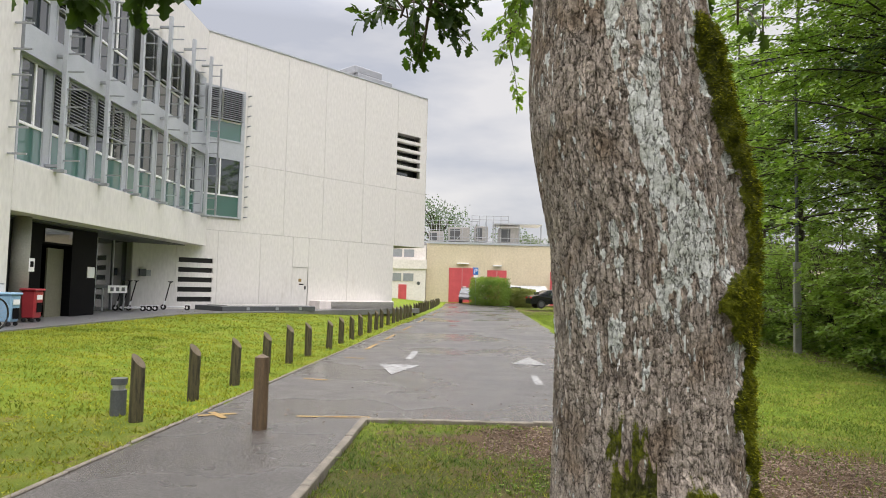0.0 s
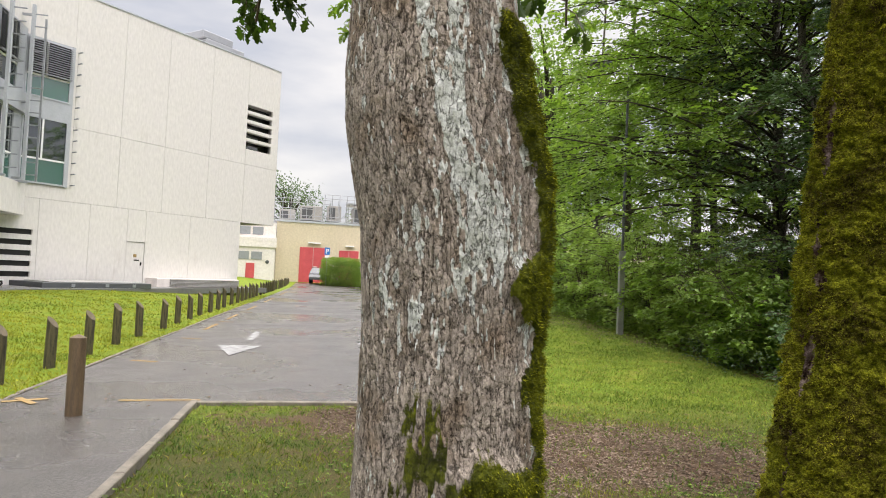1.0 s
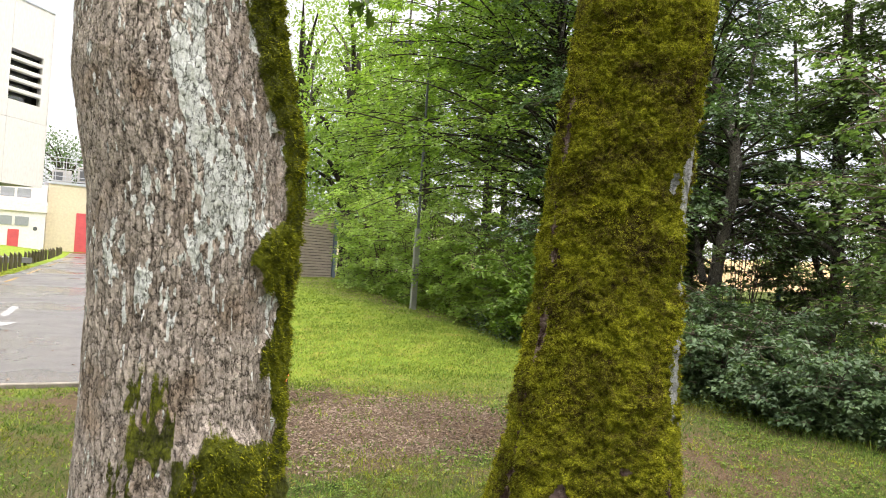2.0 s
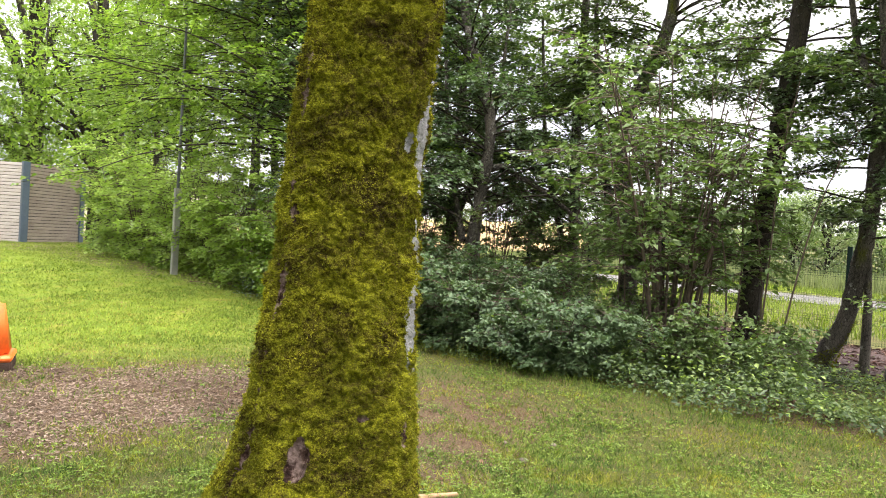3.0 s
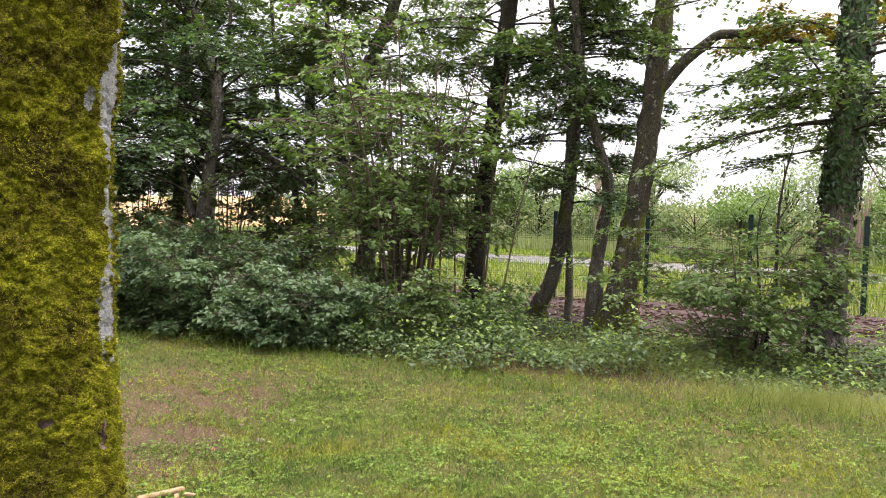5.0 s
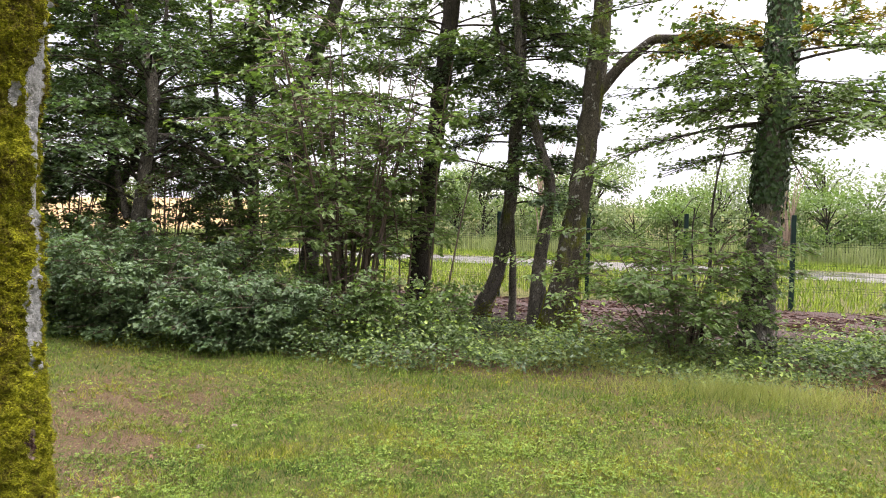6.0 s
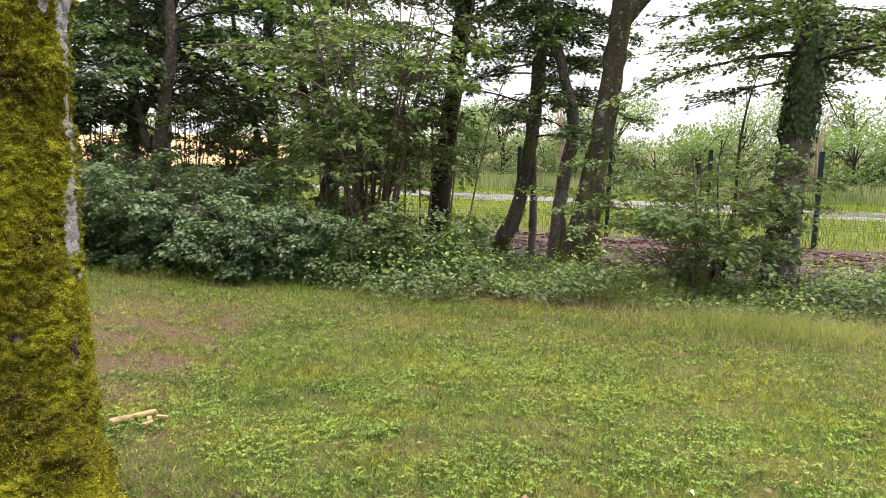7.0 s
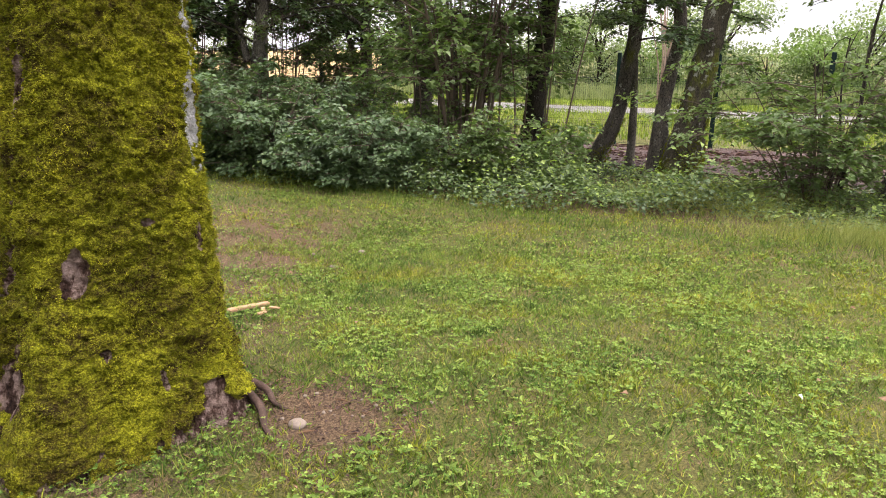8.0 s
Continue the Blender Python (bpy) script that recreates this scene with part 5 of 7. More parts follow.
    lich = np.maximum(lich, ss(0.735, 0.765, fbm(ca * 21 + 4, sa * 21, zz * 19, 3) + 0.035 * ss(-0.1, 0.05, t)))
    lich = lich * (1 - side(t, 0.0, 0.17, 0.03) * (1 - ss(1.1, 1.2, zz)))
    depth = 0.0095 * (ridge - 0.8) + 0.04 * broad + 0.003 * rough_ + 0.0015 * lich * (ridge > 0.5)
    swell = np.interp(zz, [0.9, 1.3, 1.5, 1.8, 2.1, 2.3], [0.018, 0.012, 0.022, 0.034, 0.026, 0.012])
    rr = r + depth + moss * (swell + 0.07 * (clump - 0.45) + 0.02 * (nub - 0.5)) + cushion * (1 - moss) * (0.05 + 0.07 * (clump - 0.45) + 0.016 * (nub - 0.5)) + thin * (1 - grown) * (0.004 + 0.02 * (clump - 0.45))
    x, y = ox + rr * ca, oy + rr * sa
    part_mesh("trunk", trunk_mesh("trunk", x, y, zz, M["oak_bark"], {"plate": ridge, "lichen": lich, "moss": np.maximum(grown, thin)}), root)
    reach = (zz > 0.8) & (zz < 2.4)
    fuzz(x, y, zz, ca, sa, 0 * ca, (grown > 0.5) * reach * 1.0, 0.010, M["moss_dark"], "moss", root, rng, 36000)
    fuzz(x, y, zz, ca, sa, 0 * ca, (grown > 0.5) * ((clump > 0.52) | (cushion > 0.5)) * reach * 1.0, 0.010, M["moss"], "bright_moss", root, rng, 6000)
    return root


def near_moss_tree():
    rng = np.random.default_rng(12)
    root = holder("mossy_tree", 1.99, 2.32, 0.0, "tree trunk wrapped in thick yellow-green moss with bare mauve bark patches", "tree")
    rows = [(-0.2, -0.16, 0.64), (-0.05, -0.15, 0.55), (0.1, -0.125, 0.48), (0.22, -0.10, 0.44), (0.395, -0.078, 0.405), (0.6, -0.05, 0.372), (0.85, -0.03, 0.345), (1.1, -0.015, 0.325), (1.445, 0.0, 0.30),
            (1.8, 0.02, 0.288), (2.1, 0.045, 0.285), (2.5, 0.083, 0.28), (3.2, 0.12, 0.26), (4.6, 0.2, 0.23), (9.5, 0.5, 0.08)]
    face = math.atan2(0.07 - 2.32, 0.22 - 1.99)
    right = (math.cos(radians(-39.6)), math.sin(radians(-39.6)))
    zz, tt, ang, ox, oy, r = trunk_grid(-0.2, 9.5, 450, 230, rows, 0, 0, face, right, (-0.05, 2.55))
    t = -((tt + 0.5) % 1.0 - 0.5)
    ca, sa = np.cos(ang), np.sin(ang)
    plates = lumps(tt, zz, r, 34, 0.09, 5)
    flare = np.maximum(0, np.cos(2 * np.pi * (t * 4.5 + 0.22 + 0.1 * np.sin(zz * 2)))) * ss(0.75, 0.0, zz)
    pads = fbm(ca * 3.0, sa * 3.0, zz * 6.5 + 1.6 * t, 4)
    clump = fbm(ca * 8, sa * 8, zz * 20 + 3 * t, 4)
    tuft = fbm(ca * 24, sa * 24, zz * 85, 4)
    # pads hang over one another like eaves
    row = zz / 0.055 + 4.5 * fbm(ca * 3.5, sa * 3.5, zz * 3.0, 4)
    eave = (1 - (row - np.floor(row))) ** 1.4 * ss(0.38, 0.6, fbm(ca * 6 + 7, sa * 6, zz * 9, 3))

    def spot(t0, z0, rt, rz):
        return ss(1.35, 0.75, np.hypot((t - t0) / rt, (zz - z0) / rz) + 1.1 * (fbm(ca * 13, sa * 13, zz * 14, 3) - 0.5))
    seam = side(t + 0.03 * (fbm(zz * 6, 0.3, 1.1) - 0.5), -0.185, -0.16, 0.012) * ss(0.52, 0.60, fbm(ca * 9, sa * 9, zz * 8, 3))
    white = side(t + 0.045 * (fbm(zz * 5, 0.7, 2.1) - 0.5) - 0.012 * (zz - 1.5), 0.168 - 0.03 * side(zz, 1.72, 2.0, 0.08), 0.27, 0.008) * ss(0.22, 0.28, fbm(ca * 14, sa * 14, zz * 9, 4)) * ss(0.85, 1.0, zz)
    white = np.maximum(white, spot(0.118, 1.86, 0.012, 0.045))
    foot = ss(0.70, 0.74, fbm(ca * 6 + 2, sa * 6, zz * 8, 4) + 0.20 * ss(0.14, 0.0, zz) + 0.26 * side(t, 0.08, 0.2, 0.03) * ss(0.26, 0.10, zz)) * ss(0.62, 0.3, zz)
    holes = np.maximum.reduce([spot(-0.15, 1.56, 0.018, 0.04), spot(-0.05, 0.64, 0.02, 0.075), spot(0.055, 0.79, 0.010, 0.014), spot(-0.155, 1.24, 0.012, 0.10), spot(-0.12, 0.26, 0.03, 0.09), spot(-0.17, 2.1, 0.014, 0.13), spot(0.16, 0.72, 0.012, 0.07)])
    bare = np.clip(np.maximum.reduce([seam, white, foot, holes]), 0, 1)
    moss = 1 - bare
    rr = r - 0.035 + 0.012 * np.minimum(plates, 0.5) * 2 + 0.10 * flare + moss * (0.016 + 0.05 * (pads - 0.42) + 0.05 * (clump - 0.45) + 0.036 * (tuft - 0.5) + 0.010 * eave)
    x, y = ox + rr * ca, oy + rr * sa
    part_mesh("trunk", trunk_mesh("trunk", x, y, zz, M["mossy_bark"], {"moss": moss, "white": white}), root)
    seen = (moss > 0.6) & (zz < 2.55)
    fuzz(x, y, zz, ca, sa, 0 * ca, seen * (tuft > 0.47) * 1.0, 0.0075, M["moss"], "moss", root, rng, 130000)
    # darker fibres go where the pads lie low
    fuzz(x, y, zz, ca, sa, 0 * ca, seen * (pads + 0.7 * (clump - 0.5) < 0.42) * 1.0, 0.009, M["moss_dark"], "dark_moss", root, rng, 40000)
    for a, b, thick in (((0.19, -0.36, 0.05), (0.0, -0.70, 0.0), 0.024), ((0.25, -0.33, 0.05), (0.21, -0.58, 0.0), 0.022), ((0.16, -0.40, 0.03), (0.08, -0.60, -0.005), 0.009)):
        wd = Wood()
        q = np.linspace(0, 1, 9)
        line = np.outer(1 - q, a) + np.outer(q, b) + np.stack([0.018 * np.sin(6 * q), 0.012 * np.sin(8 * q + 1), 0.012 * np.sin(np.pi * q)], 1)
        wd.tube(line, thick * (1 - 0.65 * q), 8, 0.2)
        part_mesh("surface_root", wd.mesh("surface_root", M["mud"]), root, "bare reddish brown root on the soil")
    return root


oak_root = near_oak()
moss_root = near_moss_tree()


# ---- trees and shrubs grown from limbs, twigs and leaves ----
def spray(wood, leaves, rng, start, heading, climb, length, radius, size, twigs=11, per=13, droop=0.25, flat=0.35):
    """One limb with its twigs, in a flat layered spray."""
    s = np.linspace(0, 1, 7)
    h = np.array([math.cos(heading), math.sin(heading), 0])
    side_ = np.array([-h[1], h[0], 0])
    bend = rng.uniform(-0.25, 0.25)
    pts = np.asarray(start)[None] + length * (s[:, None] * h + (bend * s ** 2)[:, None] * side_) + np.stack([0 * s, 0 * s, length * (climb * s - droop * s ** 2)], 1)
    wood.tube(pts[::2] if radius < 0.02 else pts, radius * 0.55 * (1 - 0.9 * (s[::2] if radius < 0.02 else s)) + 0.003, 3 if radius < 0.02 else 5)
    for k in range(twigs):
        a = rng.uniform(0.22, 1.0)
        root_p = np.array([np.interp(a, s, pts[:, c]) for c in range(3)])
        sg = 1 if k % 2 else -1
        tl = length * rng.uniform(0.22, 0.42) * (1.15 - 0.7 * a)
        td = h * rng.uniform(0.4, 1.0) + side_ * sg * rng.uniform(0.5, 1.1) + np.array([0, 0, rng.uniform(-0.3, 0.2)])
        td /= np.linalg.norm(td)
        q = np.linspace(0, 1, 4)
        q = q[[0, 3]]
        tp = root_p[None] + tl * q[:, None] * td + np.stack([0 * q, 0 * q, -0.12 * tl * q ** 2], 1)
        wood.tube(tp, 0.006 * (1 - 0.7 * q) + 0.0015, 3)
        u = rng.uniform(0.08, 1.05, per)
        base = root_p[None] + tl * u[:, None] * td + np.stack([0 * u, 0 * u, -0.12 * tl * u ** 2], 1) + rng.normal(0, size * 0.5, (per, 3))
        ts = np.cross(td, [0, 0, 1.0])
        ax = td[None] * rng.uniform(0.3, 1.0, (per, 1)) + ts[None] * rng.choice([-1, 1], (per, 1)) * rng.uniform(0.3, 1.1, (per, 1)) + rng.normal(0, 0.2, (per, 3)) - [0, 0, 0.15]
        nn = np.array([0, 0, 1.0]) + rng.normal(0, flat, (per, 3))
        ln = size * rng.uniform(0.7, 1.35, per)
        leaves.add(base, ax, nn, ln, ln * rng.uniform(0.62, 0.85, per))


def tree(name, x, y, path, radii, limbs, limb_len, low, leaf, size, seed, label, bark="bark_dark", twigs=14, per=17, toward=None, climb=(0.05, 0.8), droop=0.45, category="tree", forks=(), top=8.2):
    """A tapering bent trunk, limbs up its height from a share of it on, and a leafy crown."""
    rng = np.random.default_rng(seed)
    z = gz(x, y)
    root = holder(name, x, y, z, label, category)
    wood, lv, limb_wood = Wood(), Leaves(), Wood()
    path = np.array(path, float)
    s = np.linspace(0, 1, 26)
    key = np.linspace(0, 1, len(path))
    pts = np.stack([np.interp(s, key, path[:, c]) for c in range(3)], 1)
    for _ in range(2):
        pts[1:-1] = (pts[:-2] + 2 * pts[1:-1] + pts[2:]) / 4
    rad = np.interp(s, np.linspace(0, 1, len(radii)), radii)
    rad = rad * (1 + 0.10 * (vnoise(s * 9, seed, 0.5) - 0.5)) + radii[0] * 0.22 * np.exp(-s * 30)
    pts[0, 2] -= 0.15
    wood.tube(pts, rad, 14, 0.16)
    for k in range(limbs):
        zt = rng.uniform(low * pts[-1, 2], top) if k < 0.78 * limbs else rng.uniform(min(8.0, top), pts[-1, 2])
        a = float(np.interp(zt, pts[:, 2], s))
        p = np.array([np.interp(a, s, pts[:, c]) for c in range(3)])
        hd = rng.uniform(0, 2 * np.pi) if toward is None or rng.random() < 0.22 else toward + rng.normal(0, 0.9)
        ln = limb_len * rng.uniform(0.55, 1.15) * (1.1 - 0.4 * a)
        spray(limb_wood, lv, rng, p, hd, rng.uniform(*climb), ln, 0.012 + 0.009 * ln, size, twigs, per, droop)
    part_mesh("trunk", wood.mesh("trunk", M[bark]), root)
    for pth, rr in forks:
        fork = Wood()
        fork.tube(pth, np.linspace(rr, rr * 0.45, len(pth)), 9, 0.12)
        part_mesh("limb", fork.mesh("limb", M[bark]), root)
    tagged(part_mesh("branchwork", limb_wood.mesh("branchwork", M["bark_dark"]), root), kind="stuff")
    part_mesh("crown", lv.mesh("crown", M[leaf]), root)
    return root


def shrub(name, x, y, tall, wide, stems, leaf, size, seed, label, per_stem=5, twigs=7, per=12, spread_=0.5, bark="twig", category="shrub", droop=0.25, bare=0.15, thick=1.0):
    """Many thin stems from one stool, each with leafy sprays."""
    rng = np.random.default_rng(seed)
    root = holder(name, x, y, gz(x, y), label, category)
    wood, lv = Wood(), Leaves()
    for k in range(stems):
        hd = rng.uniform(0, 2 * np.pi)
        out = wide * rng.uniform(0.15, 1.0) * spread_
        hgt = tall * rng.uniform(0.65, 1.05)
        s = np.linspace(0, 1, 8)
        b = rng.uniform(0, 0.25 * wide * 0.5)
        pts = np.stack([math.cos(hd) * (b + out * s ** 1.5) + 0.05 * np.sin(4 * s + k), math.sin(hd) * (b + out * s ** 1.5), -0.05 + hgt * s], 1)
        wood.tube(pts, 0.0038 * thick * tall * (1 - 0.8 * s) + 0.003, 5)
        for j in range(per_stem):
            a = rng.uniform(bare, 1.0)
            p = np.array([np.interp(a, s, pts[:, c]) for c in range(3)])
            spray(wood, lv, rng, p, rng.uniform(0, 2 * np.pi) if rng.random() < 0.5 else hd + rng.normal(0, 0.9), rng.uniform(0.0, 0.7), wide * rng.uniform(0.25, 0.5), 0.006 * tall * 0.5 + 0.002, size, twigs, per, droop)
    tagged(part_mesh("stemwood", wood.mesh("stemwood", M[bark]), root), kind="stuff")
    part_mesh("foliage", lv.mesh("foliage", M[leaf]), root)
    return root


def high_crown(root, z0, z1, limbs, length, leaf, size, seed):
    """Limbs and leaves high up on a near trunk."""
    rng = np.random.default_rng(seed)
    wood, lv = Wood(), Leaves()
    for k in range(limbs):
        z = z0 + (z1 - z0) * (k + rng.random()) / limbs
        spray(wood, lv, rng, np.array([-0.2, 0, z]), k * 2.4 + rng.normal(0, 0.3), rng.uniform(0.3, 0.9), length * rng.uniform(0.7, 1.1), 0.09, size, 15, 16, 0.2)
    part_mesh("branchwork", wood.mesh("branchwork", M["bark_grey"]), root)
    part_mesh("crown", lv.mesh("crown", M[leaf]), root)


high_crown(oak_root, 6.0, 9.3, 9, 2.8, "leaf_mid", 0.12, 41)
high_crown(moss_root, 6.0, 9.3, 9, 2.8, "leaf_mid", 0.12, 42)

# the row of trunks before the fence
dark_tree = tree("dark_trunk_tree", 11.5, 3.91, [(0, 0, 0), (0.05, -0.15, 2), (0.1, -0.5, 5), (0.1, -0.8, 9), (0, -1, 13)], (0.19, 0.15, 0.14, 0.10, 0.04), 44, 2.4, 0.24, "leaf_mid", 0.072, 21,
     "tall dark-barked tree in the strip before the fence", climb=(0.0, 0.5), droop=0.3, top=6.5)
bent_tree = tree("leaning_tree", 11.7, 2.75, [(0, 0.12, 0), (0, -0.25, 0.8), (0.02, -0.45, 2.2), (0.05, -0.55, 5), (0, -0.6, 10)], (0.15, 0.12, 0.11, 0.10, 0.03), 86, 1.9, 0.2, "leaf_dark", 0.072, 22,
     "thin tree with a curved foot in the strip before the fence", "bark_grey", climb=(-0.1, 0.4), droop=0.25, top=6.0, forks=[([(0, -0.5, -0.1), (0.02, -0.5, 1.0), (0.03, -0.45, 2.1)], 0.08)])
mossy_oak = tree("mossy_leaning_oak", 10.85, 1.37, [(0, 0, 0), (0.0, -0.24, 1.8), (0.0, -0.50, 4.0), (0, -0.62, 6), (0, -0.6, 12)], (0.27, 0.165, 0.145, 0.13, 0.05), 26, 2.6, 0.42, "leaf_mid", 0.08, 23,
     "leaning oak with a mossy foot and a long bare limb", "bark_mossy",
     forks=[([(0, -0.48, 3.6), (0, -0.85, 4.05), (0, -1.3, 4.4), (0, -1.8, 4.38), (0.1, -2.5, 4.2), (0.2, -3.2, 4.25)], 0.095)])
tree("crooked_stem_tree", 11.1, 1.75, [(0, 0, 0), (0, -0.05, 1.2), (0, -0.22, 2.2), (0, 0.05, 3.1), (0, 0.4, 4.5), (0, 0.6, 8)], (0.13, 0.10, 0.09, 0.08, 0.06, 0.03), 26, 2.2, 0.3, "leaf_mid", 0.08, 24,
     "thin crooked tree beside the leaning oak", "bark_grey", forks=[([(0, 0.1, 3.2), (0, 0.45, 3.9), (0, 0.75, 4.8), (0, 0.95, 6.2)], 0.07)])
ivy_tree = tree("ivy_clad_tree", 9.84, -1.29, [(0, 0, 0), (0.0, -0.05, 1.5), (0, -0.16, 3.2), (0, -0.25, 5.5), (0, -0.2, 11)], (0.24, 0.175, 0.165, 0.155, 0.06), 50, 2.6, 0.24, "leaf_mid", 0.072, 25,
                "tree with ivy climbing up its grey trunk", "bark_grey", climb=(-0.1, 0.35), droop=0.2, top=4.0)
rng = np.random.default_rng(5)
n = 6800
zz = rng.uniform(0.15, 7.0, n) ** 1.0
aa = rng.uniform(0, 2 * np.pi, n)
keep = (zz > 2.0) | (rng.random(n) < 0.16)
zz, aa = zz[keep], aa[keep]
yy = np.interp(zz, [0, 1.5, 3.2, 5.5, 11], [0, -0.05, -0.16, -0.25, -0.2])
rr = np.interp(zz, [0, 2.75, 5.5, 8], [0.24, 0.17, 0.158, 0.13]) + rng.uniform(0.005, 0.045, len(zz))
lv = Leaves()
nn = np.stack([np.cos(aa), np.sin(aa), 0.3 + 0 * aa], 1)
lv.add(np.stack([rr * np.cos(aa), yy + rr * np.sin(aa), zz], 1), np.stack([-np.sin(aa) * rng.normal(0, 0.6, len(aa)), np.cos(aa) * rng.normal(0, 0.6, len(aa)), -1 + 0 * aa], 1), nn + rng.normal(0, 0.3, nn.shape), rng.uniform(0.045, 0.085, len(aa)), rng.uniform(0.04, 0.08, len(aa)))
part_mesh("ivy", lv.mesh("ivy", M["leaf_ivy"], 0.1), ivy_tree, "dark glossy ivy leaves")



def foot_moss(root, y0, y1, r0, r1, tall, n, seed):
    """Moss that creeps up the foot of a trunk, thinning out with height."""
    rng = np.random.default_rng(seed)
    a = rng.uniform(0, 2 * np.pi, n)
    z = tall * rng.uniform(0, 1, n) ** 1.6
    keep = fbm(np.cos(a) * 2.5, np.sin(a) * 2.5, z * 4 + seed, 3) > 0.34 + 0.25 * z / tall
    a, z = a[keep], z[keep]
    r = r0 + (r1 - r0) * z / tall + 0.22 * r0 * np.exp(-z * 2.6)
    out = np.stack([np.cos(a), np.sin(a), 0.1 + 0 * a], 1)
    p = np.stack([r * np.cos(a), y0 + (y1 - y0) * z / tall + r * np.sin(a), z], 1)
    part_mesh("moss", blade_mesh("moss", p, out + rng.normal(0, 0.7, p.shape), rng.uniform(0.015, 0.04, len(a)), rng.uniform(0.008, 0.016, len(a)), M["moss_dark"], rng), root, "green moss on the foot of the trunk")


foot_moss(mossy_oak, 0.0, -0.17, 0.275, 0.21, 1.3, 9000, 61)
foot_moss(bent_tree, 0.1, -0.25, 0.15, 0.125, 0.8, 4500, 62)
foot_moss(dark_tree, 0.0, -0.06, 0.195, 0.17, 0.7, 3500, 63)
# trees deeper in the strip
for i, (x, y, r, leaf, ht) in enumerate(((9.7, 8.4, 0.13, "leaf_dark", 11), (10.6, 9.6, 0.12, "leaf_dark", 11), (11.9, 6.3, 0.19, "leaf_mid", 13), (8.9, 10.9, 0.12, "leaf_dark", 10), (12.5, 8.0, 0.14, "leaf_mid", 11))):
    tree("hornbeam_tree", x, y, [(0, 0, 0), (0.1 * (i % 2), -0.25 + 0.3 * (i % 2), 1.6), (0.1, -0.5 + 0.45 * (i % 3), 3.6), (0.3, 0.7 - 0.7 * (i % 3), 6), (0.2, 0, ht)], (r, r * 0.85, r * 0.75, r * 0.6, 0.04), 84 if y > 6 else 60, 2.7, 0.15, leaf, 0.082, 30 + i,
         "hornbeam with layered dark green leaves in the tree strip", "bark_grey", twigs=14, per=17, climb=(0.15, 0.9), droop=0.5,
        forks=[([(0, 0, 2.75), (0.3, -0.6, 2.78), (0.7, -1.3, 2.35), (1.0, -2.0, 1.75), (1.1, -2.4, 1.3)], 0.06)] * (i == 0) + [([(0, 0, 1.4), (0.15, 0.5 - i % 2, 2.6), (0.3, 0.9 - 1.8 * (i % 2), 4.2), (0.3, 1.1 - 2.2 * (i % 2), 6.5)], r * 0.5)])
# the wood's edge beside the long lawn
for i, (x, y, ht, leaf) in enumerate(((9.6, 12.7, 12, "leaf_bright"), (10.8, 17.6, 14, "leaf_bright"), (11.2, 22.4, 13, "leaf_bright"), (12.4, 27.5, 14, "leaf_bright"), (12.5, 15.2, 14, "leaf_mid"), (14, 21.5, 15, "leaf_bright"), (13.8, 33, 14, "leaf_bright"), (11.2, 37.5, 12, "leaf_bright"), (16, 13.5, 13, "leaf_mid"))):
    tree("beech_tree", x, y, [(0, 0, 0), (0.1, -0.1, 3), (0.1, 0.2, 7), (0.2, 0, ht)], (0.19, 0.13, 0.08, 0.03), 104 if i == 0 else 54, 5.2 if i == 0 else 4.2, 0.20 if i == 0 else 0.26, leaf, 0.105 if i == 0 else 0.125, 50 + i,
         "beech with wide layered branches at the lawn's edge", bark="bark_grey", twigs=14, per=15, toward=math.pi * (1.08 if i == 0 else 1.27), climb=(0.25, 0.8) if i == 0 else (0.1, 0.8), droop=0.38 if i == 0 else 0.55)
for i, (x, y, tall, wide, leaf) in enumerate(((7.8, 10.4, 1.7, 1.9, "leaf_bright"), (8.1, 12.6, 2.2, 2.2, "leaf_lightened"), (8.7, 15.6, 2.8, 2.8, "leaf_lightened"), (9.0, 18.0, 3.0, 3.0, "leaf_lightened"), (9.1, 20.6, 3.2, 3.2, "leaf_lightened"), (10.2, 24, 3.2, 3.2, "leaf_bright"), (11.0, 13.0, 3.4, 2.8, "leaf_mid"), (11.8, 16.6, 3.6, 3.2, "leaf_mid"))):
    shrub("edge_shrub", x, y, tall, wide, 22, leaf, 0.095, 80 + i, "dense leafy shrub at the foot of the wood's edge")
# shrubs before the fence
shrub("hazel_shrub", 9.7, 4.4, 4.4, 3.2, 26, "leaf_hazel", 0.095, 101, "hazel with a fan of thin bare stems and broad leaves", per_stem=7, spread_=0.55, bare=0.3, twigs=7, per=8, thick=1.5)
for i, (x, y, tall, wide, leaf) in enumerate(((7.55, 6.2, 1.15, 1.7, "leaf_blue"), (7.2, 7.6, 1.2, 1.7, "leaf_blue"), (7.6, 4.9, 0.9, 1.5, "leaf_blue"), (8.6, 6.9, 1.3, 1.9, "leaf_dark"), (8.7, 9.0, 1.4, 2.0, "leaf_mid"))):
    shrub("privet_bush", x, y, tall, wide, 30, leaf, 0.068, 110 + i, "low spreading bush with blue-green leaves at the lawn's edge", per_stem=5, twigs=7, per=14, bare=0.05)
for i, (x, y, tall, wide) in enumerate(((8.5, 3.9, 0.9, 1.3), (9.3, 5.5, 1.1, 1.5), (9.3, 2.9, 0.8, 1.2), (10.6, 5.0, 0.9, 1.5))):
    shrub("seedling_bush", x, y, tall, wide, 14, "leaf_hazel", 0.075, 140 + i, "knee-high leafy seedlings round the hazel's foot", per_stem=4, twigs=5, per=9, bare=0.05)
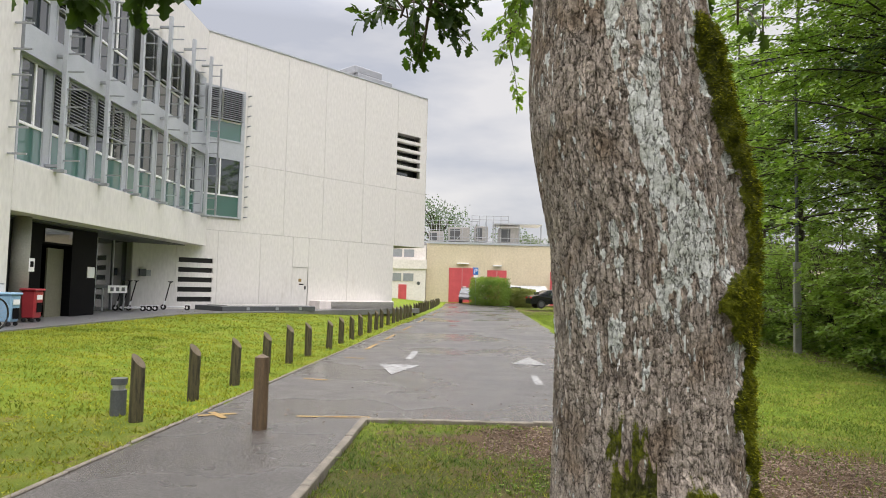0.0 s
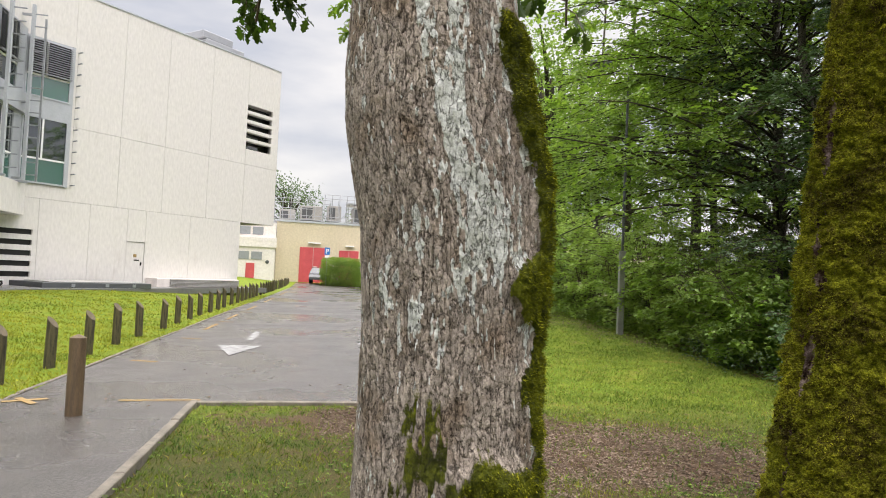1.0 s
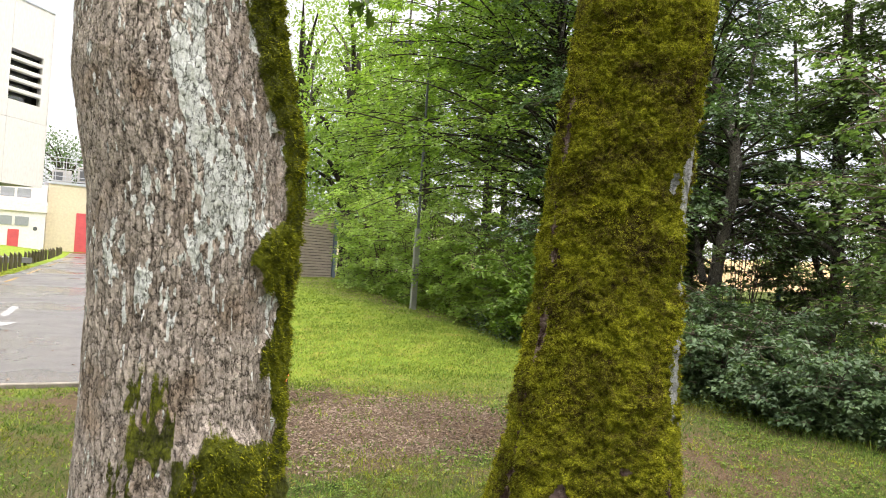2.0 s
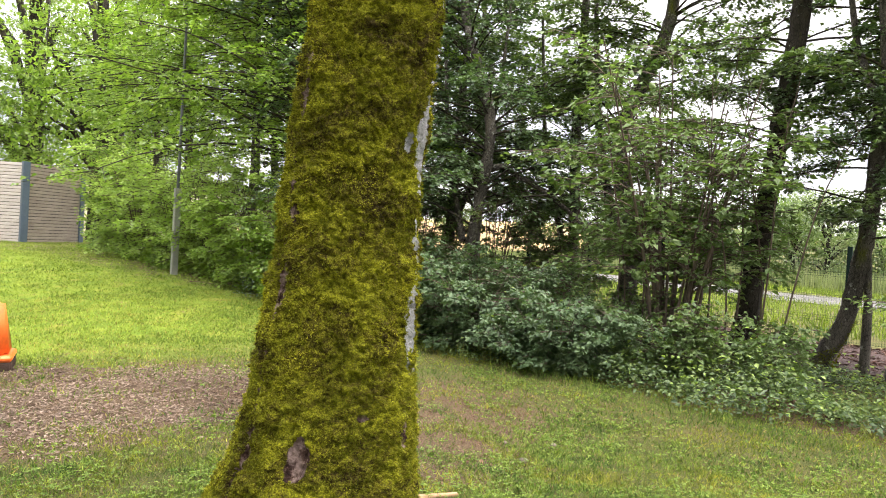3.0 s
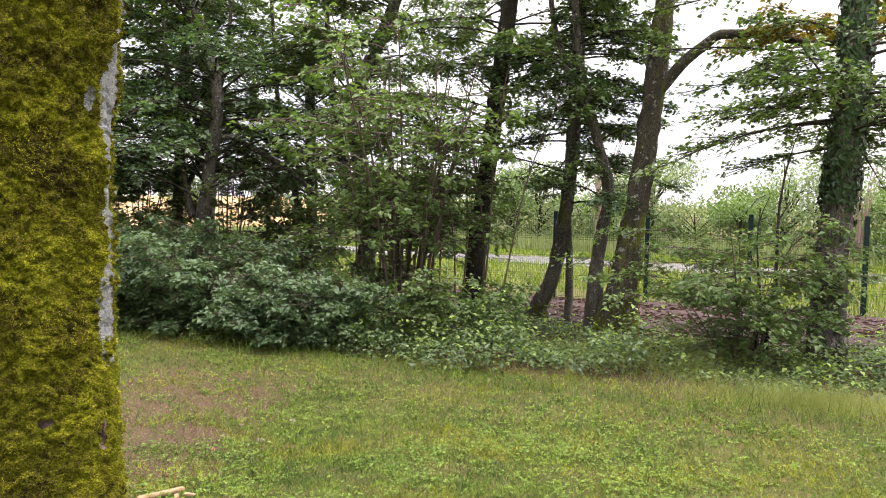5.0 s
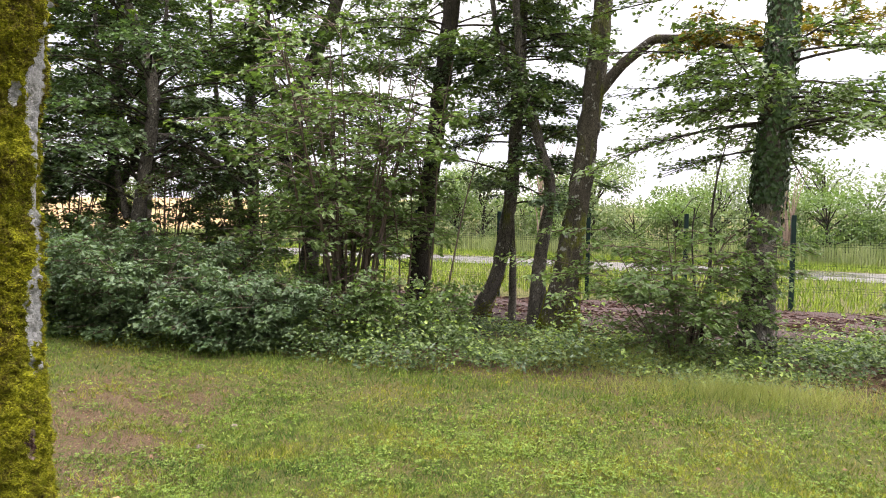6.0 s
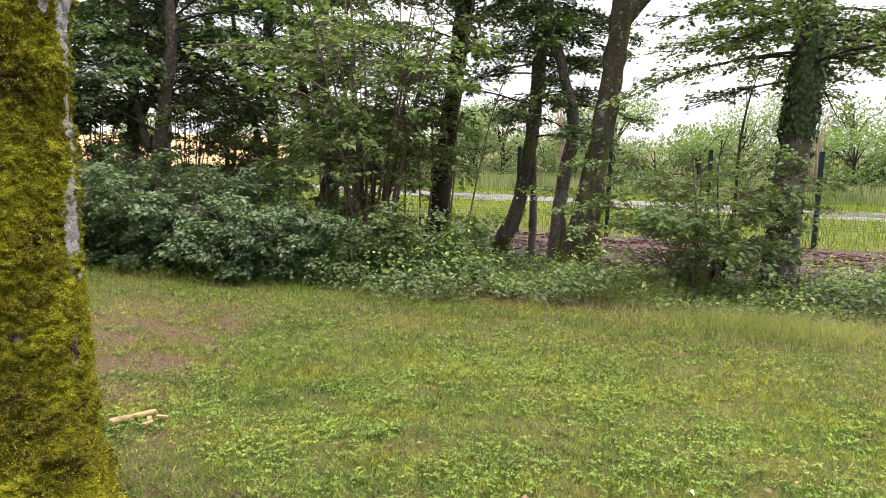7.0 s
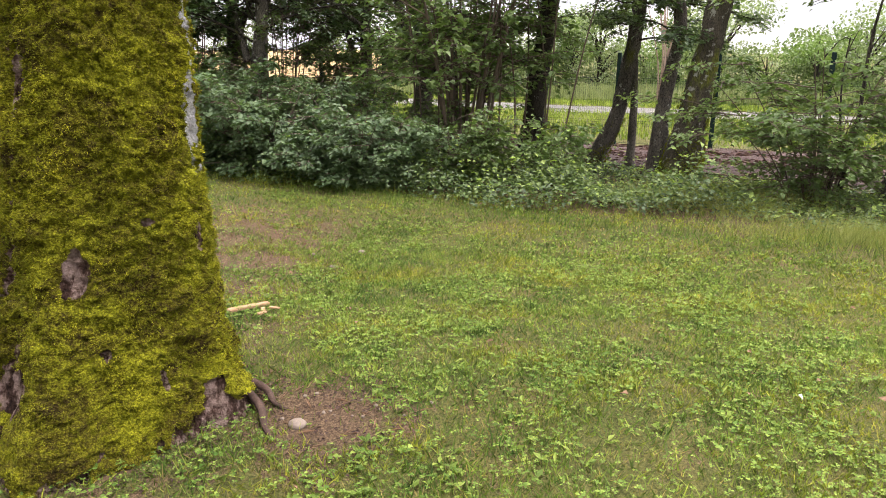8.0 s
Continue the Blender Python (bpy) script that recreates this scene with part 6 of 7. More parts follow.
for i, (x, y, tall, wide) in enumerate(((10.4, 8.2, 3.0, 2.2), (11.2, 7.0, 2.6, 1.9), (10.3, 10.2, 3.2, 2.4))):
    shrub("shade_shrub", x, y, tall, wide, 13, "leaf_mid", 0.075, 150 + i, "thin green shrub in the shade of the hornbeams", per_stem=5, twigs=6, per=9, bare=0.3)
shrub("elder_sapling", 9.2, -0.35, 1.75, 2.3, 20, "leaf_hazel", 0.068, 130, "young shrub with thin arching stems between the trunks", per_stem=5, twigs=6, per=13)
shrub("bramble_shrub", 9.6, -3.6, 1.0, 1.6, 14, "leaf_mid", 0.075, 131, "low bramble among the trunks", per_stem=4, twigs=5, per=9)

# ---- hanging oak twigs ----
LOBES = ((0.0, 0.03), (0.10, 0.05), (0.20, 0.17), (0.29, 0.10), (0.42, 0.27), (0.52, 0.15), (0.66, 0.30), (0.77, 0.16), (0.88, 0.17), (1.0, 0.02))


def oak_leaf_mesh(name, p, d, n, size, mat):
    """Lobed blades, bent along the midrib."""
    d = d / np.linalg.norm(d, axis=1)[:, None]
    s = np.cross(d, n)
    s /= np.linalg.norm(s, axis=1)[:, None] + 1e-9
    u = np.cross(s, d)
    k = len(LOBES)
    verts = []
    for a, w in LOBES:
        mid = p + d * (a * size)[:, None] - u * (0.25 * a * a * size)[:, None]
        up = u * (0.18 * w * size)[:, None]
        verts += [mid + s * (w * size)[:, None] + up, mid, mid - s * (w * size)[:, None] + up]
    v = np.stack(verts, 1).reshape(-1, 3)
    q = []
    for i in range(k - 1):
        b = 3 * i
        q += [(b, b + 1, b + 4, b + 3), (b + 1, b + 2, b + 5, b + 4)]
    f = (np.array(q)[None] + (np.arange(len(p)) * 3 * k)[:, None, None]).reshape(-1, 4)
    return np_mesh(name, v, f, [mat])


def oak_twig(name, label, start, end, spread_, leaves, size, seed, shoots=9, leaf="leaf_oak"):
    rng = np.random.default_rng(seed)
    root = holder(name, *start, label, "branch")
    start, end = np.array(start), np.array(end)
    s = np.linspace(0, 1, 12)
    axis = (end - start)
    line = s[:, None] * axis + np.stack([0.08 * np.sin(5 * s + seed), 0.06 * np.sin(4 * s), 0.25 * np.sin(np.pi * s) * np.linalg.norm(axis) * 0.3], 1)
    wd = Wood()
    wd.tube(line, 0.03 * (1 - 0.9 * s) + 0.004, 6)
    P, D, N, S = [], [], [], []
    per = leaves // shoots
    for k in range(shoots):
        a = rng.uniform(0.62, 1.0)
        q = np.array([np.interp(a, s, line[:, c]) for c in range(3)])
        tip = q + rng.normal(0, 1, 3) * spread_ - [0, 0, 0.1]
        m = (q + tip) / 2 + [0, 0, 0.05]
        wd.tube([q, m, tip], [0.006, 0.004, 0.002], 4)
        for j in range(per):
            b = rng.uniform(0.2, 1.0) ** 0.7
            base = q * (1 - b) + tip * b + rng.normal(0, 0.02, 3)
            P.append(base)
            D.append((tip - q) / (np.linalg.norm(tip - q) + 1e-6) * 0.5 + rng.normal(0, 0.7, 3) - [0, 0, 0.35])
            N.append(rng.normal(0, 0.5, 3) + [0, 0, 1])
            S.append(size * rng.uniform(0.6, 1.25))
    part_mesh("branchwork", wd.mesh("branchwork", M["twig"]), root)
    part_mesh("foliage", oak_leaf_mesh("foliage", np.array(P), np.array(D), np.array(N), np.array(S), M[leaf]), root)
    return root


oak_twig("oak_branch", "leafy oak branch hanging over the path", (0.2, 2.45, 4.3), (-0.46, 4.2, 3.08), (0.21, 0.24, 0.12), 640, 0.088, 301, 34)
oak_twig("oak_branch", "leafy oak branch hanging over the path", (0.2, 2.45, 4.3), (-0.34, 4.2, 2.88), (0.15, 0.16, 0.09), 150, 0.085, 302, 9)
oak_twig("oak_branch", "leafy oak branch with large lobed leaves", (0.15, 2.3, 4.0), (-1.95, 3.0, 2.76), (0.24, 0.22, 0.05), 420, 0.115, 303, 12)
oak_twig("oak_branch", "leafy oak branch with large lobed leaves", (0.15, 2.3, 4.0), (-1.55, 3.15, 2.84), (0.22, 0.22, 0.045), 330, 0.115, 304, 9)
oak_twig("oak_branch", "light green leafy branch beyond the oak", (0.5, 2.6, 4.4), (0.24, 6.7, 3.86), (0.24, 0.4, 0.30), 900, 0.085, 305, 30, "leaf_bright")
oak_twig("oak_branch", "leafy oak branch over the lawn", (0.4, 2.5, 4.2), (1.6, 4.6, 3.25), (0.42, 0.4, 0.16), 150, 0.115, 306, 12)

# yellowing sprays on the long limb of the leaning oak
rng = np.random.default_rng(310)
limb_holder = holder("yellowing_branch", 10.85, -0.6, gz(10.85, 0) + 4.2, "oak spray with yellowing leaves on a bare limb", "branch")
wd, lv = Wood(), Leaves()
for k in range(26):
    st = np.array([rng.uniform(-0.2, 0.2), rng.uniform(-2.2, 0.4), rng.uniform(0.0, 0.2)])
    spray(wd, lv, rng, st, rng.uniform(0, 6.28), rng.uniform(0.1, 0.9), rng.uniform(0.5, 0.9), 0.012, 0.075, 9, 14, 0.4)
part_mesh("branchwork", wd.mesh("branchwork", M["twig"]), limb_holder)
part_mesh("foliage", lv.mesh("foliage", M["leaf_brown"]), limb_holder)

# dead thin stems
def dead_stems(x, y, stems, tall, seed, label, mat="dead_twig", r0=0.03):
    rng = np.random.default_rng(seed)
    root = holder("dead_sapling", x, y, gz(x, y), label, "sapling")
    wd = Wood()
    for k in range(stems):
        s = np.linspace(0, 1, 10)
        a = rng.uniform(0, 6.28)
        o = rng.uniform(0, 0.3) * (stems > 1)
        bend = rng.normal(0, 0.07 if mat == "bark_dark" else 0.22, 2)
        pts = np.stack([o * math.cos(a) + bend[0] * tall * 0.5 * s ** 2 + 0.03 * np.sin(7 * s + k), o * math.sin(a) + bend[1] * tall * 0.5 * s ** 2 + 0.03 * np.cos(8 * s), tall * rng.uniform(0.8, 1.05) * s - 0.05], 1)
        wd.tube(pts, r0 * (1 - 0.8 * s) + 0.003, 6)
        for j in range(5):
            b = rng.uniform(0.5, 1.0)
            q = np.array([np.interp(b, s, pts[:, c]) for c in range(3)])
            e = q + rng.normal(0, 0.16, 3) + [0, 0, 0.2]
            wd.tube([q, (q + e) / 2 + rng.normal(0, 0.02, 3), e], [0.008, 0.006, 0.003], 4)
    part_mesh("stem", wd.mesh("stem", M[mat]), root)
    return root


dead_stems(9.3, -0.62, 1, 2.75, 321, "bare crooked dead sapling among the shrubs", "bark_dark", 0.03)
dead_stems(9.35, -0.50, 1, 2.3, 325, "thin bare dead stem beside the crooked sapling", "bark_dark", 0.016)
dead_stems(40.0, 6.0, 14, 6.6, 322, "leafless pale shrub beyond the road", "dead_twig", 0.05)
dead_stems(38.0, -6.5, 12, 5.6, 323, "leafless pale shrub beyond the road", "dead_twig", 0.05)
for i, (x, y) in enumerate(((9.9, 3.6), (9.4, 4.9), (10.1, 3.1))):
    dead_stems(x, y, 3, 4.2, 330 + i, "thin brown leaning stems by the hazel", "twig", 0.014)

# ---- fence ----
fence = holder("mesh_fence", 16.35, 1.4, gz(16.35, 1.4), "dark green welded mesh fence between posts", "fence")
fx = lambda y: 16.35 + 0.048 * (y - 1.4)
post_bm = box((-0.045, -0.045, -0.05), (0.045, 0.045, 2.05), 0.006)
ob0 = part("post", post_bm, M["fence_green"], fence)
panel_w = Wood()
SP = 2.12
for i in range(int(SP / 0.05)):
    panel_w.tube([(0, i * 0.05, 0.03), (0, i * 0.05, 1.98)], [0.0022, 0.0022], 3)
for z in (0.05, 0.45, 0.5, 0.55, 1.0, 1.4, 1.45, 1.5, 1.96):
    panel_w.tube([(0, 0, z), (0, SP, z)], [0.003, 0.003], 3)
panel_me = panel_w.mesh("mesh_panel", M["fence_green"])
y = 1.4 - 9 * SP
k = 0
ob0.location = (fx(y) - 16.35, y - 1.4, 0)
while y < 16:
    p = part_mesh("post", ob0.data, fence)
    p.location = (fx(y) - 16.35, y - 1.4, gz(fx(y), y) - gz(16.35, 1.4))
    q = part_mesh("mesh_panel", panel_me, fence)
    q.location = (fx(y) - 16.35 + 0.02, y - 1.4, gz(fx(y), y) - gz(16.35, 1.4))
    q.rotation_euler = (0, 0, -0.048)
    y += SP

# ---- lamp post on the long lawn ----
lamp = holder("street_lamp", 7.6, 15.4, gz(7.6, 15.4), "weathered grey square lamp post with a flat dark head", "street lamp", turn=-10)
part("pole", box((-0.07, -0.07, -0.1), (0.07, 0.07, 2.0), 0.01), M["lamp_pole"], lamp)
part("upper_pole", cyl((0, 0, 2.0), (0, 0, 6.6), 0.035, 0.028), M["lamp_grey"], lamp)
part("arm", cyl((0, 0, 6.5), (-0.25, 0, 6.55), 0.03), M["lamp_grey"], lamp)
part("lamp_head", box((-0.95, -0.11, 6.48), (-0.2, 0.11, 6.6), 0.03), M["lamp_grey"], lamp)

# ---- timber noise barrier at the end of the lawn ----
bz = gz(7.3, 26.0) - 0.05
barrier = holder("timber_barrier", 8.3, 29.0, bz, "grey slatted timber screen with dark steel posts", "screen")
bar_h = 3.05
for (x0, y0, x1, y1) in ((0.0, 0.0, 2.4, 1.2), (0.0, 0.0, -2.2, 2.2)):
    d = math.hypot(x1 - x0, y1 - y0)
    ang = math.degrees(math.atan2(y1 - y0, x1 - x0))
    for i in range(24):
        # the left face takes the plank copy with light painted in
        ob = part("slat", box((0.1, -0.03, 0.05 + i * 0.125), (d - 0.05, 0.03, 0.155 + i * 0.125), 0.006), M["barrier_wood"] if x1 > 0 else M["barrier_lit"], barrier)
        ob.matrix_basis = pose(x0, y0, 0, 0, 0, ang)
    ob = part("backing", box((0.05, 0.04, 0), (d, 0.08, bar_h)) if x1 > 0 else box((0.05, -0.08, 0), (d, -0.04, bar_h)), M["bark_dark"], barrier)
    ob.matrix_basis = pose(x0, y0, 0, 0, 0, ang)
    ob = part("end_post", box((d - 0.1, -0.1, -0.1), (d + 0.1, 0.1, bar_h)), M["barrier_steel"], barrier)
    ob.matrix_basis = pose(x0, y0, 0, 0, 0, ang)
part("post", box((-0.12, -0.12, -0.1), (0.12, 0.12, bar_h + 0.03)), M["barrier_steel"], barrier)

# ---- traffic cone ----
cone = holder("plastic_marker", 2.0, 7.62, gz(2.0, 7.62), "blunt orange plastic marker hood with a muddy foot", "marker", turn=-20)
hood = bmesh.new()
add_box(hood, (-0.21, -0.21, 0.12), (0.21, 0.21, 0.66), 0.0)
for v in hood.verts:
    if v.co.z > 0.4:
        v.co.x *= 0.62
        v.co.y *= 0.62
bmesh.ops.bevel(hood, geom=hood.edges[:], offset=0.05, segments=3, affect="EDGES")
part("hood", hood, M["cone"], cone, smooth=True)
part("rib", box((-0.03, -0.225, 0.15), (0.03, -0.16, 0.5), 0.02), M["cone"], cone)
part("lip", box((-0.24, -0.24, 0.09), (0.24, 0.24, 0.15), 0.02), M["cone"], cone)
part("foot", box((-0.235, -0.235, -0.02), (0.235, 0.235, 0.09), 0.015), M["mud"], cone, "muddy lower edge")

# ---- the workshop beyond the lane ----
BACK = 69.0
shop = holder("workshop_building", -1.9, BACK, 0.25, "cream ribbed metal workshop with red doors and roof plant", "building", turn=1.0)
part("wall", box((0, 0, -0.3), (42, 20, 5.9)), M["cream_clad"], shop)
ribs = bmesh.new()
for i in range(130):
    add_box(ribs, (0.05 + i * 0.32, -0.05, 0.0), (0.17 + i * 0.32, 0.0, 5.85))
tagged(part("cladding_ribs", ribs, M["cream_clad"], shop), kind="stuff")
part("roof_edge", box((-0.1, -0.1, 5.85), (42.1, 0.3, 6.05)), M["grey_paint"], shop)
for dx, w, top in ((2.3, 2.65, 3.45), (6.15, 1.95, 3.3), (12.5, 2.2, 3.3)):
    d = part("door", box((dx, -0.10, -0.1), (dx + w, -0.055, top), 0.01), M["red_paint"], shop, "red metal sliding door")
    part("door_leaf_gap", box((dx + w / 2 - 0.015, -0.106, 0), (dx + w / 2 + 0.015, -0.101, top)), M["panel_joint"], d)
    part("door_lamp", box((dx + w * 0.3, -0.3, top + 0.4), (dx + w * 0.75, -0.05, top + 0.52)), M["sign_white"], shop)
part("sign", box((3.7, -0.13, 1.1), (4.05, -0.107, 1.6)), M["sign_white"], shop, "small white safety sign")
annex = holder("annex_building", -8.2, BACK - 1.5, 0.25, "pale rendered annex with grey shutters and a red door", "building", turn=1.0)
part("wall", box((0, 0, -0.3), (6.3, 10, 4.1)), M["pale_clad"], annex)
part("upper_wall", box((0, 0.6, 4.1), (6.3, 10, 5.6)), M["pale_clad"], annex)
part("ledge", box((-0.1, -0.12, 3.2), (6.4, 0.0, 4.12)), M["pale_clad"], annex)
for dx, z in ((2.9, 2.0), (4.1, 2.0), (2.9, 4.4), (4.1, 4.4)):
    y_ = 0.6 if z > 4 else 0.0
    w = part("window", box((dx, y_ - 0.05, z), (dx + 1.0, y_ - 0.01, z + 0.75)), M["blind"], annex, "grey shuttered window")
part("door", box((3.65, -0.06, -0.1), (4.45, -0.01, 1.65)), M["red_paint"], annex, "red metal door")
part("round_sign", cyl((5.6, -0.04, 1.8), (5.6, -0.005, 1.8), 0.17, sides=18), M["lamp_grey"], annex)

plant = holder("roof_plant", -1.5, BACK + 3, 6.1, "grey rooftop cooling units on a railed steel platform", "roof plant", turn=1.0)
for lo, hi in (((1.8, 0, 0.5), (4.0, 2.5, 2.0)), ((4.6, 0.5, 0.6), (6.0, 2.5, 2.2)), ((7.2, 0, 0.3), (9.2, 2.5, 2.1)), ((-0.3, 1, 0.4), (1.3, 2.5, 1.6))):
    u = part("cooling_unit", box(lo, hi, 0.04), M["concrete"], plant)
    part("fan_grille", box((lo[0] + 0.15, lo[1] - 0.03, lo[2] + 0.2), (lo[0] + (hi[0] - lo[0]) * 0.55, lo[1] - 0.005, hi[2] - 0.2)), M["lamp_grey"], u)
part("platform", box((-0.8, -0.6, 0.2), (10.5, 3, 0.32)), M["steel"], plant)
part("canopy", box((6.6, -0.4, 2.38), (11.6, 2.8, 2.5)), M["grey_paint"], plant)
for px in (6.7, 9.2, 11.5):
    part("canopy_post", cyl((px, -0.3, 0), (px, -0.3, 2.35), 0.06), M["steel"], plant)
rail = Wood()
for x0, x1, z in ((-0.8, 5.0, 2.6), (-0.8, 5.0, 2.2), (4.2, 8.0, 3.2), (4.2, 8.0, 2.8), (-0.8, 20.0, 0.9), (-0.8, 20.0, 0.5), (-2.0, 3.0, 1.6)):
    rail.tube([(x0, -0.6, z), (x1, -0.6, z)], [0.03, 0.03], 4)
for i in range(26):
    rail.tube([(-0.8 + 0.8 * i, -0.6, 0), (-0.8 + 0.8 * i, -0.6, 0.9 if i > 9 else 2.6)], [0.03, 0.03], 4)
for i in range(6):
    rail.tube([(4.2 + 0.76 * i, -0.6, 0), (4.2 + 0.76 * i, -0.6, 3.2)], [0.03, 0.03], 4)
for x0 in (2.0, 3.4, 5.2):
    rail.tube([(x0, -0.6, 0.0), (x0 + 1.3, -0.6, 1.4)], [0.035, 0.035], 4)
part_mesh("railing", rail.mesh("railing", M["steel"]), plant)

sign = holder("parking_sign", 2.75, 62.0, 0.15, "blue parking sign on a grey pole", "sign")
part("pole", cyl((0, 0, 0), (0, 0, 3.4), 0.035), M["steel"], sign)
part("plate", box((-0.23, -0.05, 2.75), (0.23, -0.03, 3.4), 0.01), M["sign_blue"], sign)
part("lower_plate", box((-0.19, -0.05, 2.5), (0.19, -0.03, 2.7)), M["sign_white"], sign)
cu = bpy.data.curves.new("letter", "FONT")
cu.body, cu.size, cu.align_x, cu.extrude = "P", 0.62, "CENTER", 0.004
cu.materials.append(M["sign_white"])
tx = new("letter", cu)
tx.parent = sign
tx.matrix_basis = pose(0, -0.056, 2.86, 90)

mast = holder("lamp_mast", 10.4, 64.0, 0.2, "tall thin grey lamp mast", "street lamp")
part("pole", cyl((0, 0, 0), (0, 0, 6.2), 0.08, 0.06), M["lamp_grey"], mast)


def box_hedge(x, y, z, w, d, h, seed, leaf, name, label, category="hedge"):
    rng = np.random.default_rng(seed)
    root = holder(name, x, y, z, label, category)
    n = 15000
    u = rng.normal(0, 1, (n, 3))
    u /= np.abs(u).max(1)[:, None] ** 0.75 * np.linalg.norm(u, axis=1)[:, None] ** 0.25
    rr = rng.uniform(0.55, 1.06, (n, 1)) + 0.35 * (fbm(u[:, 0] * 3, u[:, 1] * 3, u[:, 2] * 3)[:, None] - 0.5)
    p = u * rr * [w / 2, d / 2, h / 2] + [0, 0, h / 2]
    lv = Leaves()
    lv.add(p, rng.normal(0, 1, (n, 3)) + u, u + rng.normal(0, 0.5, (n, 3)), rng.uniform(0.08, 0.16, n), rng.uniform(0.05, 0.1, n))
    part_mesh("foliage", lv.mesh("foliage", M[leaf]), root)
    wd = Wood()
    for k in range(12):
        a = rng.uniform(0, 6.28)
        wd.tube([(0.2 * math.cos(a), 0.2 * math.sin(a), 0), (w * 0.36 * math.cos(a), d * 0.36 * math.sin(a), h * 0.8)], [0.04, 0.01], 5)
    part_mesh("stems", wd.mesh("stems", M["twig"]), root)
    return root


box_hedge(4.1, 62.5, 0.15, 3.5, 2.4, 2.5, 3, "leaf_bright", "clipped_bush", "rounded clipped green bush at the end of the lane", "bush")
box_hedge(6.9, 63.9, 0.2, 3.0, 1.4, 1.5, 4, "grass_tall", "tall_weeds", "patch of tall yellowish weeds by the vans", "weeds")


def car(x, y, z, turn, paint, name, label, length=4.6, width=1.85, tall=1.6, van=False):
    """A parked car: body lofted from its side outline, glass house, wheels and lamps."""
    root = holder(name, x, y, z, label, "car", turn=turn)
    hw = width / 2
    if van:
        line = [(-0.5, 0.28), (-0.5, 0.62), (-0.47, 0.95), (-0.44, 1.0), (0.30, 1.0), (0.40, 0.66), (0.49, 0.56), (0.5, 0.28)]
    else:
        line = [(-0.5, 0.24), (-0.5, 0.48), (-0.485, 0.62), (-0.40, 0.68), (-0.2, 0.95), (0.02, 1.0), (0.15, 0.94), (0.27, 0.66), (0.46, 0.55), (0.5, 0.40), (0.5, 0.24)]
    bm = bmesh.new()
    rings = []
    for sy, shrink in ((-hw, 0.0), (-hw * 0.99, 0.0), (hw * 0.99, 0.0), (hw, 0.0)):
        ring = []
        for px, pz in line:
            inset = 0.82 if pz > 0.7 else 1.0
            end = 0.96 if abs(sy) == hw else 1.0
            ring.append(bm.verts.new((px * length * end, sy * inset, pz * tall)))
        rings.append(ring)
    for r0, r1 in zip(rings, rings[1:]):
        for i in range(len(line)):
            j = (i + 1) % len(line)
            bm.faces.new((r0[i], r0[j], r1[j], r1[i]))
    bm.faces.new(rings[0])
    bm.faces.new(rings[-1][::-1])
    bmesh.ops.recalc_face_normals(bm, faces=bm.faces[:])
    bmesh.ops.bevel(bm, geom=bm.edges[:], offset=0.03, segments=2, affect="EDGES")
    body = part("body", bm, paint, root)
    for sy in (-1, 1):
        if van:
            spans = ((-0.44, -0.22), (-0.20, 0.06), (0.08, 0.29))
        else:
            spans = ((-0.22, -0.06), (-0.04, 0.15))
        for a, b in spans:
            bm = bmesh.new()
            y0, y1 = sy * hw * (0.955), sy * hw * 0.835
            k0 = 0.03 if not van else 0.0
            f = [bm.verts.new((a * length, y0, 0.69 * tall)), bm.verts.new((b * length, y0, 0.69 * tall)), bm.verts.new(((b - k0) * length, y1, 0.92 * tall)), bm.verts.new(((a + k0) * length, y1, 0.92 * tall))]
            bm.faces.new(f)
            made = bmesh.ops.extrude_face_region(bm, geom=bm.faces[:])
            for v in made["geom"]:
                if isinstance(v, bmesh.types.BMVert):
                    v.co.y += sy * 0.02
            bmesh.ops.recalc_face_normals(bm, faces=bm.faces[:])
            part("side_window", bm, M["glass"], body)
        part("tail_lamp", box((-0.5 * length - 0.01, min(sy * hw * 0.55, sy * hw * 0.93), 0.52 * tall), (-0.47 * length, max(sy * hw * 0.55, sy * hw * 0.93), 0.6 * tall), 0.01), M["tail_red"], root)
        for wx in (-0.31, 0.31):
            w = part("wheel", cyl((wx * length, sy * (hw - 0.2), 0.34), (wx * length, sy * (hw + 0.01), 0.34), 0.34, sides=26), M["rubber"], root)
            part("rim", cyl((wx * length, sy * (hw + 0.005), 0.34), (wx * length, sy * (hw + 0.02), 0.34), 0.21, sides=12), M["lamp_grey"] if paint is M["car_black"] else M["steel"], w)
    part("rear_window", box((-0.36 * length, -hw * 0.7, 0.74 * tall), (-0.34 * length, hw * 0.7, 0.86 * tall)), M["glass"], body)
    return root


car(9.35, 58.6, 0.1, 8, M["car_black"], "black_suv", "black sport utility car parked on the grass verge")
car(2.3, 65.5, 0.25, 265, M["car_silver"], "small_car", "dark silver hatchback half hidden behind the bush", 3.8, 1.7, 1.5)
for i, vx in enumerate((8.2, 12.6, 17.0)):
    car(vx, 66.2, 0.2, 4, M["car_white"], "white_van", "white van parked before the workshop", 4.4, 1.8, 1.85, True)

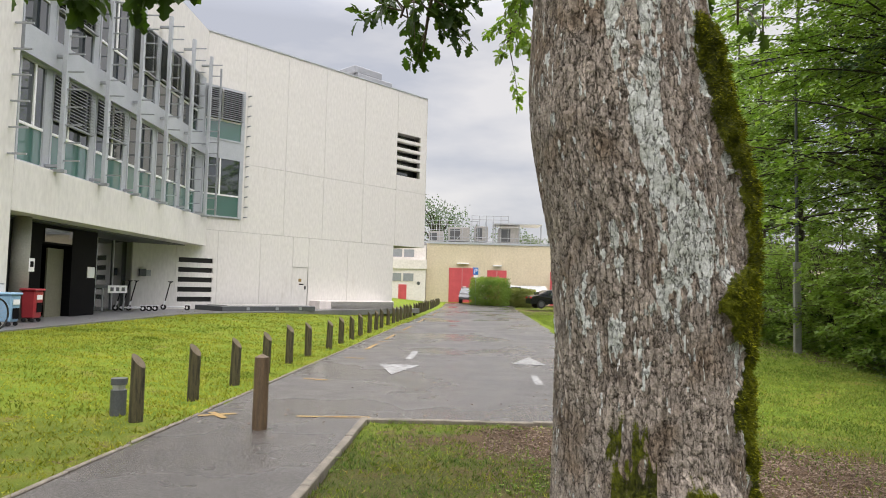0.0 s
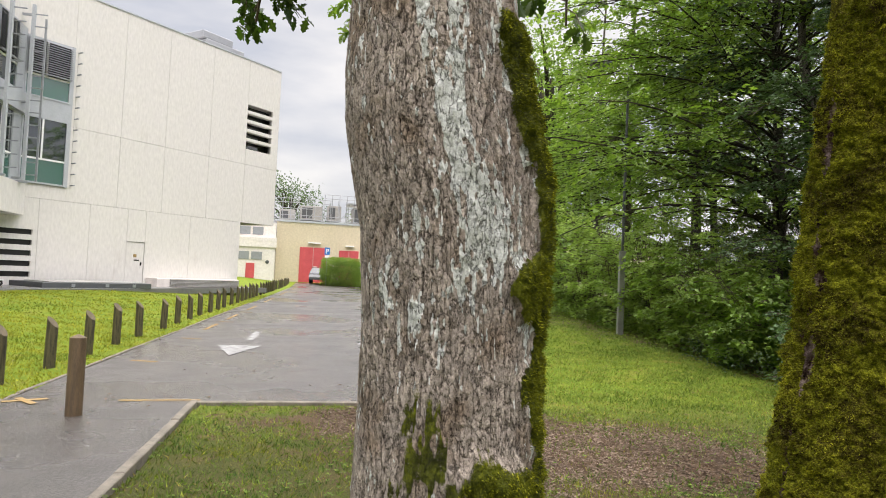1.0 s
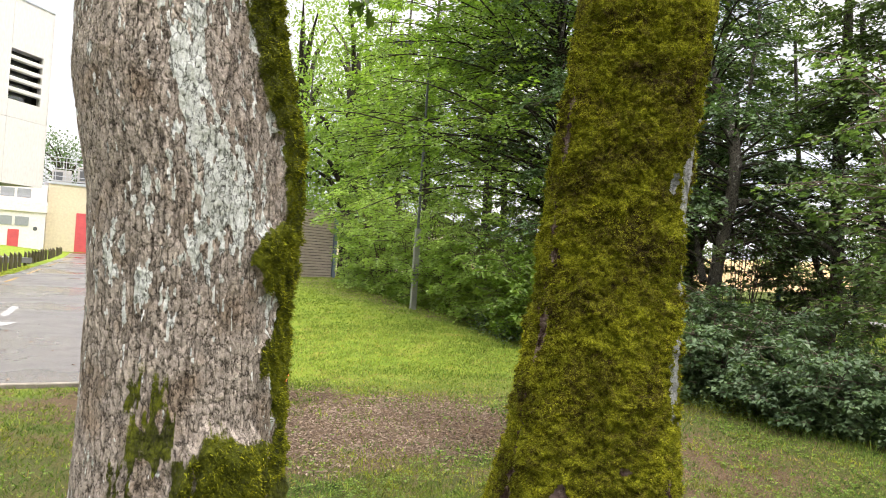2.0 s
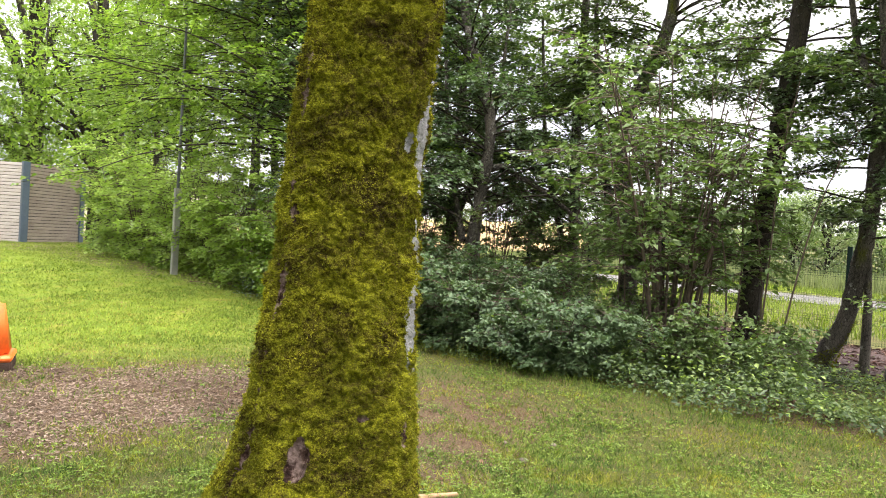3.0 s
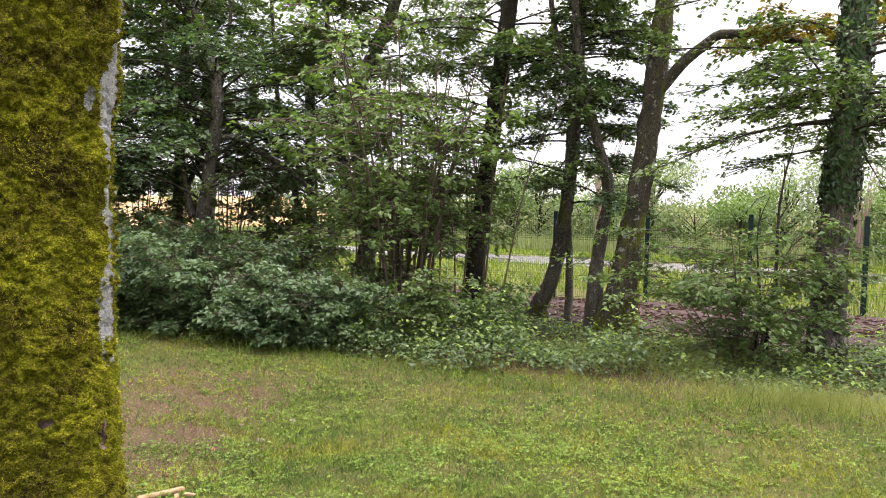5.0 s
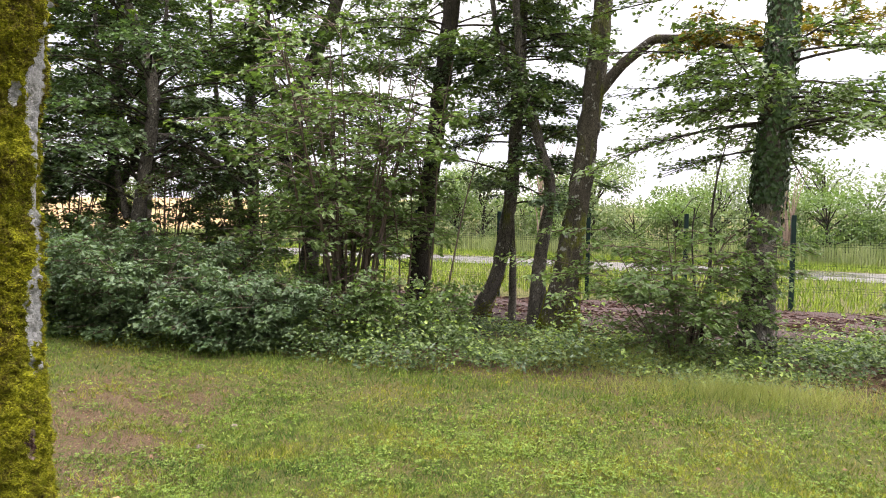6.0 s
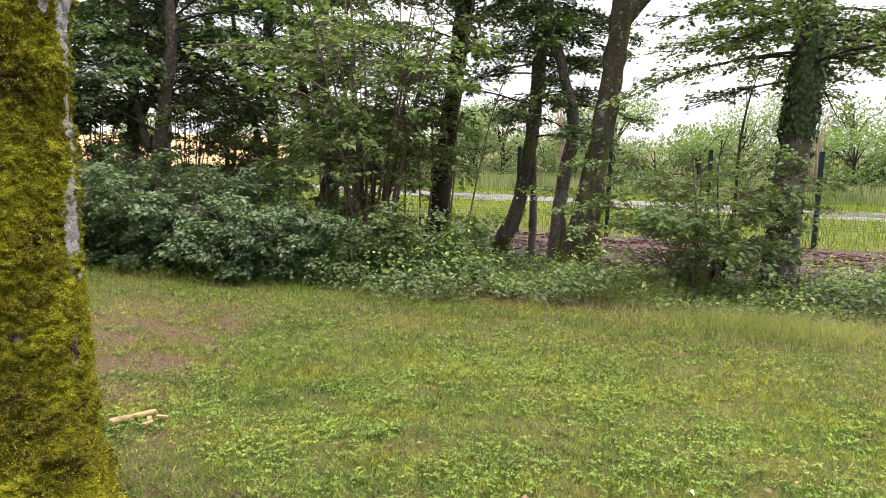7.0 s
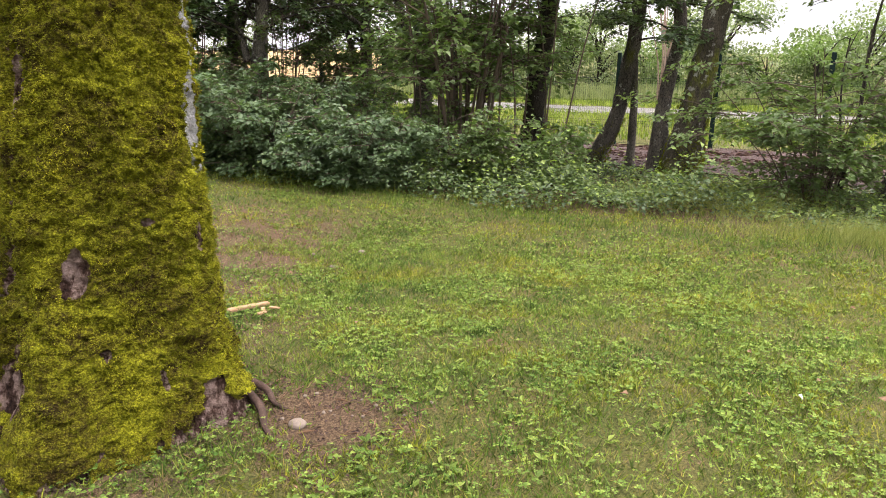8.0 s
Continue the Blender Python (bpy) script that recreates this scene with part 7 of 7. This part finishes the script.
# ---- trees, hedge and reeds in the distance ----
def far_tree(x, y, z, h, w, seed, leaf, name="distant_tree", label="broad green tree in the distance", n=3500, lsize=0.35, foot=0.3):
    rng = np.random.default_rng(seed)
    root = holder(name, x, y, z, label, "tree")
    wd, lv = Wood(), Leaves()
    wd.tube([(0, 0, -0.2), (0.1, 0, h * 0.4), (0, 0.1, h * 0.8)], [0.03 * h, 0.022 * h, 0.008 * h], 7)
    for k in range(22):
        a, c = rng.uniform(0, 6.28), foot + (0.95 - foot) * rng.uniform(0, 1) ** 1.25
        q = np.array([math.cos(a) * w * 0.36 * rng.uniform(0.5, 1), math.sin(a) * w * 0.36 * rng.uniform(0.5, 1), h * c])
        wd.tube([(0, 0, h * c * 0.6), q * [0.5, 0.5, 0.9], q], [0.012 * h, 0.008 * h, 0.003 * h], 4)
        m = n // 22
        g = np.clip(rng.normal(0, 1, (m, 3)), -1.5, 1.5) * [w * 0.13, w * 0.13, h * 0.075]
        lv.add(q + g, rng.normal(0, 1, (m, 3)), rng.normal(0, 0.6, (m, 3)) + [0, 0, 1], rng.uniform(0.6, 1.3, m) * lsize, rng.uniform(0.4, 0.8, m) * lsize)
    part_mesh("trunk", wd.mesh("trunk", M["bark_dark"]), root)
    part_mesh("crown", lv.mesh("crown", M[leaf]), root)
    return root


for i, (x, y, h, w) in enumerate(((13.4, 47, 21, 10), (16.5, 42, 19, 11), (12.9, 34.5, 15, 9))):
    far_tree(x, y, gz(x, y), h, w, 600 + i, "leaf_bright", label="broad bright green tree behind the timber screen", n=5600, lsize=0.27, foot=0.12)
far_tree(-1.0, 95, 0.2, 14, 11, 1, "leaf_dark")
for i, (x, y, h) in enumerate(((12, 110, 11), (17, 112, 12), (22, 108, 10), (28, 115, 12), (35, 105, 11), (40, 90, 12))):
    far_tree(x, y, 0.2, h, 9, 2 + i, "leaf_mid")
for i in range(26):
    y = -34 + i * 2.5
    x = 43 + 0.22 * y + (i * 7 % 5) * 0.8
    far_tree(x, y, gz(x, y), 3.4 + (i * 5 % 7) * 0.5, 5.6, 40 + i, ("leaf_pale_hazed", "leaf_hazel", "leaf_pale_hazed")[i % 3], "hedge_bush", "bushy pale green hedge tree beyond the road", 4900, 0.21, 0.02)
for i in range(12):
    y = -60 + i * 14
    x = 75 + 0.2 * y + (i * 3 % 5) * 3
    far_tree(x, y, gz(x, y), 6 + (i * 5 % 4), 8, 80 + i, "leaf_mid", n=1400, lsize=0.45)


def blades(name, label, xs_, ys_, zs_, hmin, hmax, wide, mat, seed, lean=0.35, category="grass"):
    """Upright blades, rooted at the places given."""
    rng = np.random.default_rng(seed)
    n = len(xs_)
    p = np.stack([xs_, ys_, zs_], 1)
    d = np.stack([rng.normal(0, lean, n), rng.normal(0, lean, n), np.ones(n)], 1)
    lv = Leaves()
    h = rng.uniform(hmin, hmax, n)
    lv.add(p, d, rng.normal(0, 1, (n, 3)), h, wide * rng.uniform(0.6, 1.4, n))
    return tagged(part_mesh(name, lv.mesh(name, mat, 0.0, 0.3)), label, category, kind="stuff")


rng = np.random.default_rng(77)
n = 16000
yv = rng.uniform(-32, 40, n)
xv = 38.5 + 0.23 * yv + rng.normal(0, 1.1, n) ** 2 * 0.8 + rng.uniform(0, 1.5, n)
blades("reeds", "tall pale reeds beside the country road", xv, yv, height(xv, yv), 0.6, 1.35, 0.05, M["reed"], 78, 0.12, "reeds")
n = 26000
yv = rng.uniform(-30, 45, n)
xv = rng.uniform(16.5, 27.5, n) + 0.21 * yv
blades("verge_grass", "bright rough grass on the road verge", xv, yv, height(xv, yv), 0.12, 0.4, 0.035, M["grass_lush"], 79, 0.4)
n = 15000
yv = rng.uniform(-30, 45, n)
xv = rng.uniform(35, 39, n) + 0.23 * yv
blades("verge_grass", "rough grass on the far road verge", xv, yv, height(xv, yv), 0.15, 0.45, 0.05, M["grass_lush"], 80, 0.4)

# ---- lawns ----
def lawn_ok(x, y, even=False):
    """Where turf grows: off the road, the path and the bare earth."""
    on_road = ((x > road_left(y) - 0.02) & (x < road_right(y) + 0.03) & (y > 7.95)) | ((x > road_left(y) - 0.02) & (x < -1.05 + 0.05 * (y - 8)) & (y <= 8.1))
    bare = bare_soil(x, y) + 1.1 * (fbm(x * 3.6, y * 3.6, 8.8) - 0.5)
    thin = 0.6 * ss(0.46, 0.64, fbm(x * 2.6, y * 2.6, 6.1, 4))
    if even:
        thin = 0.12
    return ~on_road & (RNG.random(x.shape) > np.maximum(ss(0.42, 1.0, bare) * 0.93, thin))


def turf(name, label, x0, x1, y0, y1, per_m2, hmin, hmax, wide, mat, seed, lean=0.7, skip=None, clump=0.0, soft=None, fade=None):
    rng = np.random.default_rng(seed)
    n = int((x1 - x0) * (y1 - y0) * per_m2)
    x, y = rng.uniform(x0, x1, n), rng.uniform(y0, y1, n)
    ok = lawn_ok(x, y, mat is M["grass_dry"])
    if soft:
        def inside(b):
            return np.clip(np.minimum.reduce([x - b[0], b[1] - x, y - b[2], b[3] - y]) / 1.3 + 0.5, 0, 1)
        share = inside(soft)
        ok &= rng.random(n) < (share if not skip else 1 - share)
    if fade:
        ok &= rng.random(n) < ss(fade[0], fade[1], y) if fade[0] < fade[1] else rng.random(n) > ss(fade[1], fade[0], y)
    if clump:
        ok &= fbm(x * 1.7, y * 1.7, seed * 0.37, 3) > clump
    x, y = x[ok], y[ok]
    n = len(x)
    h = rng.uniform(hmin, hmax, n) * (0.7 + 0.7 * vnoise(x * 3, y * 3, 4.4))
    d = np.stack([rng.normal(0, lean, n), rng.normal(0, lean, n), np.ones(n)], 1)
    p = np.stack([x, y, ground_z(x, y) - 0.004], 1)
    return tagged(part_mesh(name, blade_mesh(name, p, d, h, wide * rng.uniform(0.6, 1.4, n), mat, rng)), label, "grass", kind="stuff")


NEAR = (1.2, 5.4, -1.9, 4.4)
WIDE = (0.5, 6.1, -2.6, 5.1)
turf("lawn_grass", "short mown grass under the trees", *WIDE, 7000, 0.015, 0.06, 0.0055, M["grass"], 201, soft=NEAR)
turf("dry_lawn_grass", "dry yellowish blades in the mown lawn", *WIDE, 1200, 0.012, 0.045, 0.0045, M["grass_dry"], 202, 0.9, soft=NEAR)
turf("lawn_grass", "mown grass round the trees", -1.6, 8.6, -5.0, 12.5, 1500, 0.025, 0.06, 0.009, M["grass"], 203, 0.7, True, soft=NEAR, fade=(9.0, 6.0))
turf("dry_lawn_grass", "dry yellowish blades in the lawn", -1.6, 8.6, -5.0, 12.5, 200, 0.025, 0.06, 0.009, M["grass_dry"], 204, 0.9, True, soft=NEAR)
turf("lush_lawn_grass", "bright grass towards the long lawn", -1.05, 8.6, 5.5, 12.5, 1300, 0.025, 0.06, 0.012, M["grass_lush"], 209, fade=(5.6, 8.6))
turf("long_lawn_grass", "bright mown grass of the long lawn", 1.5, 13, 12.5, 40, 420, 0.03, 0.07, 0.02, M["grass_lush"], 205)
turf("building_lawn_grass", "bright wet lawn before the building", -10.5, -2.0, 3.0, 18, 640, 0.025, 0.06, 0.016, M["grass_patchy"], 206)
turf("building_lawn_grass", "bright lawn before the building", -10.5, -1.0, 18, 38, 160, 0.03, 0.07, 0.03, M["grass_patchy"], 207)
turf("lane_side_grass", "grass beside the lane", 3.0, 12, 40, 66, 120, 0.04, 0.09, 0.04, M["grass_lush"], 208)


def clover(name, label, x0, x1, y0, y1, n, size, mat, seed, limit):
    rng = np.random.default_rng(seed)
    x, y = rng.uniform(x0, x1, n), rng.uniform(y0, y1, n)
    ok = lawn_ok(x, y) & (fbm(x * 1.6, y * 1.6, seed * 0.21, 3) > limit)
    x, y = x[ok], y[ok]
    lv = Leaves()
    k = len(x)
    base = np.stack([x, y, ground_z(x, y) + rng.uniform(0.012, 0.045, k)], 1)
    a0 = rng.uniform(0, 6.28, k)
    for j in range(3):
        a = a0 + j * 2.09
        s = size * rng.uniform(0.6, 1.3, k)
        lv.add(base, np.stack([np.cos(a), np.sin(a), 0.15 + 0 * a], 1), np.array([0, 0, 1.0]) + rng.normal(0, 0.2, (k, 3)), s, s * 0.9)
    return tagged(part_mesh(name, lv.mesh(name, mat, 0.05, 0.65)), label, "clover", kind="stuff")


clover("clover", "patches of clover in the lawn", *NEAR, 24000, 0.010, M["clover"], 211, 0.46)
clover("clover", "patches of clover in the lawn", -1.2, 8.2, -5.0, 9.0, 20000, 0.018, M["clover"], 212, 0.50)

def rosettes(n, seed):
    """Flat broad-leaved weeds in the mown lawn."""
    rng = np.random.default_rng(seed)
    x, y = rng.uniform(NEAR[0], 6.6, n), rng.uniform(-2.6, 5.2, n)
    ok = lawn_ok(x, y) & (fbm(x * 0.9, y * 0.9, 9.3, 4) + 0.10 * ss(2.6, 1.2, y) > 0.545)
    x, y = x[ok], y[ok]
    k = len(x)
    lv = Leaves()
    base = np.stack([x, y, ground_z(x, y) + 0.012], 1)
    for j in range(6):
        a = rng.uniform(0, 6.28, k)
        s = rng.uniform(0.012, 0.042, k)
        lv.add(base + rng.normal(0, 0.006, (k, 3)), np.stack([np.cos(a), np.sin(a), rng.uniform(0.1, 0.7, k)], 1), np.array([0, 0, 1.0]) + rng.normal(0, 0.25, (k, 3)), s, s * rng.uniform(0.3, 0.6, k))
    return tagged(part_mesh("lawn_weeds", lv.mesh("lawn_weeds", M["weed"])), "broad-leaved weeds in the mown lawn", "weeds", kind="stuff")


rosettes(5200, 261)

# ---- low growth under the trees ----
def herbs(name, label, n, xfun, y0, y1, tall, size, mat, seed, per=14, category="undergrowth"):
    rng = np.random.default_rng(seed)
    y = rng.uniform(y0, y1, n)
    x = xfun(y, rng)
    lv, wd = Leaves(), []
    for j in range(per):
        h = tall * rng.uniform(0.1, 1.0, n) * (0.25 + 1.3 * ss(0.35, 0.65, fbm(x * 1.2, y * 1.2, 2.2))) * (1 - 0.88 * ss(8.9, 10.8, x) * (1 - ss(7, 9, y)))
        a = rng.uniform(0, 6.28, n)
        r = rng.uniform(0.0, 0.16, n)
        p = np.stack([x + r * np.cos(a), y + r * np.sin(a), height(x, y) + h], 1)
        s = size * rng.uniform(0.6, 1.4, n)
        lv.add(p, np.stack([np.cos(a), np.sin(a), rng.normal(-0.1, 0.3, n)], 1), np.array([0, 0, 1.0]) + rng.normal(0, 0.4, (n, 3)), s, s * rng.uniform(0.5, 0.85, n))
    return tagged(part_mesh(name, lv.mesh(name, mat)), label, category, kind="stuff")


edge_x = lambda y: 7.40 - 0.15 * (np.minimum(y, 6) - 2) + 0.15 * np.sin(y * 1.7) + 0.10 * np.sin(y * 4.3)
herbs("undergrowth", "nettles and seedlings under the trees", 3600, lambda y, r: edge_x(y) + r.gamma(1.8, 1.1, len(y)), -7, 7.5, 0.42, 0.05, M["herb"], 221, 11)
herbs("undergrowth", "dark ground ivy under the trees", 3600, lambda y, r: edge_x(y) + 0.1 + r.uniform(0, 5.0, len(y)), -7, 12, 0.30, 0.055, M["herb_dark"], 222, 11)
herbs("undergrowth", "pale young leaves among the ivy", 700, lambda y, r: edge_x(y) + 0.2 + r.gamma(1.8, 1.3, len(y)), -6, 6, 0.60, 0.06, M["leaf_lightened"], 224, 7)
herbs("undergrowth", "leafy growth at the wood's foot", 1200, lambda y, r: 7.0 + 0.13 * np.maximum(0, y - 9) + r.gamma(1.6, 0.6, len(y)), 7, 26, 0.45, 0.09, M["leaf_bright"], 223)
rng = np.random.default_rng(231)


def tufts(name, label, n, cx, cy, sx, sy, hmin, hmax, mat, seed, wide=0.006, lean=0.35):
    rng = np.random.default_rng(seed)
    x, y = rng.normal(cx, sx, n), rng.normal(cy, sy, n)
    d = np.stack([rng.normal(0, lean, n), rng.normal(0, lean, n), np.ones(n)], 1)
    p = np.stack([x, y, height(x, y) - 0.01], 1)
    return tagged(part_mesh(name, blade_mesh(name, p, d, rng.uniform(hmin, hmax, n), wide * rng.uniform(0.6, 1.4, n), mat, rng)), label, "grass", kind="stuff")


tufts("tall_grass", "fine tall grass at the lawn's edge", 3600, 7.5, -0.9, 0.25, 0.6, 0.10, 0.30, M["grass_tall"], 241, 0.0045, 0.6)
tufts("tall_grass", "fine tall grass beside the leaning oak", 4000, 8.8, 0.6, 0.45, 0.6, 0.12, 0.42, M["grass_tall"], 242, 0.004, 0.5)
tufts("dry_tall_grass", "dry tall grass at the lawn's edge", 1600, 7.5, -3.3, 0.3, 0.6, 0.12, 0.32, M["grass_dry"], 243)
for i in range(14):
    yy = -1.0 + i * 0.62
    tufts("edge_grass", "tufts of grass at the lawn's edge", 110, 6.95 + 0.1 * math.sin(i * 2.1), yy, 0.2, 0.25, 0.08, 0.25, M["grass"], 250 + i)

# ---- chips, pebbles and fallen leaves ----
def scatter(name, label, n, x0, x1, y0, y1, smin, smax, mat, seed, test, ratio=0.35, category="litter", tilt=0.35, lift=0.006):
    rng = np.random.default_rng(seed)
    x, y = rng.uniform(x0, x1, n), rng.uniform(y0, y1, n)
    ok = test(x, y, rng)
    x, y = x[ok], y[ok]
    k = len(x)
    a = rng.uniform(0, 6.28, k)
    lv = Leaves()
    s = rng.uniform(smin, smax, k)
    lv.add(np.stack([x, y, ground_z(x, y) + lift], 1), np.stack([np.cos(a), np.sin(a), rng.normal(0, 0.12, k)], 1), np.array([0, 0, 1.0]) + rng.normal(0, tilt, (k, 3)), s, s * ratio * rng.uniform(0.5, 1.5, k))
    return tagged(part_mesh(name, lv.mesh(name, mat, 0.25, 0.5)), label, category, kind="stuff")


worn = lambda lo: (lambda x, y, r: (bare_soil(x, y) + r.normal(0, 0.08, len(x)) > lo))
scatter("bark_chips", "grey-brown bark chips on bare earth", 44000, 0.2, 5.2, 3.6, 8.0, 0.015, 0.06, M["chip"], 401, lambda x, y, r: worn(0.62)(x, y, r) & ((x < 3.6) | (y > 4.9)), 0.28)
scatter("bark_chips", "bark chips and twigs on worn soil", 4500, 3.0, 6.6, 2.4, 5.6, 0.008, 0.04, M["dead_leaf"], 402, worn(0.4), 0.35)
scatter("wood_litter", "reddish bark and twigs along the fence", 22000, 8.0, 16.2, -9, 9, 0.04, 0.17, M["mulch_chip"], 403, lambda x, y, r: r.random(len(x)) < 0.35 + 0.65 * ss(11.5, 13, x), 0.22, lift=0.05)
scatter("fallen_leaves", "few dead brown leaves on the lawn", 120, 0.8, 7.0, -2.5, 5.0, 0.015, 0.045, M["dead_leaf"], 404, lambda x, y, r: r.random(len(x)) < 0.8, 0.6, lift=0.03)


scatter("soil_crumbs", "dark crumbs of earth and bark at the trunk's foot", 4500, 1.5, 3.2, 0.9, 2.4, 0.004, 0.02, M["mulch"], 406, worn(0.35), 0.6, category="soil")
scatter("twig_litter", "short dry twigs on the bare soil", 260, 1.9, 3.3, 1.0, 2.4, 0.03, 0.10, M["dead_leaf"], 407, worn(0.4), 0.07, category="twigs", lift=0.012)


rng = np.random.default_rng(408)
lv = Leaves()
px, py = rng.uniform(-2.4, 2.6, 130), 6.5 + rng.gamma(2.0, 1.6, 130)
ok = (px > road_left(py) + 0.1) & (px < road_right(py) - 0.1) & ((py > 8.2) | (px < -1.4))
px, py = px[ok], py[ok]
pa = rng.uniform(0, 6.28, len(px))
ps = rng.uniform(0.012, 0.06, len(px))
lv.add(np.stack([px, py, 0.006 + 0 * px], 1), np.stack([np.cos(pa), np.sin(pa), 0.05 + 0 * pa], 1), np.array([0, 0, 1.0]) + rng.normal(0, 0.3, (len(px), 3)), ps, ps * rng.uniform(0.2, 0.7, len(px)))
tagged(part_mesh("road_litter", lv.mesh("road_litter", M["dead_leaf"], 0.2, 0.5)), "dark bits of leaf and twig on the wet asphalt", "litter", kind="stuff")


def pebble(x, y, r, mat, name="pebble", label="small pale pebble on the soil"):
    bm = bmesh.new()
    bmesh.ops.create_icosphere(bm, subdivisions=2, radius=r)
    for v in bm.verts:
        v.co *= 1 + 0.25 * noise.noise(v.co / r * 0.9 + Vector((x * 9, y * 9, 0)))
        v.co.z *= 0.55
    ob = part(name, bm, mat, smooth=True)
    ob.location = (x, y, float(ground_z(np.array(x), np.array(y))) + r * 0.25)
    return tagged(ob, label, "stone", "pebbles on the soil")


rng = np.random.default_rng(405)
for i in range(26):
    pebble(2.30 + rng.normal(0, 0.2), 1.55 + rng.normal(0, 0.17), rng.uniform(0.004, 0.010), M["pebble"])
pebble(2.114, 1.634, 0.034, M["pebble"], "stone", "rounded pale stone on the soil")
for x, y, r in ((4.86, 3.09, 0.03), (4.25, 2.95, 0.035), (4.55, 3.35, 0.02)):
    pebble(x, y, r, M["pebble"], "stone", "pale flat stone on the worn lawn")
scrap = np.array([(0, 0, 0.03), (0.03, 0.004, 0.04), (0.033, 0.018, 0.03), (0.008, 0.016, 0.042)])
ob = part_mesh("paper_scrap", np_mesh("paper_scrap", np.concatenate([scrap, scrap - [0, 0, 0.0015]]), [(0, 1, 2, 3), (7, 6, 5, 4), (0, 4, 5, 1), (1, 5, 6, 2), (2, 6, 7, 3), (3, 7, 4, 0)], [M["sign_white"]]))
ob.location = (3.205, -0.087, float(ground_z(np.array(3.205), np.array(-0.087))))
tagged(ob, "small crumpled white paper scrap on the grass", "scrap")
stick = holder("split_stick", 3.06, 2.70, gz(3.06, 2.70) + 0.012, "pale split piece of wood on the lawn", "stick", turn=-28)
bm = box((-0.115, -0.022, 0), (0.125, 0.024, 0.02), 0.006)
for v in bm.verts:
    v.co.y *= 1.0 - 0.5 * max(0, v.co.x / 0.15)
part("splinter", bm, M["fresh_wood"], stick)
for i in range(3):
    ob = part("wood_flake", box((-0.03, -0.012, 0), (0.03, 0.012, 0.008)), M["fresh_wood"])
    ob.matrix_world = pose(3.02 + 0.05 * i, 2.57 + 0.03 * math.sin(i * 1.7), gz(3.1, 2.6) + 0.02, 4, 3, i * 47)
    tagged(ob, "pale flake of split wood on the lawn", "wood flake", "wood flakes")
